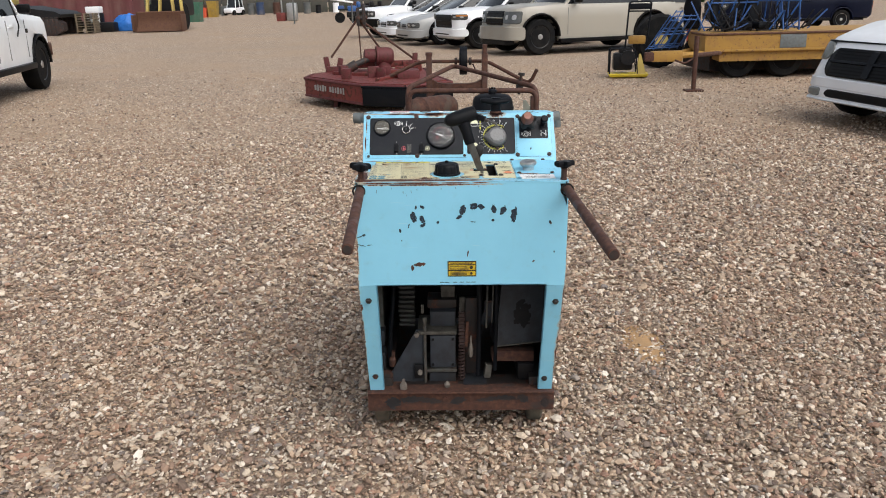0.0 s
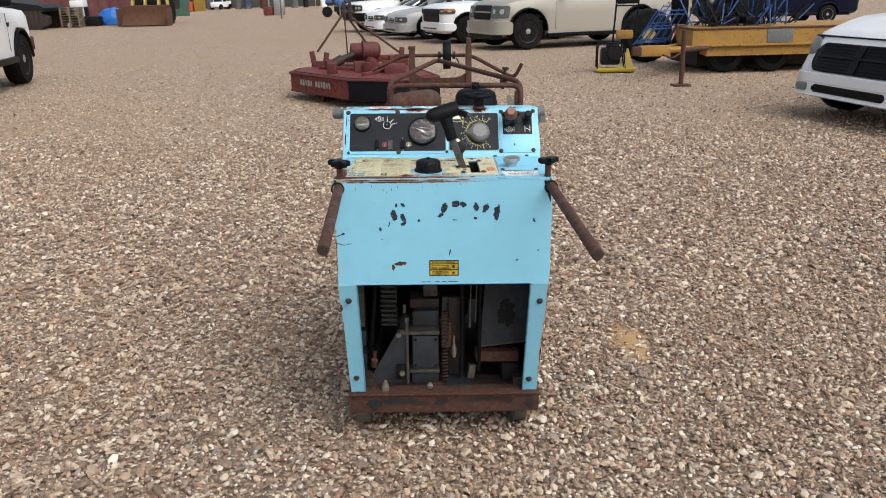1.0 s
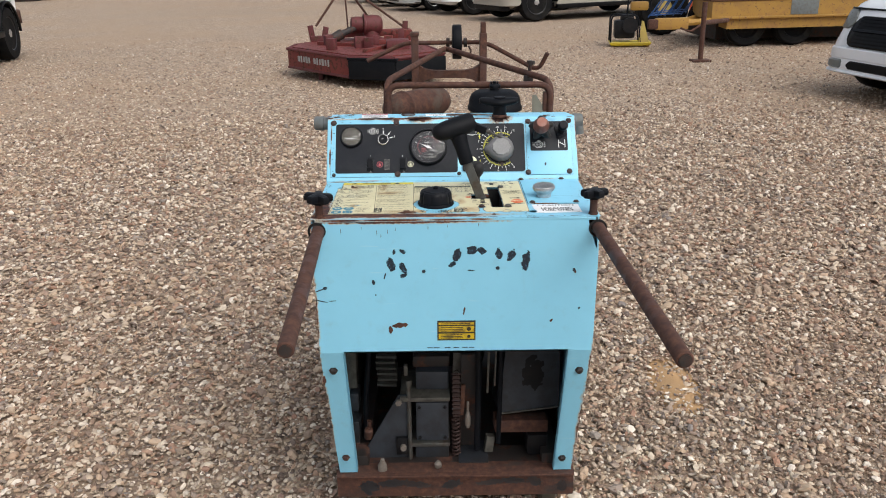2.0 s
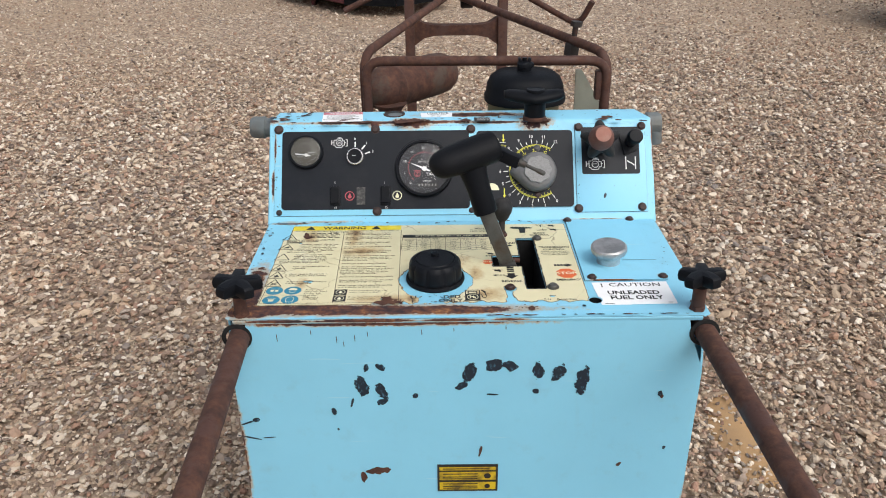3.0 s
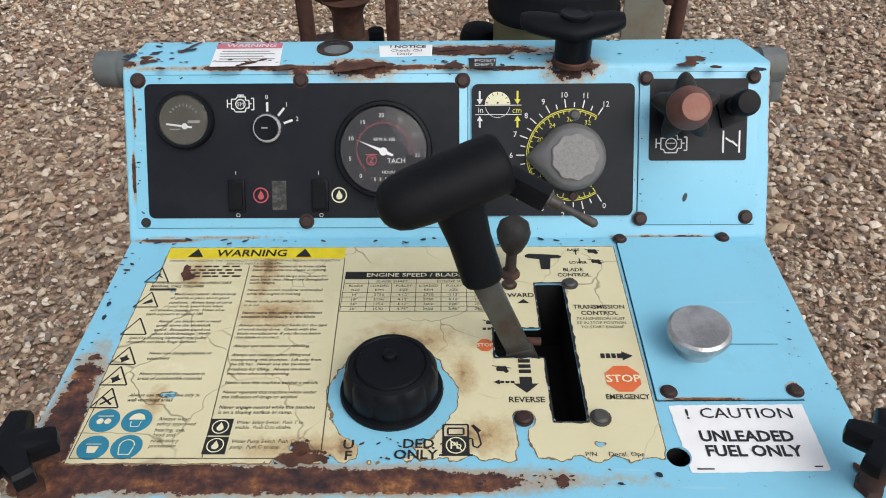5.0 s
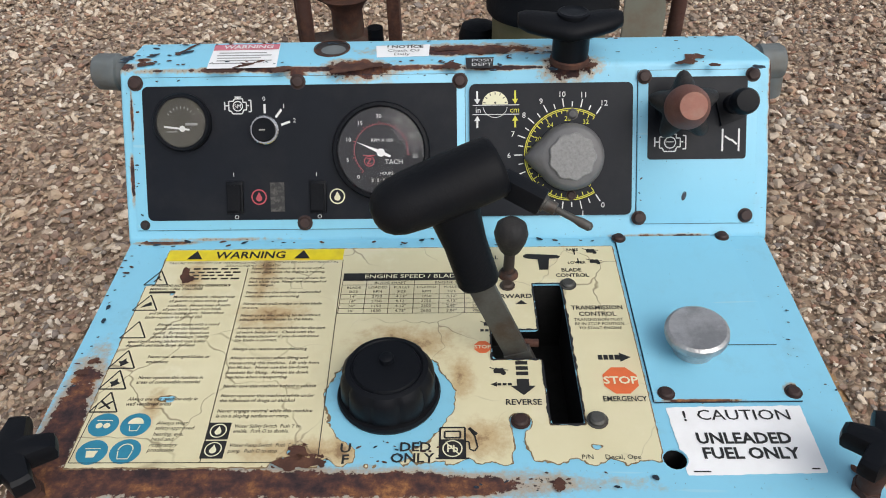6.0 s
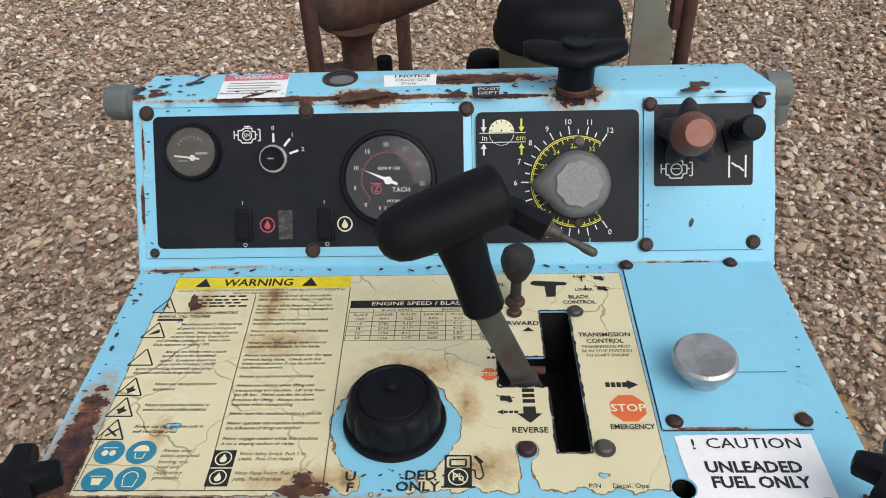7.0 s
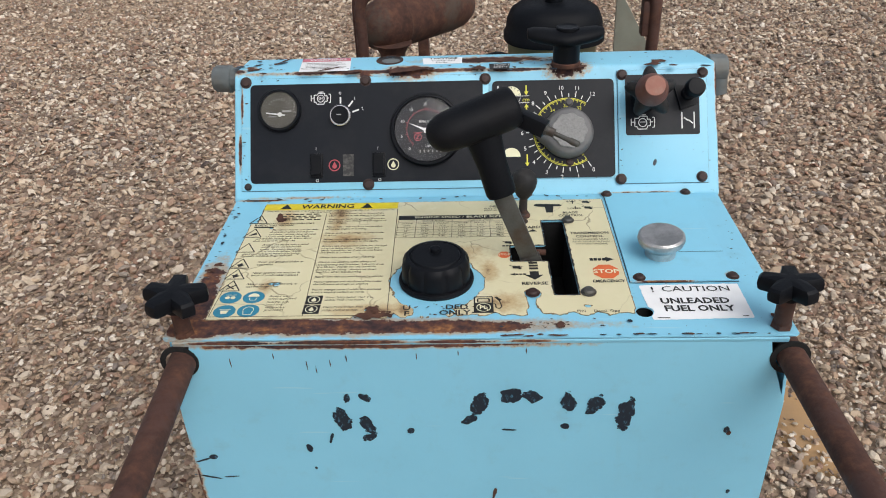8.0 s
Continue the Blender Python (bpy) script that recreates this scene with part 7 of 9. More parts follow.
for x, y, w in ((0.0468, 0.1268, 0.0125), (0.1425, 0.2800, 0.0120), (0.1440, 0.2645, 0.0120), (0.0395, 0.1812, 0.0105)):
    little_saw(x, y, w)

# fuel pump sign
b, done = ink("fuel_sign", "ink_black", cream)
x, y = 0.0085, 0.0555
for p, q in (((-0.0095, -0.0140), (-0.0095, 0.0140)), ((0.0095, -0.0140), (0.0095, 0.0140)), ((-0.0095, 0.0140), (0.0095, 0.0140)), ((-0.0125, -0.0140), (0.0125, -0.0140)), ((-0.0060, 0.0105), (0.0060, 0.0105)), ((-0.0060, 0.0045), (0.0060, 0.0045)), ((-0.0060, 0.0045), (-0.0060, 0.0105)), ((0.0060, 0.0045), (0.0060, 0.0105))):
    bm_stroke(b, [(x + p[0], y + p[1]), (x + q[0], y + q[1])], 0.0015, ON_DECK, PR)
bm_flat(b, rect(x - 0.0095, y - 0.0140, x + 0.0095, y + 0.0030), ON_DECK, PR + 0.0002)
bm_stroke(b, [(x + 0.0095, y + 0.0010), (x + 0.0125, y + 0.0010), (x + 0.0130, y - 0.0060), (x + 0.0165, y - 0.0075), (x + 0.0190, y - 0.0040), (x + 0.0170, y + 0.0060), (x + 0.0125, y + 0.0135)], 0.0013, ON_DECK, PR)
bm_stroke(b, [(x + 0.0125, y + 0.0135), (x + 0.0185, y + 0.0075)], 0.0026, ON_DECK, PR)
done()
b, done = ink("fuel_symbol", "cream_icon", cream)
bm_disc(b, x, y - 0.0055, 0.0076, ON_DECK, PR + 0.0004, 26, 0.0066)
letters(b, "Pb", 0.0088, ON_DECK, x, y - 0.0085, PR + 0.0004, weight=0.02)
bm_stroke(b, [(x - 0.0048, y - 0.0005), (x + 0.0048, y - 0.0105)], 0.0010, ON_DECK, PR + 0.0006)
done()

# white caution sticker
def caution_shape(x, y):
    rag = 0.0006 * ripple(x, y, 160, 11)
    f = min(x - 0.1752 - rag - (0.088 - y) * 0.06, 0.2800 - x + rag, 0.0885 - y + rag + (x - 0.17) * 0.012, y - 0.0262 - (x - 0.17) * 0.02 + rag)
    return min(f, math.hypot(x - 0.1726, y - 0.0408) - 0.0095)


b = fresh()
bm_region(b, 0.170, 0.284, 0.022, 0.094, 0.0016, caution_shape, ON_DECK, 0.0006)
caution = part("caution_sticker", b, "vinyl_white", saw, "white sticker that reads caution, unleaded fuel only", smooth=0)
b, done = ink("caution_print", "ink_black", caution)
letters(b, "!", 0.0135, ON_DECK, 0.1880, 0.0752, 0.0010, weight=0.02)
letters(b, "CAUTION", 0.0140, ON_DECK, 0.2335, 0.0760, 0.0010, weight=0.004, width=1.14)
letters(b, "UNLEADED", 0.0138, ON_DECK, 0.2275, 0.0542, 0.0010, weight=0.03, width=1.0)
letters(b, "FUEL ONLY", 0.0138, ON_DECK, 0.2290, 0.0408, 0.0010, weight=0.03, width=1.0)
bm_flat(b, rect(0.1835, 0.0290, 0.1960, 0.0302), ON_DECK, 0.0010)
bm_flat(b, rect(0.2690, 0.0312, 0.2750, 0.0324), ON_DECK, 0.0010)
done()

# rust and scuffs on the deck
for k, (s, mat) in enumerate([
    ([(-0.247, 0.250, 0.004, 0.012, 10), (-0.241, 0.242, 0.005, 0.004, 0)], "rust_scar"), ([(-0.105, 0.038, 0.020, 0.007, 8)], "rust_scar"), ([(-0.108, 0.048, 0.007, 0.009, 20)], "rust_scar"),
    ([(-0.306, 0.205, 0.002, 0.004, 0)], "dark_scar"), ([(-0.304, 0.188, 0.0015, 0.003, 0)], "dark_scar"), ([(-0.296, 0.140, 0.006, 0.003, 30)], "rust_scar"), ([(-0.30, 0.128, 0.008, 0.003, 10)], "rust_scar"),
    ([(0.085, 0.018, 0.004, 0.006, 0)], "rust_scar"), ([(0.245, 0.112, 0.0025, 0.002, 20)], "rust_scar"), ([(0.155, 0.024, 0.003, 0.003, 0)], "dark_scar"), ([(0.30, 0.03, 0.003, 0.006, 20)], "rust_scar"),
    ([(0.03 + 0.011 * k, 0.0022 + 0.0012 * math.sin(k * 2.4), 0.0052 + 0.002 * math.sin(k * 1.7), 0.0013, 4) for k in range(6)], "rust_scar"), ([(0.125 + 0.016 * k, 0.0022 + 0.0010 * math.sin(k * 3.1), 0.0040 + 0.002 * math.cos(k * 2.2), 0.0011, 0) for k in range(11)], "dark_scar"), ([(0.16, 0.003, 0.006, 0.0016, 0), (0.208, 0.0028, 0.008, 0.0017, 0), (0.262, 0.0028, 0.006, 0.0013, 0)], "rust_scar")]):
    scrape("paint_scar" if mat == "dark_scar" else "rust_scar", s, ON_DECK, 0.0016, deck, mat, step=0.001, seed=300 + k, rag=0.8)

chips = random.Random(31)
for m, h, parent, x0, x1, y0, y1, count, size in (
        (ON_TOP, 0.0012, console, -0.300, 0.295, 0.4445, 0.4495, 26, 0.0030), (ON_TOP, 0.0012, console, -0.300, 0.005, 0.3985, 0.4075, 22, 0.0026), (ON_TOP, 0.0012, console, -0.312, -0.268, 0.402, 0.440, 14, 0.0036),
        (ON_TOP, 0.0012, console, 0.012, 0.115, 0.404, 0.440, 22, 0.0024), (ON_TOP, 0.0012, console, 0.170, 0.300, 0.402, 0.440, 9, 0.0018), (ON_PANEL, 0.0027, panel_a, -0.3070, 0.020, 0.1585, 0.1612, 16, 0.0016), (ON_PANEL, 0.0027, panel_a, -0.3078, -0.2985, 0.025, 0.150, 12, 0.0017),
        (ON_PANEL, 0.0027, panel_c, 0.1908, 0.1945, 0.025, 0.150, 7, 0.0014), (ON_DECK, 0.0016, deck, -0.300, 0.160, 0.2905, 0.3010, 30, 0.0030), (ON_DECK, 0.0016, deck, -0.3135, -0.300, 0.10, 0.295, 18, 0.0026),
        (ON_DECK, 0.0016, deck, 0.286, 0.3135, 0.02, 0.295, 12, 0.0016), (ON_DECK, 0.0016, deck, -0.080, 0.000, 0.030, 0.058, 16, 0.0020), (ON_DECK, 0.0016, deck, 0.02, 0.150, 0.010, 0.030, 14, 0.0018)):
    for mat in ("rust_scar", "dark_scar"):
        spots = []
        for _ in range(count):
            r = size * chips.uniform(0.35, 1.0)
            spots.append((chips.uniform(x0, x1), chips.uniform(y0, y1), r * chips.uniform(0.8, 1.7), r * 0.55, chips.uniform(-35, 35)))
        made = None if len(spots) < 2 else scrape("paint_chip", spots[::2] if mat == "rust_scar" else spots[1::2], m, h, parent, mat, step=0.0009, seed=chips.uniform(0, 90), rag=0.5)
        if made:
            tagged(made, kind="stuff")


# ---- the yard behind: vehicles ----
def car_paint(name, c, rough=0.28):
    n = Nodes(name)
    dust = n.span(n.noise(2.2, 5, 0.6), 0.40, 0.72)
    col = n.mix(n.math("MULTIPLY", dust, 0.12), c, (0.36, 0.30, 0.22))
    n.bsdf.inputs["Coat Weight"].default_value = 0.4
    n.bump(n.noise(90, 2), 0.02, 0.001)
    return n.done(col, n.math("MULTIPLY_ADD", dust, 0.25, rough))


M["car_white"] = car_paint("car_white", (0.82, 0.84, 0.86))
M["car_silver"] = car_paint("car_silver", (0.34, 0.345, 0.34), 0.3)
M["car_tan"] = car_paint("car_tan", (0.32, 0.30, 0.255), 0.3)
M["car_navy"] = plain("car_navy", (0.0018, 0.0038, 0.015), 0.35, gloss=0.12, vary=0.2, scale=2, bump=0.0)
M["car_trim"] = plain("car_trim", (0.004, 0.0042, 0.005), 0.4, gloss=0.1, vary=0.3, scale=4, dirt=0.03)
M["seam_grey"] = plain("seam_grey", (0.20, 0.20, 0.20), 0.7, vary=0.2, scale=4)
M["amber_lens"] = plain("amber_lens", (0.55, 0.20, 0.04), 0.2, vary=0.3, scale=12)
M["car_glass"] = plain("car_glass", (0.012, 0.015, 0.018), 0.06, vary=0.2, scale=1.2, bump=0.0)
M["lamp_glass"] = plain("lamp_glass", (0.11, 0.115, 0.115), 0.12, 0.4, vary=0.75, scale=14, grain=22, bump=0.5, depth=0.01)
M["cloudy_lamp"] = plain("cloudy_lamp", (0.17, 0.18, 0.17), 0.3, vary=0.35, scale=8, grain=30, bump=0.1)
M["tyre"] = plain("tyre", (0.0075, 0.0078, 0.0085), 0.75, gloss=0.1, vary=0.4, scale=9, grain=60, bump=0.4, depth=0.004, dirt=0.10, dirt_colour=(0.10, 0.085, 0.065))
M["rim_steel"] = plain("rim_steel", (0.42, 0.42, 0.42), 0.35, 0.8, vary=0.2, scale=10)
M["rim_black"] = plain("rim_black", (0.008, 0.008, 0.009), 0.45, vary=0.3, scale=10)


def lerp(table, x):
    for (a, p), (b, q) in zip(table, table[1:]):
        if x <= b:
            return p + (q - p) * max(0.0, (x - a) / (b - a))
    return table[-1][1]


def car_wheel(parent, x, y, r, width, rim, spokes=5):
    s = 1 if y > 0 else -1
    m = Matrix.Translation((x, y, r)) @ basis((0, s, 0))
    b = fresh()
    bm_lathe(b, [(r * 0.60, -width / 2), (r * 0.94, -width / 2), (r, -width * 0.34), (r, width * 0.34), (r * 0.94, width / 2), (r * 0.66, width / 2), (r * 0.62, width * 0.42)], m, 36)
    w = part("wheel", b, "tyre", parent)
    b = fresh()
    bm_lathe(b, [(r * 0.64, width * 0.30), (r * 0.63, width * 0.46), (r * 0.58, width * 0.40), (r * 0.50, width * 0.22), (r * 0.2, width * 0.28), (r * 0.17, width * 0.36), (0.0, width * 0.37)], m, 30, cap=False)
    for k in range(spokes):
        a = 2 * math.pi * k / spokes
        bm_box(b, m @ Matrix.Rotation(a, 4, "Z") @ Vector((r * 0.38, 0, width * 0.33)), (r * 0.40, r * 0.13, width * 0.10), (m @ Matrix.Rotation(a, 4, "Z")).to_3x3().to_4x4(), bevel=0.008)
    part("rim", b, rim, w)
    b = fresh()
    bm_lathe(b, [(r * 0.17, width * 0.34), (r * 0.15, width * 0.44), (0.0, width * 0.47)], m, 18, cap=False)
    part("hub_cap", b, "rim_steel", w)


def car(name, label, category, m, paint, L, W, wb, front, r, hood, cab, roof_z, clear=0.24, rim="rim_steel", group="", spokes=5, tyre_w=0.24, gap=0.07):
    """A motor car, nose along +x: hood is a table of body-top heights by x, cab the four x of the glasshouse (windscreen foot, roof front, roof rear, rear foot)."""
    root = thing(name, label, category, m, group)
    xf = L / 2 - front
    axles = (xf, xf - wb)
    xs = sorted(set([-L / 2, -L / 2 + 0.05, -L / 2 + 0.18, L / 2, L / 2 - 0.02, L / 2 - 0.05, L / 2 - 0.10, L / 2 - 0.17, L / 2 - 0.26, L / 2 - 0.35, L / 2 - 0.45] + [a + d * (r + gap) for a in axles for d in (-1.02, -0.98, -0.86, -0.6, -0.3, 0, 0.3, 0.6, 0.86, 0.98, 1.02)] + [(axles[0] + axles[1]) / 2 + d for d in (-0.6, -0.2, 0.2, 0.6)]))
    xs = [x for x in xs if -L / 2 <= x <= L / 2]
    rows = []
    for x in xs:
        zt, zb = lerp(hood, x), clear
        for a in axles:
            q = (r + gap) ** 2 - (x - a) ** 2
            if q > 0:
                zb = max(zb, r + math.sqrt(q))
        edge = min(1.0, (L / 2 - abs(x)) / 0.45)
        w = W / 2 * (0.70 + 0.30 * math.sqrt(max(0.0, edge * (2 - edge))))
        zb += 0.10 * (1 - min(1.0, (L / 2 - abs(x)) / 0.1))
        zt -= 0.05 * (1 - min(1.0, (L / 2 - abs(x)) / 0.06))
        zm = max(zb + 0.02, zt - 0.34)
        half = [(0.0, zb), (w * 0.84, zb), (w * 0.98, min(zb + 0.06, zt - 0.2)), (w, zm), (w * 0.985, zt - 0.13), (w * 0.94, zt - 0.035), (w * 0.82, zt), (0.0, zt + 0.02)]
        rows.append([(x, y, z) for y, z in half] + [(x, -y, z) for y, z in half[-2:0:-1]])
    b = fresh()
    bm_loft(b, rows)
    body = part("body", b, paint, root, smooth=40)
    belt = lerp(hood, (cab[0] + cab[3]) / 2)
    w0, w1 = W / 2 * 0.93, W / 2 * 0.76
    b = fresh()
    loop = lambda x0, x1, w, z, k: [(x0, w * 0.86, z), (x0 - 0.12 * k, w, z), (x1 + 0.12 * k, w, z), (x1, w * 0.86, z), (x1, -w * 0.86, z), (x1 + 0.12 * k, -w, z), (x0 - 0.12 * k, -w, z), (x0, -w * 0.86, z)]
    bm_loft(b, [loop(cab[0], cab[3], w0, belt - 0.06, 1), loop(cab[1], cab[2], w1, roof_z - 0.05, 1)])
    part("glasshouse", b, "car_glass", root, "dark tinted glass")
    b = fresh()
    bm_loft(b, [loop(cab[1] + 0.05, cab[2] - 0.05, w1 + 0.015, roof_z - 0.065, 1), loop(cab[1] + 0.02, cab[2] - 0.02, w1, roof_z - 0.02, 1), loop(cab[1] - 0.12, cab[2] + 0.12, w1 * 0.85, roof_z, 1)])
    part("roof", b, paint, root, smooth=50)
    mid = (cab[1] + cab[2]) / 2
    for s in (-1, 1):
        for x0, x1 in ((cab[0] - 0.06, cab[1] - 0.04), (mid, mid), (cab[3] + 0.06, cab[2] + 0.04)):
            b = fresh()
            bm_loft(b, [[(x - 0.045, s * (w + 0.012), z), (x + 0.045, s * (w + 0.012), z), (x + 0.045, s * (w - 0.05), z), (x - 0.045, s * (w - 0.05), z)] for x, w, z in ((x0, w0, belt - 0.05), (x1, w1, roof_z - 0.05))])
            part("pillar", b, paint, root)
        b = fresh()
        for x in (cab[0] - 0.12, mid, cab[3] + 0.25):
            if abs(x - axles[1]) > r:
                bm_box(b, (x, s * (W / 2 - 0.0045), (belt + clear) / 2 + 0.03), (0.006, 0.012, belt - clear - 0.25))
        part("door_seam", b, "seam_grey" if paint != "car_navy" else paint, root)
        for x in (mid + 0.22, cab[3] + 0.42):
            b = fresh()
            bm_box(b, (x, s * (W / 2 * 0.995 + 0.008), belt - 0.19), (0.19, 0.03, 0.035), bevel=0.01)
            part("door_handle", b, paint, root)
        b = fresh()
        bm_box(b, (cab[0] - 0.35, s * (W / 2 + 0.10), belt + 0.08), (0.13, 0.20, 0.15), bevel=0.04)
        part("wing_mirror", b, "car_trim", root)
        for a in axles:
            car_wheel(root, a, s * (W / 2 - tyre_w * 0.52), r, tyre_w, rim, spokes)
            b = fresh()
            bm_tube(b, [(a + (r + gap + 0.005) * math.cos(t), s * (W / 2 - 0.005), r + (r + gap + 0.005) * math.sin(t)) for t in (math.pi * k / 14 for k in range(15))], 0.026, 8)
            part("arch_lip", b, "car_trim" if paint != "car_navy" else paint, root)
            b = fresh()
            bm_loft(b, [[(a + (r + gap - 0.004) * k * math.cos(t), s * y, r + (r + gap - 0.004) * k * math.sin(t)) for t in (math.pi * j / 14 for j in range(15))] for k, y in ((1.0, W / 2 - 0.03), (1.0, W / 2 - tyre_w - 0.10), (0.3, W / 2 - tyre_w - 0.11))], closed=False, caps=False)
            part("wheel_housing", b, "car_trim" if paint != "car_navy" else paint, root)
    b = fresh()
    bm_box(b, (0, 0, clear + 0.02), (L * 0.88, W * 0.84, 0.14))
    part("underbody", b, "car_trim", root)
    if clear > 0.25:
        for s in (-1, 1):
            b = fresh()
            bm_box(b, ((axles[0] + axles[1]) / 2, s * (W / 2 - 0.01), clear + 0.01), (wb - 2 * r - 0.22, 0.14, 0.10), bevel=0.02)
            part("running_board", b, "car_trim", root)
    return root


def nose_box(root, name, mat, x, y, z, s, turn=0.0, bevel=0.02, label=""):
    b = fresh()
    bm_box(b, (x, y, z), s, pose(0, 0, 0, 0, 0, turn), bevel=bevel)
    return part(name, b, mat, root, label)


def nose_line(L, W, s):
    """Point and outward direction on the plan of a car's nose, s metres round from its middle."""
    sign, s = (1 if s >= 0 else -1), abs(s)
    flat = 0.70 * W / 2
    pts = [(L / 2, 0.0), (L / 2, flat)] + [(L / 2 - 0.45 * e, W / 2 * (0.70 + 0.30 * math.sqrt(e * (2 - e)))) for e in (0.02, 0.06, 0.12, 0.2, 0.32, 0.5, 0.75, 1.0)] + [(L / 2 - 2.0, W / 2)]
    for (ax, ay), (bx, by) in zip(pts, pts[1:]):
        d = math.hypot(bx - ax, by - ay)
        if s <= d:
            f = s / d
            return (ax + (bx - ax) * f, sign * (ay + (by - ay) * f)), ((by - ay) / d, sign * (ax - bx) / d)
        s -= d
    return (pts[-1][0], sign * pts[-1][1]), (0.0, sign)


def nose_patch(root, name, mat, L, W, s0, s1, z0, z1, out=0.012, corner=0.04, lean=0.0, label=""):
    """A slab that wraps round the nose from s0 to s1, between two heights, with rounded corners."""
    rows, n = [], 18
    for k in range(n + 1):
        s = s0 + (s1 - s0) * (0.5 - 0.5 * math.cos(math.pi * k / n))
        (x, y), (nx, ny) = nose_line(L, W, s)
        d = min(s - s0, s1 - s)
        q = corner * (1 - math.sqrt(max(0.0, 1 - max(0.0, 1 - d / corner) ** 2)))
        lo, hi = z0 + q, z1 - q
        at = lambda o, z: (x + nx * o - lean * (z - z0), y + ny * o, z)
        rows.append([at(-0.04, lo), at(out * 0.3, lo), at(out, lo + 0.012), at(out, hi - 0.012), at(out * 0.3, hi), at(-0.04, hi)])
    b = fresh()
    bm_loft(b, rows)
    return part(name, b, mat, root, label, smooth=40)


def front_end(root, L, W, grille, lamp, bumper, trim="car_trim", bars=3, amber=False, intake=True):
    """Grille (half width, low, high), lamps (inner, outer, low, high) and bumper (paint, low, high) wrapped round the nose."""
    gw, g0, g1 = grille
    nose_patch(root, "grille", "car_trim", L, W, -gw, gw, g0, g1, 0.010, 0.05, label="black grille")
    for k in range(bars):
        z = g0 + (g1 - g0) * (k + 0.5) / bars
        nose_patch(root, "grille_bar", trim, L, W, -gw * 0.95, gw * 0.95, z - 0.014, z + 0.014, 0.022, 0.012)
    a, c, l0, l1 = lamp
    for s in (-1, 1):
        e = sorted((s * a, s * c))
        nose_patch(root, "headlamp", "lamp_glass", L, W, e[0], e[1], l0, l1, 0.016, 0.05, label="clear glass headlamp")
        for q in (0.28, 0.68):
            m0 = a + (c - a) * q
            e = sorted((s * (m0 - 0.055), s * (m0 + 0.055)))
            nose_patch(root, "reflector", "cast_alloy", L, W, e[0], e[1], l0 + (l1 - l0) * 0.30, l0 + (l1 - l0) * 0.75, 0.021, 0.04, label="bright lamp reflector")
        if amber:
            e = sorted((s * (a + (c - a) * 0.35), s * c))
            nose_patch(root, "turn_lamp", "amber_lens", L, W, e[0], e[1], l0 + (l1 - l0) * 0.55, l1 - 0.01, 0.020, 0.03, label="amber turn lamp")
        nose_box(root, "tail_lamp", M["ink_red"], -L / 2 + 0.04, s * (W / 2 - 0.30), g0 + 0.1, (0.08, 0.16, 0.22))
    paint, b0, b1 = bumper
    nose_patch(root, "bumper", paint, L, W, -W * 0.60, W * 0.60, b0, b1, 0.055, 0.07)
    if intake:
        nose_patch(root, "lower_intake", "car_trim", L, W, -W * 0.26, W * 0.26, b0 + 0.04, b0 + (b1 - b0) * 0.42, 0.064, 0.03)
    nose_box(root, "number_plate", "vinyl_white", -L / 2 - 0.005, 0, b1 + 0.10, (0.012, 0.30, 0.15), bevel=0.004)


def lean_nose(root, x0, run, z0, k):
    """Rakes a car's nose back: from x0 on, what lies above z0 moves back and what lies below moves forward."""
    for ob in root.children:
        if ob.name.split(".")[0] in ("wheel", "arch_lip", "wheel_housing", "underbody"):
            continue
        for v in ob.data.vertices:
            f = min(1.0, max(0.0, (v.co.x - x0) / run))
            v.co.x -= (k if v.co.z > z0 else 0.25 * k) * (v.co.z - z0) * f * f * (3 - 2 * f)
        ob.data.update()


def by_wheel(wx, wy, rz, ax, ay):
    """Pose of a car, turned by rz, whose wheel at (ax, ay) of its own stands at (wx, wy)."""
    c, s = math.cos(radians(rz)), math.sin(radians(rz))
    return pose(wx - (ax * c - ay * s), wy - (ax * s + ay * c), 0, 0, 0, rz)


suv = dict(L=5.6, W=2.0, wb=3.30, front=0.80, r=0.43, gap=0.11, hood=[(-2.8, 1.10), (-2.5, 1.20), (1.0, 1.22), (1.5, 1.22), (2.4, 1.18), (2.68, 1.13), (2.8, 1.06)], cab=(1.35, 0.65, -2.5, -2.7), roof_z=1.95, clear=0.31)
tan = car("parked_suv", "tan full-size SUV with black steel wheels, parked on the gravel", "car", by_wheel(2.36, 20.0, 202, 2.00, 0.87), "car_tan", rim="rim_black", group="row of parked vehicles", **suv)
front_end(tan, 5.6, 2.0, (0.47, 0.72, 1.06), (0.50, 1.10, 0.76, 1.05), ("car_tan", 0.36, 0.69), intake=False)
nose_patch(tan, "grille_divider", "car_tan", 5.6, 2.0, -0.46, 0.46, 0.875, 0.915, 0.028, 0.015)
nose_patch(tan, "air_dam", "car_trim", 5.6, 2.0, -0.95, 0.95, 0.25, 0.365, 0.020, 0.03)
lean_nose(tan, 1.9, 0.65, 0.70, 0.16)
mid_suv = dict(L=4.95, W=1.95, wb=2.86, front=0.72, r=0.38, hood=[(-2.48, 1.0), (-2.3, 1.08), (0.8, 1.10), (1.3, 1.12), (2.2, 1.06), (2.48, 0.98)], cab=(1.2, 0.4, -2.0, -2.4), roof_z=1.78, clear=0.27)
wsuv = car("parked_suv", "white SUV with a black grille, parked on the gravel", "car", by_wheel(1.0, 22.9, 202, 1.755, 0.85), "car_white", rim="rim_black", group="row of parked vehicles", **mid_suv)
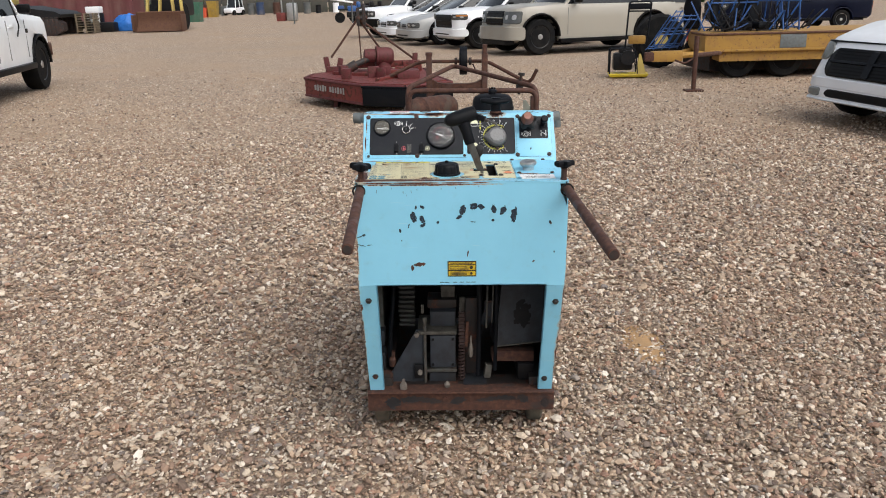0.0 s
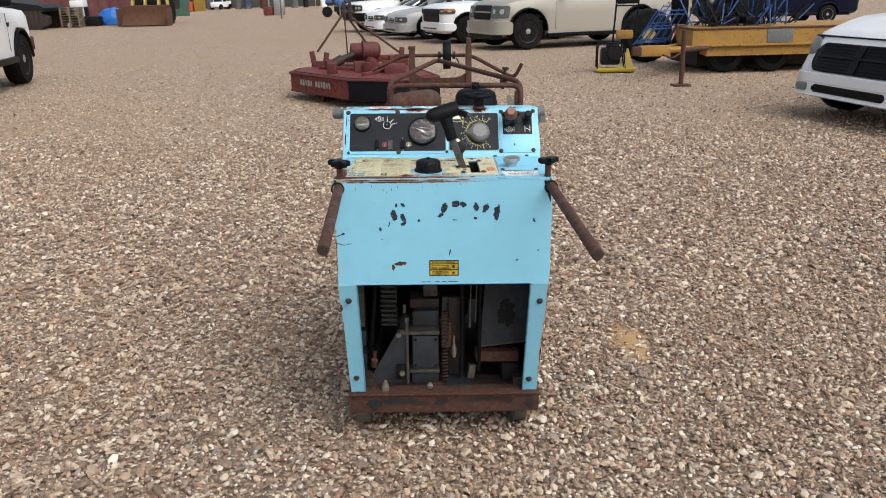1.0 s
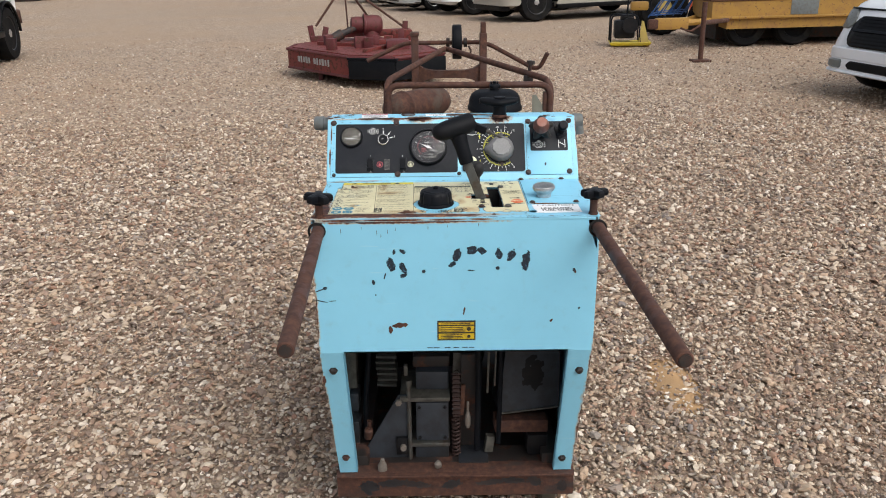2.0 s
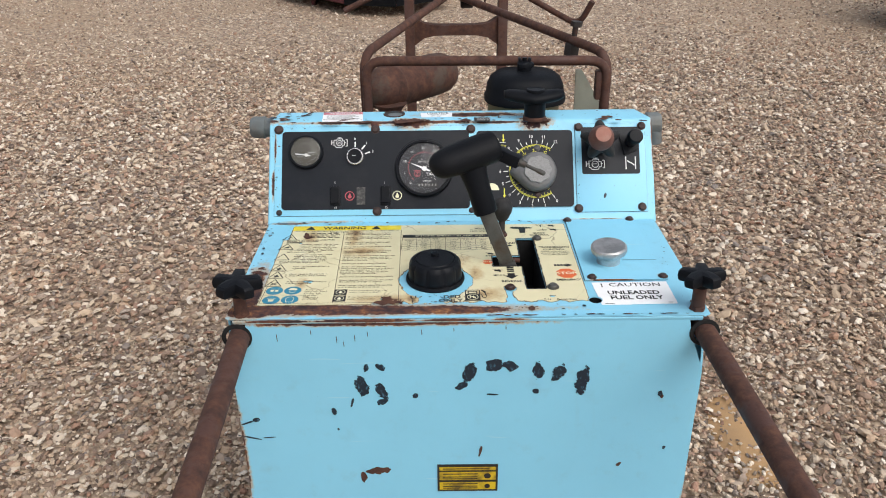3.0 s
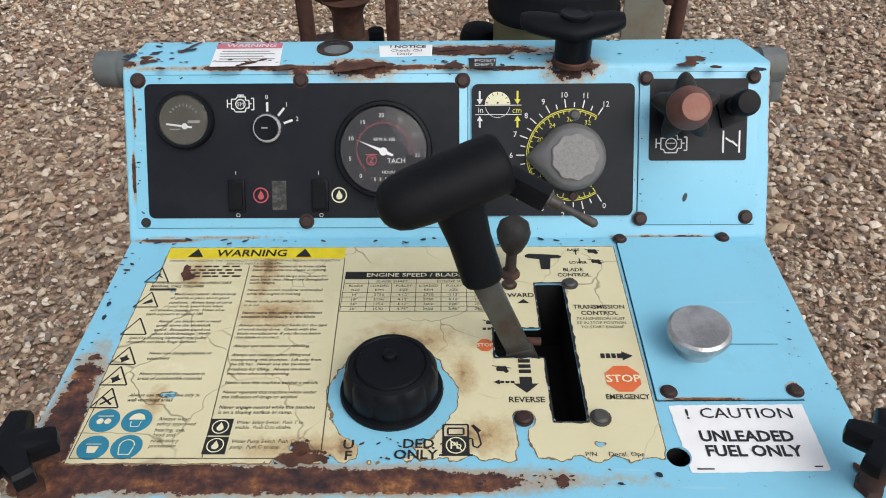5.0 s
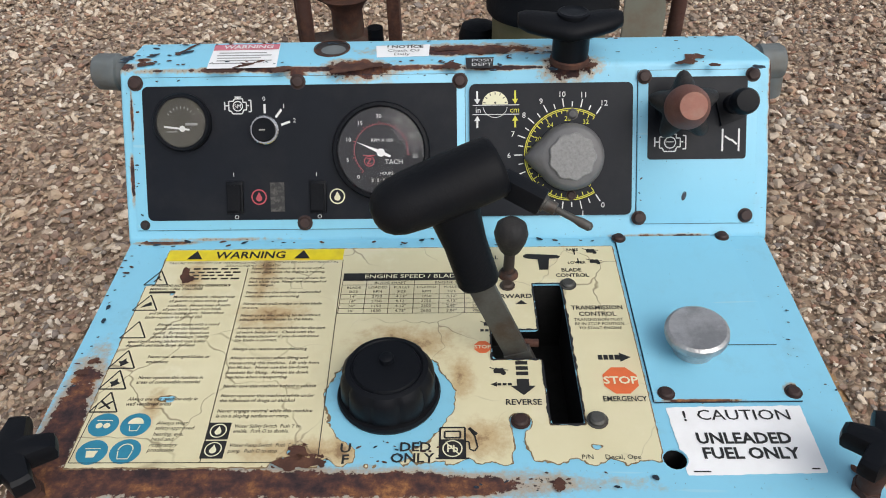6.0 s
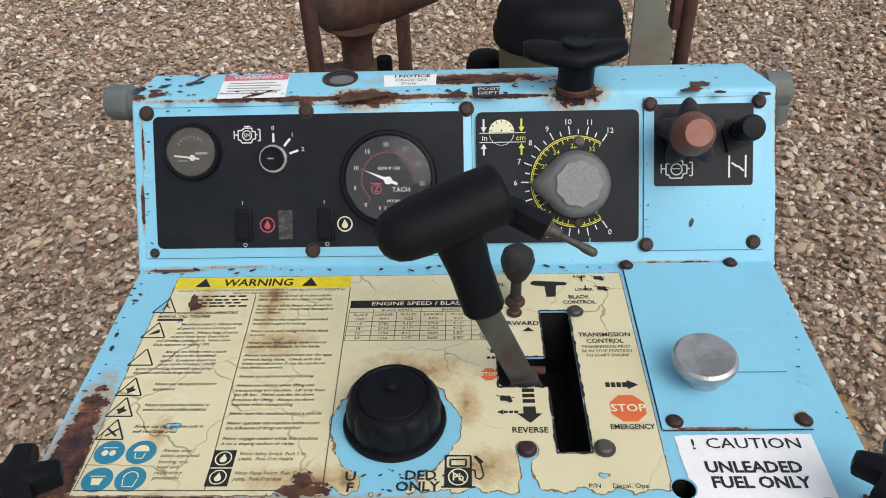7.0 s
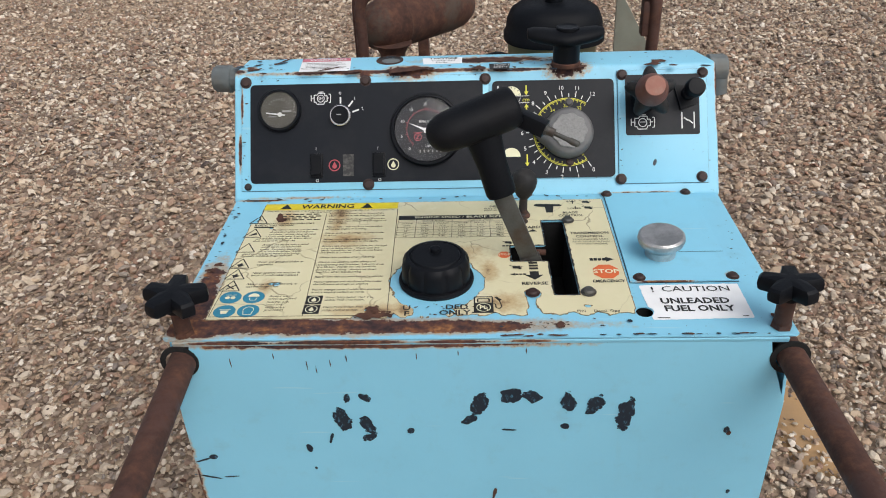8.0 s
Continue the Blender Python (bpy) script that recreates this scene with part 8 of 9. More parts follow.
front_end(wsuv, 4.95, 1.95, (0.60, 0.58, 0.94), (0.62, 1.16, 0.80, 0.95), ("car_white", 0.34, 0.56), amber=True)
sedan = dict(L=4.9, W=1.86, wb=2.76, front=0.92, r=0.34, hood=[(-2.45, 0.88), (-2.2, 0.98), (-1.3, 1.02), (0.8, 0.98), (1.2, 0.95), (2.0, 0.84), (2.3, 0.76), (2.45, 0.68)], cab=(1.25, 0.35, -0.85, -1.75), roof_z=1.46, clear=0.20)
silver = car("parked_sedan", "silver four-door sedan with rounded nose, parked on the gravel", "car", by_wheel(-0.10, 25.3, 202, 1.53, 0.80), "car_silver", group="row of parked vehicles", **sedan)
front_end(silver, 4.9, 1.86, (0.20, 0.50, 0.63), (0.36, 0.98, 0.52, 0.68), ("car_silver", 0.22, 0.46), "rim_steel", 2)
white = car("parked_sedan", "white four-door sedan, parked on the gravel", "car", by_wheel(-0.95, 27.9, 202, 1.53, 0.80), "car_white", group="row of parked vehicles", **sedan)
front_end(white, 4.9, 1.86, (0.30, 0.48, 0.64), (0.42, 0.98, 0.52, 0.68), ("car_white", 0.22, 0.44), "car_white", 2)
pick = dict(L=5.6, W=1.98, wb=3.5, front=0.86, r=0.38, hood=[(-2.8, 1.18), (0.2, 1.18), (0.6, 1.16), (1.5, 1.14), (2.55, 1.08), (2.8, 1.02)], cab=(1.45, 0.85, -0.45, -0.65), roof_z=1.85, clear=0.34)
far_pick = car("parked_pickup", "white pickup truck with a dark bumper, parked on gravel", "car", by_wheel(-1.95, 30.6, 202, 1.94, 0.86), "car_white", group="row of parked vehicles", **pick)
front_end(far_pick, 5.6, 1.98, (0.62, 0.72, 1.00), (0.64, 1.02, 0.76, 0.98), ("car_trim", 0.40, 0.70))
navy = car("parked_pickup", "dark navy pickup truck behind the trailer", "car", by_wheel(14.2, 29.0, 184, -1.56, 0.86), "car_navy", rim="rim_steel", group="row of parked vehicles", **dict(pick, r=0.33))
front_end(navy, 5.6, 1.98, (0.62, 0.72, 1.00), (0.64, 1.02, 0.76, 0.98), ("car_navy", 0.40, 0.64))
old = dict(L=5.6, W=2.05, wb=3.4, front=0.86, r=0.44, hood=[(-2.8, 1.30), (0.2, 1.32), (0.6, 1.34), (1.5, 1.34), (2.60, 1.28), (2.8, 1.20)], cab=(1.35, 0.95, -0.35, -0.50), roof_z=2.05, clear=0.46, tyre_w=0.28)
left_truck = car("white_pickup", "older white pickup truck with big black tyres, parked on the gravel", "car", by_wheel(-7.42, 14.4, 101, 1.94, -0.88), "car_white", rim="rim_black", **old)
front_end(left_truck, 5.6, 2.05, (0.62, 0.88, 1.18), (0.64, 0.98, 0.90, 1.16), ("muffler", 0.56, 0.80))
nose_box(left_truck, "fender_badge", "car_trim", 1.28, -1.022, 1.05, (0.12, 0.02, 0.07), bevel=0.006)
b = fresh()
bm_tube(b, [(0.55, -1.06, 1.55), (0.75, -1.08, 1.15), (0.62, -1.07, 0.98)], 0.012, 8, 0.05)
part("mirror_strap", b, "car_trim", left_truck)

# white muscle sedan, nose towards the machine
mus = dict(L=5.05, W=1.92, wb=3.05, front=0.68, r=0.355, hood=[(-2.52, 1.0), (-2.2, 1.06), (-1.2, 1.04), (0.8, 1.05), (1.2, 1.02), (1.9, 0.965), (2.25, 0.90), (2.42, 0.86), (2.52, 0.83)], cab=(1.1, 0.2, -1.0, -1.9), roof_z=1.46, clear=0.20)
ch = car("white_sedan", "white muscle sedan with a black cross-bar grille, parked on the gravel", "car", pose(7.07, 8.66, 0, 0, 0, 191) @ Matrix.Scale(1.10, 4), "car_white", rim="rim_black", **mus)
nose_patch(ch, "grille", "car_trim", 5.05, 1.92, -0.62, 0.62, 0.465, 0.735, 0.012, 0.10, label="glossy black grille")
nose_patch(ch, "grille_frame", "black_plastic", 5.05, 1.92, -0.58, 0.58, 0.592, 0.630, 0.030, 0.015)
nose_patch(ch, "grille_frame", "black_plastic", 5.05, 1.92, -0.045, 0.045, 0.475, 0.735, 0.030, 0.015)
for k in range(9):
    z = 0.490 + k * 0.029
    nose_patch(ch, "grille_slat", "car_trim", 5.05, 1.92, -0.54, 0.54, z - 0.003, z + 0.003, 0.018, 0.003)
nose_patch(ch, "bumper", "car_white", 5.05, 1.92, -1.22, 1.22, 0.350, 0.455, 0.016, 0.045)
nose_patch(ch, "chin", "car_white", 5.05, 1.92, -1.18, 1.18, 0.240, 0.372, 0.008, 0.03)
nose_patch(ch, "lower_intake", "car_trim", 5.05, 1.92, -0.50, 0.50, 0.262, 0.345, 0.018, 0.04)
nose_patch(ch, "splitter", "car_white", 5.05, 1.92, -1.16, 1.16, 0.222, 0.252, 0.034, 0.014)
nose_patch(ch, "hood_line", "car_trim", 5.05, 1.92, -0.80, 0.80, 0.788, 0.802, 0.008, 0.004)
for s in (-1, 1):
    e = sorted((s * 0.62, s * 0.96))
    nose_patch(ch, "headlamp", "cloudy_lamp", 5.05, 1.92, e[0], e[1], 0.615, 0.785, 0.014, 0.07, label="cloudy grey headlamp")
    e = sorted((s * 0.58, s * 0.80))
    nose_patch(ch, "fog_lamp", "cloudy_lamp", 5.05, 1.92, e[0], e[1], 0.265, 0.345, 0.022, 0.02, label="square clouded fog lamp")
lean_nose(ch, 1.75, 0.6, 0.46, 0.46)


# ---- red rotary mower ----
M["mower_red"] = rusted("mower_red", (0.150, 0.021, 0.017), 0.26, 0.6)
M["mower_dark"] = rusted("mower_dark", (0.105, 0.018, 0.020), 0.22, 0.65)
yp = Nodes("yellow_paint")
yp_rust = yp.span(yp.noise(5, 7, 0.7), 0.46, 0.64)
yp_chip = yp.span(yp.noise(22, 6, 0.7), 0.58, 0.64)
yp_col = yp.mix(yp.noise(2.0, 4), (0.29, 0.155, 0.028), (0.41, 0.23, 0.04))
yp_col = yp.mix(yp.math("MULTIPLY", yp_rust, 0.6), yp_col, (0.25, 0.125, 0.04))
yp_col = yp.mix(yp.math("MULTIPLY", yp_chip, 0.8), yp_col, (0.10, 0.05, 0.028))
yp.bump(yp_chip, 0.3, 0.002)
M["yellow_paint"] = yp.done(yp_col, 0.6)
M["bright_yellow"] = plain("bright_yellow", (0.60, 0.46, 0.02), 0.45, vary=0.15, scale=5, dirt=0.3)
M["blue_steel"] = plain("blue_steel", (0.018, 0.10, 0.33), 0.45, vary=0.2, scale=6, dirt=0.25)
M["tarp_blue"] = plain("tarp_blue", (0.02, 0.16, 0.55), 0.5, vary=0.3, scale=3, grain=9, bump=0.6, depth=0.05)
M["loader_rust"] = rusted("loader_rust", (0.105, 0.046, 0.022), 0.3, 0.8)
M["pale_yellow"] = plain("pale_yellow", (0.50, 0.38, 0.10), 0.6, vary=0.3, scale=2, dirt=0.3)
M["old_board"] = plain("old_board", (0.20, 0.16, 0.11), 0.9, vary=0.35, scale=4, grain=20)
M["maroon"] = plain("maroon", (0.11, 0.028, 0.03), 0.6, vary=0.2, scale=1.5, dirt=0.3)
M["bin_green"] = plain("bin_green", (0.04, 0.13, 0.085), 0.6, vary=0.2, scale=2, dirt=0.3)

mower = thing("rotary_mower", "faded red tractor rotary mower with an A-frame hitch, on the gravel", "mower", pose(-0.55, 11.95, 0.0, 0, 0, 4))
b = fresh()
outline = [(-1.45, 0.05), (-1.51, -0.39), (-0.647, -1.655), (-0.088, -1.94), (0.54, -1.54), (0.30, -0.27), (0.29, 0.53), (-0.90, 0.72)]
bm_prism(b, outline, 0.13, 0.36, Matrix())
inner = [(-0.5 + (x + 0.5) * 0.93, -0.5 + (y + 0.5) * 0.94) for x, y in outline]
bm_prism(b, inner, 0.36, 0.385, Matrix())
deck_m = part("mower_deck", b, "mower_red", mower, "red welded mower deck with skirts")
b = fresh()
for p, q in zip(outline, outline[1:] + outline[:1]):
    bm_tube(b, [(*p, 0.36), (*q, 0.36)], 0.022, 8)
    bm_tube(b, [(*p, 0.12), (*q, 0.12)], 0.018, 8)
part("deck_rim", b, "mower_dark", deck_m)
b = fresh()
gx, gy = Vector((-0.640, -1.675)), Vector((-0.080, -1.960))
turn = math.degrees(math.atan2(gy.y - gx.y, gy.x - gx.x))
mid = (gx + gy) / 2
bm_box(b, (mid.x, mid.y, 0.215), ((gy - gx).length, 0.04, 0.23), pose(0, 0, 0, 0, 0, turn), bevel=0.01)
bm_box(b, (mid.x + 0.01, mid.y - 0.005, 0.345), ((gy - gx).length + 0.05, 0.05, 0.03), pose(0, 0, 0, 0, 0, turn), bevel=0.008)
bm_box(b, (0.235, -1.745, 0.215), (0.74, 0.04, 0.23), pose(0, 0, 0, 0, 0, 32), bevel=0.01)
part("front_guard", b, "black_rubber", mower, "black rubber front guard")
b = fresh()
wx, wy = Vector((-1.51, -0.39)), Vector((-0.647, -1.655))
d = (wy - wx).normalized()
for k in range(12):
    if k == 5:
        continue
    p = wx + (wy - wx) * (0.22 + 0.045 * k)
    bm_box(b, (p.x - 0.018, p.y - 0.012, 0.255), (0.030 if k % 3 else 0.046, 0.008, 0.070 + 0.014 * (k % 2)), pose(0, 0, 0, 0, 0, math.degrees(math.atan2(d.y, d.x))))
tagged(part("print_bar", b, "ink_grey", mower, "worn white block lettering, not legible"), kind="stuff")
for x, y, h, t in ((-1.03, 0.2, 0.58, 12), (-1.22, 0.25, 0.60, -8), (-0.30, -0.55, 0.50, 0), (0.05, -0.2, 0.55, 0), (0.12, 0.3, 0.62, 4)):
    b = fresh()
    bm_box(b, (x, y, 0.38 + (h - 0.38) / 2), (0.08, 0.03, h - 0.36), pose(0, 0, 0, 0, t, 0), bevel=0.006)
    part("bracket", b, "mower_dark", mower)
b = fresh()
bm_box(b, (-1.10, 0.22, 0.42), (0.26, 0.10, 0.09), bevel=0.012)
part("bracket_foot", b, "mower_dark", mower)
b = fresh()
bm_lathe(b, [(0.05, -0.30), (0.095, -0.29), (0.105, -0.22), (0.105, -0.135), (0.085, -0.130), (0.085, -0.120), (0.150, -0.118), (0.150, -0.095), (0.128, -0.090), (0.135, 0.05), (0.128, 0.11), (0.09, 0.15), (0.04, 0.16)], Matrix.Translation((-0.36, 0.2, 0.60)) @ basis((1, 0.15, -0.06)), 26)
bm_loft(b, [[(-0.36 + w * math.cos(a), 0.2 + w * math.sin(a), z) for a in (math.pi * k / 9 for k in range(18))] for w, z in ((0.20, 0.375), (0.19, 0.40), (0.11, 0.43), (0.10, 0.55))])
part("gearbox", b, "mower_dark", mower, "dull red gearbox")
b = fresh()
bm_rod(b, (-0.56, 0.14, 0.58), (-0.86, -0.05, 0.47), 0.045, seg=14)
bm_rod(b, (-0.78, -0.01, 0.50), (-0.92, -0.08, 0.44), 0.075, 0.06, seg=14)
part("drive_shaft", b, "dark_rust", mower)
apex = (-0.72, 0.35, 1.16)
for q in ((-1.15, 0.2, 0.60), (0.16, 0.35, 0.50), (-0.25, 0.55, 0.46), (-0.70, 0.35, 0.42)):
    b = fresh()
    bm_rod(b, apex, q, 0.017 if q[2] > 0.43 else 0.011, seg=10)
    part("hitch_strut", b, "brown_tube", mower)
b = fresh()
bm_box(b, (-0.72, 0.35, 1.18), (0.05, 0.08, 0.26), bevel=0.012)
bm_box(b, (-0.63, 0.35, 1.20), (0.05, 0.08, 0.34), bevel=0.012)
bm_rod(b, (-0.76, 0.35, 1.16), (-0.58, 0.35, 1.16), 0.035, seg=12)
part("hitch_head", b, "dark_rust", mower)
for at, size, turn in (((-0.30, 0.35, 0.47), (1.0, 0.10, 0.10), 0), ((-0.25, -0.45, 0.42), (0.7, 0.16, 0.06), 0), ((-0.75, -0.5, 0.40), (0.9, 0.05, 0.06), -38), ((-0.30, -1.15, 0.40), (0.6, 0.06, 0.05), 60)):
    b = fresh()
    bm_box(b, at, size, pose(0, 0, 0, 0, 0, turn), bevel=0.01)
    part("stiffener", b, "mower_red", mower)
for x in (-1.05, 0.18):
    b = fresh()
    bm_box(b, (x, -0.25, 0.06), (0.06, 1.3, 0.16), bevel=0.02)
    part("skid", b, "mower_dark", mower)
b = fresh()
bm_box(b, (-0.02, -1.05, 0.43), (0.30, 0.30, 0.14), bevel=0.03)
part("bearing_cover", b, "mower_dark", mower)

clutter = random.Random(21)
for k in range(9):
    b = fresh()
    x, y = clutter.uniform(-1.1, 0.1), clutter.uniform(-1.0, 0.4)
    h = clutter.uniform(0.05, 0.16)
    bm_box(b, (x, y, 0.38 + h / 2), (clutter.uniform(0.05, 0.35), clutter.uniform(0.04, 0.12), h), pose(0, 0, 0, 0, 0, clutter.uniform(-30, 30)), bevel=0.01)
    part("deck_lug", b, "mower_red" if k % 2 else "mower_dark", mower)

# ---- yellow plate compactor ----
pc = thing("plate_compactor", "yellow plate compactor with a black engine and tall handle", "plate compactor", pose(3.28, 14.15, 0, 0, 0, -8))
b = fresh()
bm_loft(b, [[(x, y, z) for x, y in ((-0.34 * k, -0.20 * k), (0.34 * k, -0.20 * k), (0.34 * k, 0.20 * k), (-0.34 * k, 0.20 * k))] for k, z in ((0.80, 0.0), (0.94, 0.015), (1.02, 0.055), (1.0, 0.065))])
part("base_plate", b, "bright_yellow", pc)
b = fresh()
bm_box(b, (-0.10, 0, 0.27), (0.34, 0.28, 0.30), bevel=0.05)
bm_box(b, (-0.06, 0.02, 0.45), (0.22, 0.20, 0.10), bevel=0.03)
bm_lathe(b, [(0.12, -0.02), (0.13, 0.0), (0.13, 0.05)], Matrix.Translation((-0.02, -0.15, 0.34)) @ basis((0, -1, 0)), 20)
part("engine", b, "greasy_black", pc)
b = fresh()
bm_prism(b, [(0.13, 0.06), (0.30, 0.06), (0.27, 0.16), (0.20, 0.40), (0.17, 0.41)], -0.03, 0.03, Matrix(((1, 0, 0, 0), (0, 0, -1, -0.16), (0, 1, 0, 0), (0, 0, 0, 1))))
part("belt_guard", b, "pale_yellow", pc)
b = fresh()
bm_box(b, (0.16, 0.30, 0.62), (0.30, 0.16, 0.15), bevel=0.04)
part("water_tank", b, "yellow_paint", pc)
for y in (-0.2, 0.2):
    b = fresh()
    bm_tube(b, [(-0.33, y * 0.9, 0.06), (-0.33, y * 0.9, 0.50), (0.1, y * 0.9, 0.50), (0.16, y * 0.9, 0.06)], 0.013, 8, 0.08)
    part("roll_cage", b, "black_plastic", pc)
b = fresh()
bm_tube(b, [(-0.06, 0.05, 0.50), (-0.02, 0.03, 1.28), (0.36, 0.03, 1.28), (0.30, 0.05, 0.50)], 0.016, 10, 0.06)
bm_rod(b, (-0.02, 0.03, 1.12), (0.36, 0.03, 1.12), 0.012, seg=8)
bm_box(b, (0.17, 0.03, 1.20), (0.36, 0.02, 0.10), bevel=0.01)
part("handle", b, "black_plastic", pc)

# ---- yellow trailer with its load ----
tr = thing("flatbed_trailer", "worn yellow flatbed equipment trailer on black tyres", "trailer", pose(4.37, 14.38, 0, 0, 0, 1))
b = fresh()
bm_loft(b, [[(0.0, -0.98, z), (4.9, -0.98, z), (4.9, 1.35, z), (0.45, 1.35, z), (0.0, -0.25, z)] for z in (0.45, 0.725)])
bm_box(b, (2.5, -0.99, 0.462), (4.8, 0.04, 0.035), bevel=0.006)
part("bed_side", b, "yellow_paint", tr, "yellow steel side of the bed with rusty edges")
b = fresh()
bm_loft(b, [[(0.27, -0.94, z), (4.8, -0.94, z), (4.8, 1.28, z), (0.55, 1.28, z)] for z in (0.285, 0.446)])
part("sub_frame", b, "yellow_paint", tr)
b = fresh()
for q in ((0.0, -0.25, 0.0, -0.98), (0.0, -0.98, 4.9, -0.98)):
    bm_tube(b, [(q[0], q[1], 0.732), (q[2], q[3], 0.732)], 0.020, 8)
part("top_rail", b, "loader_rust", tr)
b = fresh()
bm_box(b, (1.48, -0.984, 0.60), (0.44, 0.010, 0.22), bevel=0.003)
part("grey_patch", b, "grey_plug", tr, "bare grey primer patch")
for x in (0.64, 1.44):
    for y in (-0.72, 1.1):
        b = fresh()
        m = Matrix.Translation((x, y, 0.315)) @ basis((0, -1 if y < 0 else 1, 0))
        bm_lathe(b, [(0.18, -0.11), (0.29, -0.11), (0.325, -0.07), (0.325, 0.07), (0.29, 0.11), (0.20, 0.11), (0.18, 0.06), (0.05, 0.07)], m, 30)
        part("wheel", b, "tyre", tr)
b = fresh()
bm_box(b, (2.0, 0.2, 0.20), (3.2, 0.12, 0.12))
# wide dark block added for the shade under the bed; hides the ground beyond
bm_box(b, (2.4, 0.35, 0.20), (4.2, 1.5, 0.26))
part("axle_frame", b, "dark_rust", tr)
b = fresh()
bm_box(b, (-0.72, -1.25, 0.42), (0.50, 0.14, 0.17), bevel=0.012)
bm_rod(b, (-0.55, -1.22, 0.42), (0.15, -0.85, 0.42), 0.05, seg=8)
bm_rod(b, (-0.62, -1.20, 0.42), (0.3, 0.3, 0.42), 0.05, seg=8)
part("tongue", b, "yellow_paint", tr)
b = fresh()
bm_box(b, (-1.02, -1.28, 0.42), (0.16, 0.10, 0.15), bevel=0.03)
part("pintle", b, "rust_scar", tr)
b = fresh()
bm_tube(b, [(-0.60, -1.33, 0.36), (-0.45, -1.36, 0.30), (-0.30, -1.25, 0.36), (-0.1, -1.0, 0.42)], 0.016, 8, 0.06)
part("safety_chain", b, "rust_scar", tr)
b = fresh()
bm_rod(b, (-0.64, -2.46, 0.0), (-0.64, -2.46, 0.80), 0.036, seg=12)
bm_box(b, (-0.64, -2.46, 0.0), (0.26, 0.20, 0.03), bevel=0.004)
bm_rod(b, (-0.64, -2.46, 0.52), (0.25, -1.0, 0.43), 0.035, seg=10)
part("jack_stand", b, "brown_tube", tr, "rusty brown trailer jack")


def lattice(x, y, z, rz, lean, size=1.0):
    t = thing("blue_rod_rack", "bright blue welded steel rod rack stacked on the trailer", "steel rack", pose(x, y, z, lean, 0, rz) @ Matrix.Scale(size, 4), group="blue frames on the trailer")
    for k in range(5):
        b2 = fresh()
        bm_rod(b2, (-0.5 + 0.25 * k, 0, 0), (-0.25 + 0.2 * k, 0.0, 1.0), 0.013, seg=8)
        part("upright", b2, "blue_steel", t)
    for z2 in (0.05, 0.5, 0.95):
        b2 = fresh()
        bm_rod(b2, (-0.5 + z2 * 0.25, 0, z2), (0.5 + z2 * 0.05, 0, z2), 0.013, seg=8)
        part("cross_rod", b2, "blue_steel", t)
    return t


lattice(4.02, 14.75, 0.42, 24, 40, 0.72)
lattice(4.12, 14.90, 0.44, 18, 34, 0.72)
lattice(4.20, 15.05, 0.46, 30, 30, 0.75)
lattice(5.15, 14.75, 0.745, 8, 20)
lattice(5.95, 14.45, 0.745, -60, 10)
lattice(6.15, 14.60, 0.745, 70, -8)
for k, (x, y, z, rz) in enumerate(((5.08, 14.45, 0.735, 30), (5.42, 14.55, 0.735, -20), (5.70, 14.45, 0.735, 12), (4.62, 14.95, 0.735, 160))):
    seat = thing("operator_chair", "black vinyl operator chair standing on the trailer", "chair", pose(x, y, z, 0, 0, rz), group="seats on the trailer")
    b = fresh()
    bm_box(b, (0, 0, 0.09), (0.30, 0.34, 0.12), bevel=0.05)
    part("cushion", b, "black_plastic", seat)
    b = fresh()
    bm_loft(b, [[(w * math.cos(q), 0.20 + 0.06 * math.sin(q) + z2 * 0.16, z2) for q in (2 * math.pi * i / 16 for i in range(16))] for w, z2 in ((0.10, 0.05), (0.15, 0.14), (0.155, 0.40), (0.12, 0.62), (0.06, 0.70))])
    part("backrest", b, "black_plastic", seat, smooth=60)
    b = fresh()
    for q in (-0.13, 0.13):
        bm_rod(b, (q, -0.10, 0.0), (q, 0.24, 0.30), 0.014, seg=8)
    bm_rod(b, (-0.16, -0.12, 0.02), (0.16, -0.12, 0.02), 0.014, seg=8)
    part("frame", b, "greasy_black", seat)
rods = random.Random(8)
for k in range(5):
    bundle = thing("rod_bundle", "tangled bundle of dark steel rods on the trailer", "steel rods", pose(4.85 + 0.34 * k, 14.25 + 0.12 * (k % 3), 0.755), group="rods on the trailer")
    for i in range(13):
        b = fresh()
        a = rods.uniform(0, 6.28)
        p = Vector((rods.uniform(-0.3, 0.3), rods.uniform(-0.1, 0.1), 0.0))
        bm_rod(b, p, p + Vector((math.cos(a) * 0.35, math.sin(a) * 0.10, rods.uniform(0.05, 0.5))), 0.013, seg=7)
        part("rod", b, "greasy_black" if i % 5 else "blue_steel", bundle)
tw = thing("spare_wheel", "large black tractor tyre on a yellow rim, leaning behind the trailer", "wheel", pose(4.27, 15.9, 0.505, 0, 0, 0) @ Matrix.Scale(0.84, 4))
b = fresh()
m = basis((0.15, -1, 0.05))
bm_lathe(b, [(0.17, -0.17), (0.54, -0.17), (0.60, -0.10), (0.60, 0.10), (0.54, 0.17), (0.17, 0.17), (0.15, 0.05)], m, 44, lambda k, a: 1 + (0.03 if k in (2, 3) and math.cos(20 * a) > 0 else 0), cap=False)
part("tyre", b, "tyre", tw)
b = fresh()
bm_lathe(b, [(0.17, 0.16), (0.15, 0.08), (0.10, 0.09), (0.08, 0.13), (0.02, 0.13)], m, 24)
part("rim", b, "pale_yellow", tw)

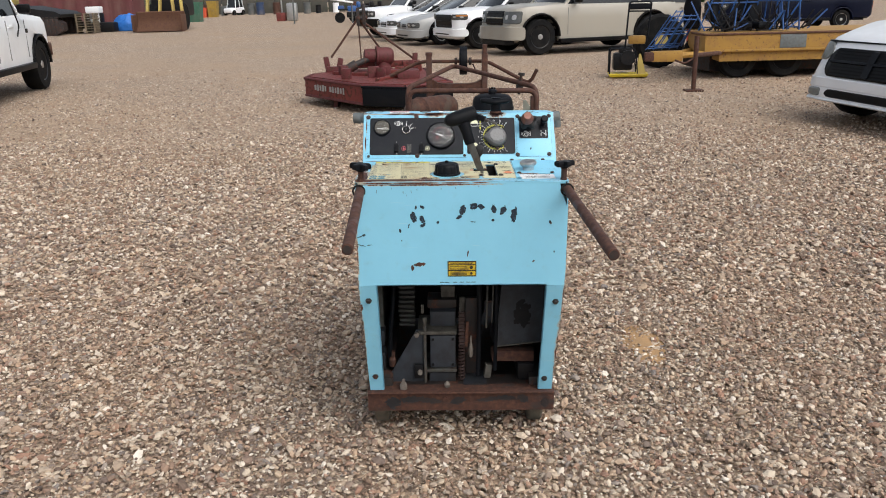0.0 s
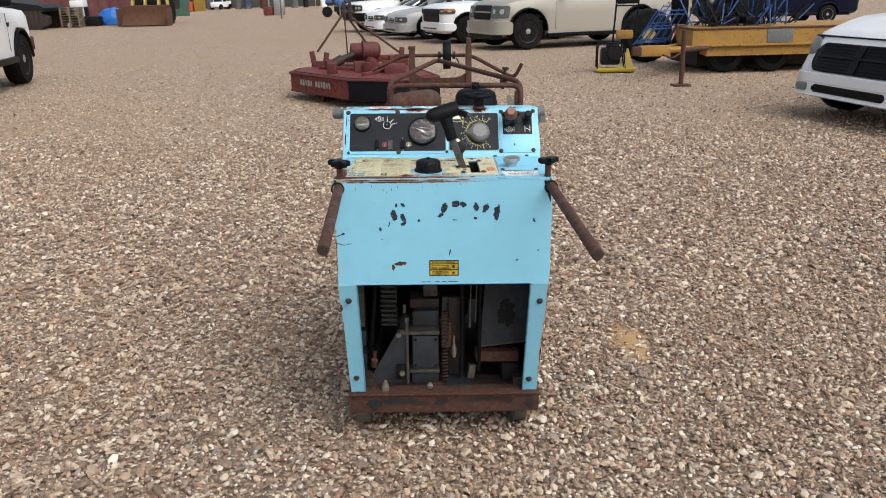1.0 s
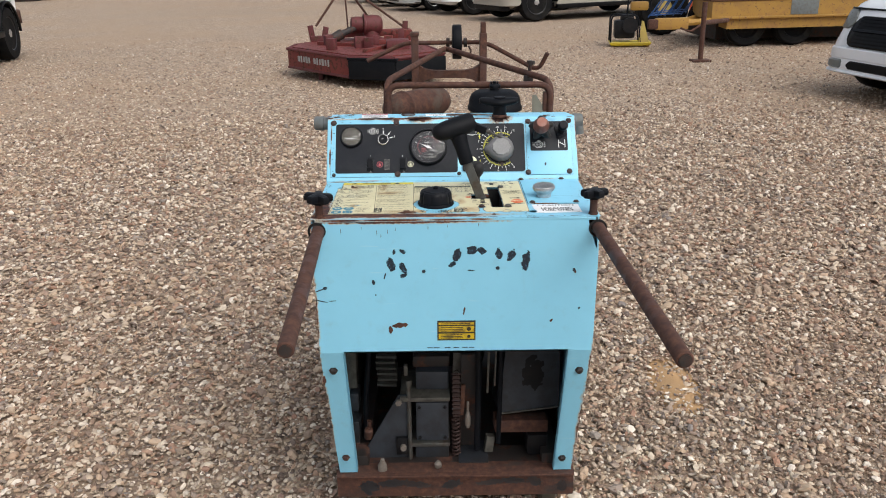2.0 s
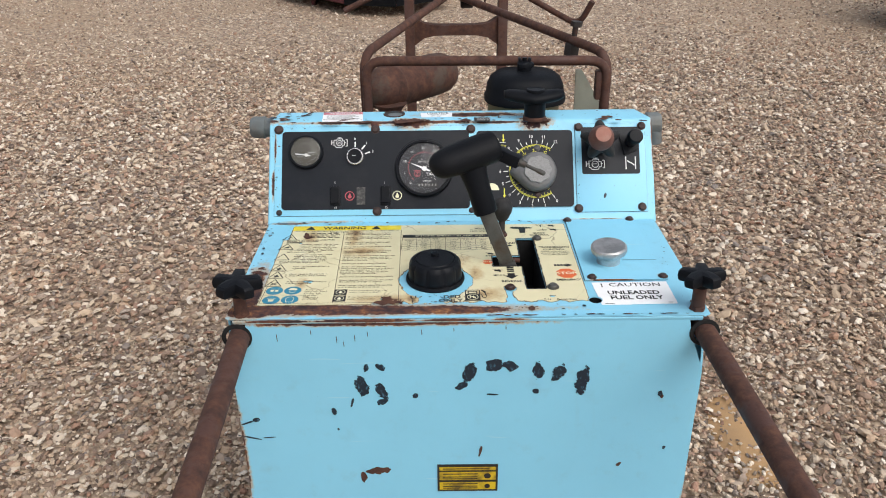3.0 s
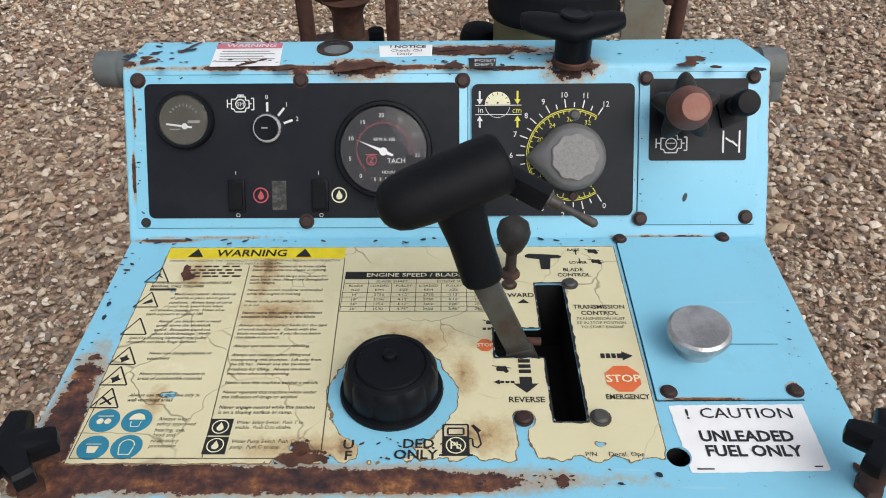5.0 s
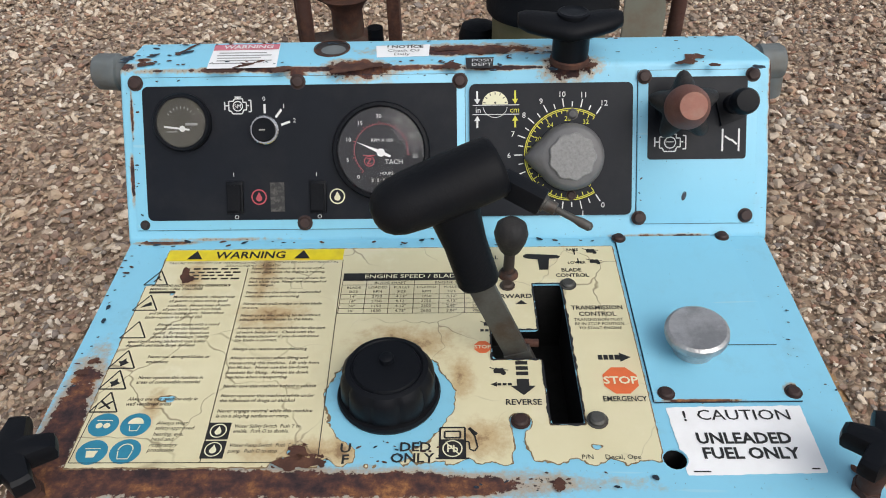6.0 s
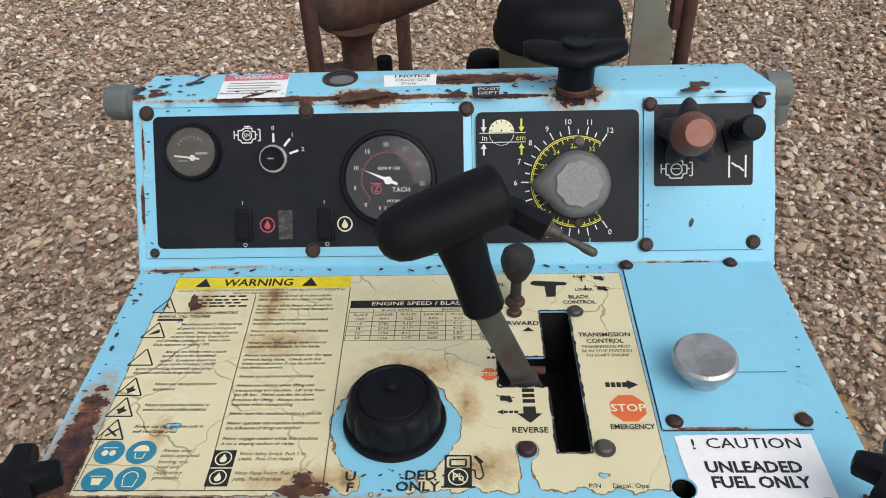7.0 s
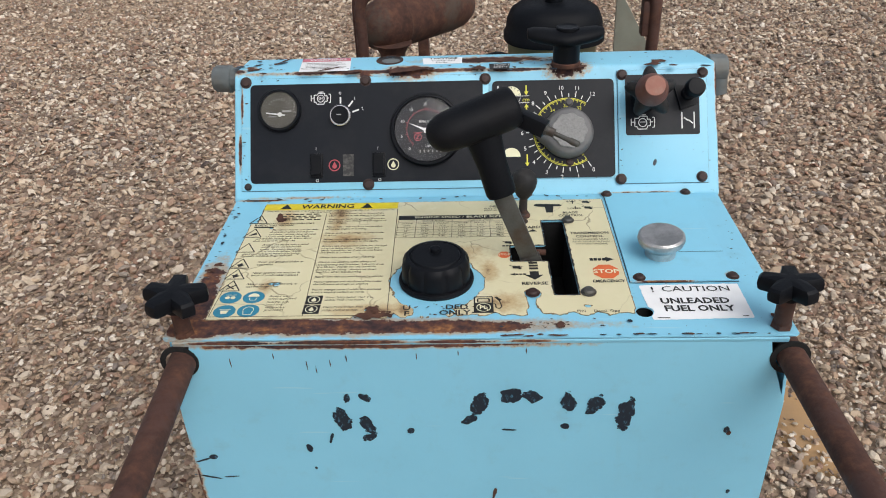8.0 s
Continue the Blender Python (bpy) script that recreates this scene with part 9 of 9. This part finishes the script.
# ---- far side of the yard ----
ex = thing("excavator", "dark steel excavator undercarriage with worn tracks", "excavator", pose(-21.9, 42.0, 0, 0, 0, 6))
for y in (-1.3, 1.3):
    b = fresh()
    bm_prism(b, [(-2.6, 0.25), (-2.2, 0.0), (2.2, 0.0), (2.6, 0.25), (2.6, 0.60), (2.2, 0.85), (-2.2, 0.85), (-2.6, 0.60)], -0.3, 0.3, Matrix(((1, 0, 0, 0), (0, 0, -1, y), (0, 1, 0, 0), (0, 0, 0, 1))))
    trk = part("track", b, "dark_rust", ex)
    for k in range(22):
        b = fresh()
        bm_box(b, (-2.3 + k * 0.22, y, 0.87), (0.17, 0.66, 0.05), bevel=0.01)
        bm_box(b, (-2.3 + k * 0.22, y - 0.31, 0.45), (0.14, 0.05, 0.75), bevel=0.01)
        part("track_shoe", b, "dark_rust", trk)
b = fresh()
bm_loft(b, [[(x, y, z) for x, z in ((-2.4, 0.86), (2.5, 0.86), (2.55, 1.02), (2.3, 1.16), (1.2, 1.32), (0.6, 1.46), (-2.4, 1.50))] for y in (-1.62, -1.5, 1.5, 1.62)])
part("fender", b, "greasy_black", ex)
b = fresh()
bm_box(b, (-1.3, 0.2, 2.1), (1.9, 1.9, 1.15), bevel=0.12)
part("upper_body", b, "pale_yellow", ex, "yellow painted upper body")
ld = thing("wheel_loader", "rust-brown loader bucket with yellow lift arms", "loader", pose(-14.95, 42.4, 0, 0, 0, 3) @ Matrix.Scale(0.90, 4))
b = fresh()
bm_loft(b, [[(x, -0.1, 0.02), (x, -0.35, 0.05), (x, 0.35, 0.0), (x, 0.75, 0.25), (x, 0.85, 0.7), (x, 0.70, 1.15), (x, 0.60, 1.10), (x, 0.68, 0.66), (x, 0.55, 0.32), (x, 0.25, 0.10)] for x in (-1.4, 1.4)])
for s in (-1.4, 1.4):
    bm_box(b, (s, 0.25, 0.5), (0.06, 1.1, 0.95), bevel=0.01)
part("bucket", b, "loader_rust", ld)
for x in (-0.85, -0.12, 0.62, 1.12):
    b = fresh()
    bm_box(b, (x, 1.25, 1.55), (0.12, 0.35, 1.3), pose(0, 0, 0, -12, 4 if x < 0 else -4, 0), bevel=0.03)
    part("lift_arm", b, "pale_yellow", ld)
b = fresh()
bm_box(b, (-0.1, 4.0, 1.6), (1.7, 3.6, 1.6), bevel=0.2)
part("chassis", b, "greasy_black", ld)
for x in (-0.85, 0.75):
    b = fresh()
    bm_lathe(b, [(0.4, -0.25), (0.75, -0.25), (0.8, -0.15), (0.8, 0.15), (0.75, 0.25), (0.4, 0.25)], Matrix.Translation((x, 2.6, 0.8)) @ basis((1, 0, 0)), 30)
    part("wheel", b, "tyre", ld)
stack = thing("pallet_stack", "stack of weathered wooden pallets", "pallets", pose(-19.0, 43.2, 0, 0, 0, 8) @ Matrix.Scale(0.88, 4))
for k in range(8):
    b = fresh()
    z = 0.145 * k
    for x in (-0.5, 0.0, 0.5):
        bm_box(b, (x, 0, z + 0.05), (0.09, 1.0, 0.10))
    for y in (-0.45, -0.22, 0.0, 0.22, 0.45):
        bm_box(b, (0.02 * (k % 3), y, z + 0.115), (1.15, 0.13, 0.025), bevel=0.004)
    part("pallet", b, "old_board", stack)
tp = thing("tarp_bundle", "bundle under a crumpled bright blue tarp", "tarp", pose(-17.75, 45.6, 0))
b = fresh()
bmesh.ops.create_icosphere(b, subdivisions=4, radius=1.0)
for v in b.verts:
    v.co = Vector((v.co.x * 0.80, v.co.y * 0.6, max(-0.02, v.co.z * 0.66 + 0.25))) * (1 + 0.13 * noise.noise(v.co * 3.1) + 0.05 * noise.noise(v.co * 9))
    v.co.z = max(0.0, v.co.z)
part("tarp", b, "tarp_blue", tp, smooth=30)
gen = thing("generator", "small white and grey generator set", "generator", pose(-19.05, 44.6, 0))
b = fresh()
bm_box(b, (-0.1, 0, 1.18), (0.75, 0.6, 0.34), bevel=0.06)
for x in (-0.4, 0.15):
    bm_box(b, (x, 0, 0.75), (0.08, 0.5, 0.6))
part("housing", b, "vinyl_white", gen)
b = fresh()
bm_box(b, (0.25, 0, 0.26), (1.5, 0.7, 0.52), bevel=0.12)
bm_box(b, (0.05, 0.1, 0.75), (0.5, 0.4, 0.5), bevel=0.08)
part("base", b, "greasy_black", gen)
ctn = thing("shipping_container", "maroon corrugated shipping container", "container", pose(-27.0, 56.0, 0, 0, 0, 2))
b = fresh()
pts = []
for k in range(60):
    x = -6.0 + 12.0 * k / 59
    pts.append((x, -1.22 - (0.05 if k % 4 in (1, 2) else 0.0)))
bm_prism(b, pts + [(6.0, 1.2), (-6.0, 1.2)], 0.15, 2.55, Matrix())
part("shell", b, "maroon", ctn, smooth=0)
b = fresh()
bm_box(b, (0, 0, 0.09), (12.1, 2.4, 0.16))
bm_box(b, (0, 0, 2.57), (12.1, 2.5, 0.08))
part("rails", b, "maroon", ctn)
M["dull_yellow"] = plain("dull_yellow", (0.34, 0.22, 0.03), 0.6, vary=0.4, scale=4, dirt=0.4)
for x, y, w, h, mat, nm, lb in ((-19.35, 63.0, 1.25, 1.45, "bin_green", "waste_bin", "green steel waste bin"), (-23.6, 80.0, 0.75, 0.9, "ink_red", "tool_chest", "dull red steel chest"), (-22.75, 80.5, 0.9, 1.5, "dull_yellow", "machine_crate", "yellow machine crate")):
    t = thing(nm, lb + " at the edge of the yard", nm.replace("_", " "), pose(x, y, 0, 0, 0, 5))
    b = fresh()
    bm_loft(b, [[(sx * w / 2 * k, sy * 0.7 * k, z) for sx, sy in ((-1, -1), (1, -1), (1, 1), (-1, 1))] for k, z in ((0.9, -0.02), (1.0, h * 0.9), (1.04, h * 0.9), (1.04, h))])
    part("box", b, mat, t)
    b = fresh()
    for k in range(4):
        bm_box(b, (-w / 2 + w * (k + 0.5) / 4, -0.70, h * 0.48), (0.08, 0.06, h * 0.72))
    part("rib", b, mat, t)
cart = car("golf_cart", "white golf cart standing at the far edge of the yard", "golf cart", pose(-22.6, 88.0, 0, 0, 0, 250), "car_white", L=2.5, W=1.2, wb=1.65, front=0.4, r=0.23, hood=[(-1.25, 0.85), (-0.4, 0.85), (0.3, 0.80), (1.25, 0.72)], cab=(0.55, 0.3, -0.9, -1.0), roof_z=1.85, clear=0.22, tyre_w=0.2)
M["drum_blue"] = plain("drum_blue", (0.02, 0.045, 0.11), 0.6, vary=0.4, scale=3, dirt=0.5)
M["drum_grey"] = plain("drum_grey", (0.10, 0.11, 0.11), 0.6, vary=0.4, scale=3, dirt=0.5)
M["drum_rust"] = rusted("drum_rust", (0.06, 0.03, 0.02), 0.5)
drums = random.Random(14)
for k, (mat, lb) in enumerate((("drum_rust", "rust-brown"), ("drum_grey", "grey"), ("bin_green", "green"), ("drum_grey", "grey"), ("drum_blue", "dark blue"), ("drum_rust", "rust-brown"), ("greasy_black", "black"), ("drum_grey", "grey"), ("greasy_black", "black"), ("vinyl_white", "white"), ("drum_rust", "rust-brown"), ("greasy_black", "black"))):
    dr = thing("steel_drum", lb + " steel drum standing at the far edge of the yard", "drum", pose(-25.6 + 1.55 * k + drums.uniform(-0.4, 0.4), 89.0 + drums.uniform(-2.0, 1.5), 0) @ Matrix.Scale(drums.uniform(0.95, 1.5), 4), group="drums along the fence")
    b = fresh()
    bm_lathe(b, [(0.29, 0.0), (0.30, 0.02), (0.29, 0.04), (0.29, 0.28), (0.305, 0.30), (0.29, 0.32), (0.29, 0.57), (0.305, 0.59), (0.29, 0.61), (0.29, 0.84), (0.30, 0.86), (0.28, 0.88), (0.27, 0.865)], Matrix(), 18)
    part("barrel", b, mat, dr)
jk = thing("floor_jack", "red workshop machine with a pale post", "machine", pose(-11.3, 59.0, 0))
b = fresh()
bm_box(b, (-0.45, 0, 0.28), (0.65, 0.8, 0.60), bevel=0.1)
part("body", b, "mower_red", jk)
b = fresh()
bm_rod(b, (-0.4, 0, 0.4), (-0.4, 0, 2.0), 0.06, seg=10)
bm_box(b, (0.35, 0, 0.62), (0.75, 0.5, 1.25), bevel=0.12)
part("mast", b, "rim_steel", jk)
for k, (x, y, rz, mat) in enumerate(((-5.75, 50.5, 12, "blue_steel"), (-5.0, 51.5, 20, "greasy_black"), (-4.6, 53.0, -10, "greasy_black"))):
    mc = thing("motorcycle", "parked motorcycle with a blue tank" if k == 0 else "parked dark motorcycle at the yard edge", "motorcycle", pose(x, y, 0, 0, 0, rz), group="parked motorcycles")
    for wx in (-0.68, 0.68):
        b = fresh()
        bm_lathe(b, [(0.22, -0.05), (0.29, -0.06), (0.32, 0.0), (0.29, 0.06), (0.22, 0.05)], Matrix.Translation((wx, 0, 0.32)) @ basis((0, 1, 0)), 26)
        part("wheel", b, "tyre", mc)
    b = fresh()
    bm_box(b, (0.10, 0, 0.84), (0.60, 0.30, 0.34), bevel=0.12)
    bm_box(b, (-0.58, 0, 0.92), (0.40, 0.24, 0.22), bevel=0.08)
    bm_box(b, (0.50, 0, 1.08), (0.26, 0.34, 0.36), bevel=0.10)
    bm_box(b, (0.62, 0, 0.72), (0.34, 0.16, 0.06), pose(0, 0, 0, 0, 20, 0), bevel=0.02)
    part("tank", b, mat, mc)
    b = fresh()
    bm_box(b, (0, 0, 0.48), (0.5, 0.26, 0.34), bevel=0.06)
    bm_box(b, (-0.45, 0, 0.80), (0.62, 0.24, 0.10), bevel=0.04)
    bm_rod(b, (0.68, 0, 0.32), (0.45, 0, 1.0), 0.035, seg=8)
    bm_rod(b, (0.45, -0.35, 1.05), (0.45, 0.35, 1.05), 0.018, seg=8)
    part("frame", b, "greasy_black", mc)
pole = thing("white_pole", "long white pole resting on two low stands", "pole", pose(-6.9, 50.0, 0))
b = fresh()
bm_rod(b, (-2.6, 0, 1.86), (1.4, 0, 1.20), 0.055, seg=10)
part("beam", b, "vinyl_white", pole)
for x, z in ((-2.3, 1.80), (1.3, 1.21)):
    b = fresh()
    bm_rod(b, (x, 0, 0), (x, 0, z), 0.045, seg=8)
    part("stand", b, "drum_grey", pole)
post = thing("red_post", "slim red steel post beside the trailer", "post", pose(5.35, 17.5, 0))
b = fresh()
bm_rod(b, (0, 0, 0), (0, 0, 2.4), 0.05, seg=10)
part("shaft", b, "ink_red", post)

# ---- edge of the yard: fence and woods ----
M["bark"] = plain("bark", (0.10, 0.075, 0.055), 0.9, vary=0.4, scale=3, grain=12, bump=0.6, depth=0.02)
leafm = Nodes("leaves")
rnd = leafm.t.nodes.new("ShaderNodeNewGeometry").outputs["Random Per Island"]
M["leaves"] = leafm.done(leafm.ramp(rnd, [(0.0, (0.020, 0.042, 0.012)), (0.5, (0.045, 0.085, 0.024)), (1.0, (0.10, 0.13, 0.045))]), 0.7)
M["fence_grey"] = plain("fence_grey", (0.055, 0.055, 0.045), 0.7, vary=0.3, scale=0.6, grain=5, dirt=0.4)


def woods():
    rng = np.random.default_rng(3)
    trunks = fresh()
    spots = []
    for k in range(74):
        x = -95 + 190 * (k + rng.uniform(-0.4, 0.4)) / 73
        spots.append((x, 108 + rng.uniform(-5, 14) - abs(x) * 0.12, rng.uniform(8, 15)))
    for x, y, h in spots:
        bm_rod(trunks, (x, y, -0.1), (x + rng.uniform(-0.5, 0.5), y, h * 0.7), 0.22 * h / 11, 0.08, seg=7)
    tagged(link("tree_trunks", trunks, "bark"), "bare brown trunks of the far woods", "woods", kind="stuff")
    vs, fs = pebble(True)
    pts, sz = [], []
    for x, y, h in spots:
        for _ in range(48):
            u, w = rng.normal(0, 1, 2)
            z = h * rng.uniform(0.22, 1.0)
            q = h * 0.24 * (1.1 - abs(z / h - 0.55))
            pts.append((x + u * q, y + w * q, z))
            sz.append(rng.uniform(0.25, 0.75))
    for _ in range(900):
        pts.append((rng.uniform(-95, 95), rng.uniform(96, 104), rng.uniform(0.1, 1.5)))
        sz.append(rng.uniform(0.25, 0.6))
    pts, sz = np.array(pts), np.array(sz)
    v, f = scatter(rng, pts, sz, (vs * 1.0, fs), pts[:, 2])
    ob = new("tree_foliage", raw_mesh("tree_foliage", v, f))
    ob.data.materials.append(M["leaves"])
    tagged(ob, "uneven green foliage and brush of the far woods", "woods", kind="stuff")


woods()
fence = thing("yard_fence", "weathered grey board fence along the far edge of the yard", "fence")
board = fresh()
bm_box(board, (0, 0, 0.95), (1.9, 0.05, 1.8), bevel=0.01)
first = part("fence_panel", board, "fence_grey", fence)
first.location = (-70, 92, 0)
for k in range(1, 34):
    o = first.copy()
    scene.collection.objects.link(o)
    o.parent = fence
    o.location = (-70 + 2.0 * k, 92 + 0.06 * (k % 3), 0)
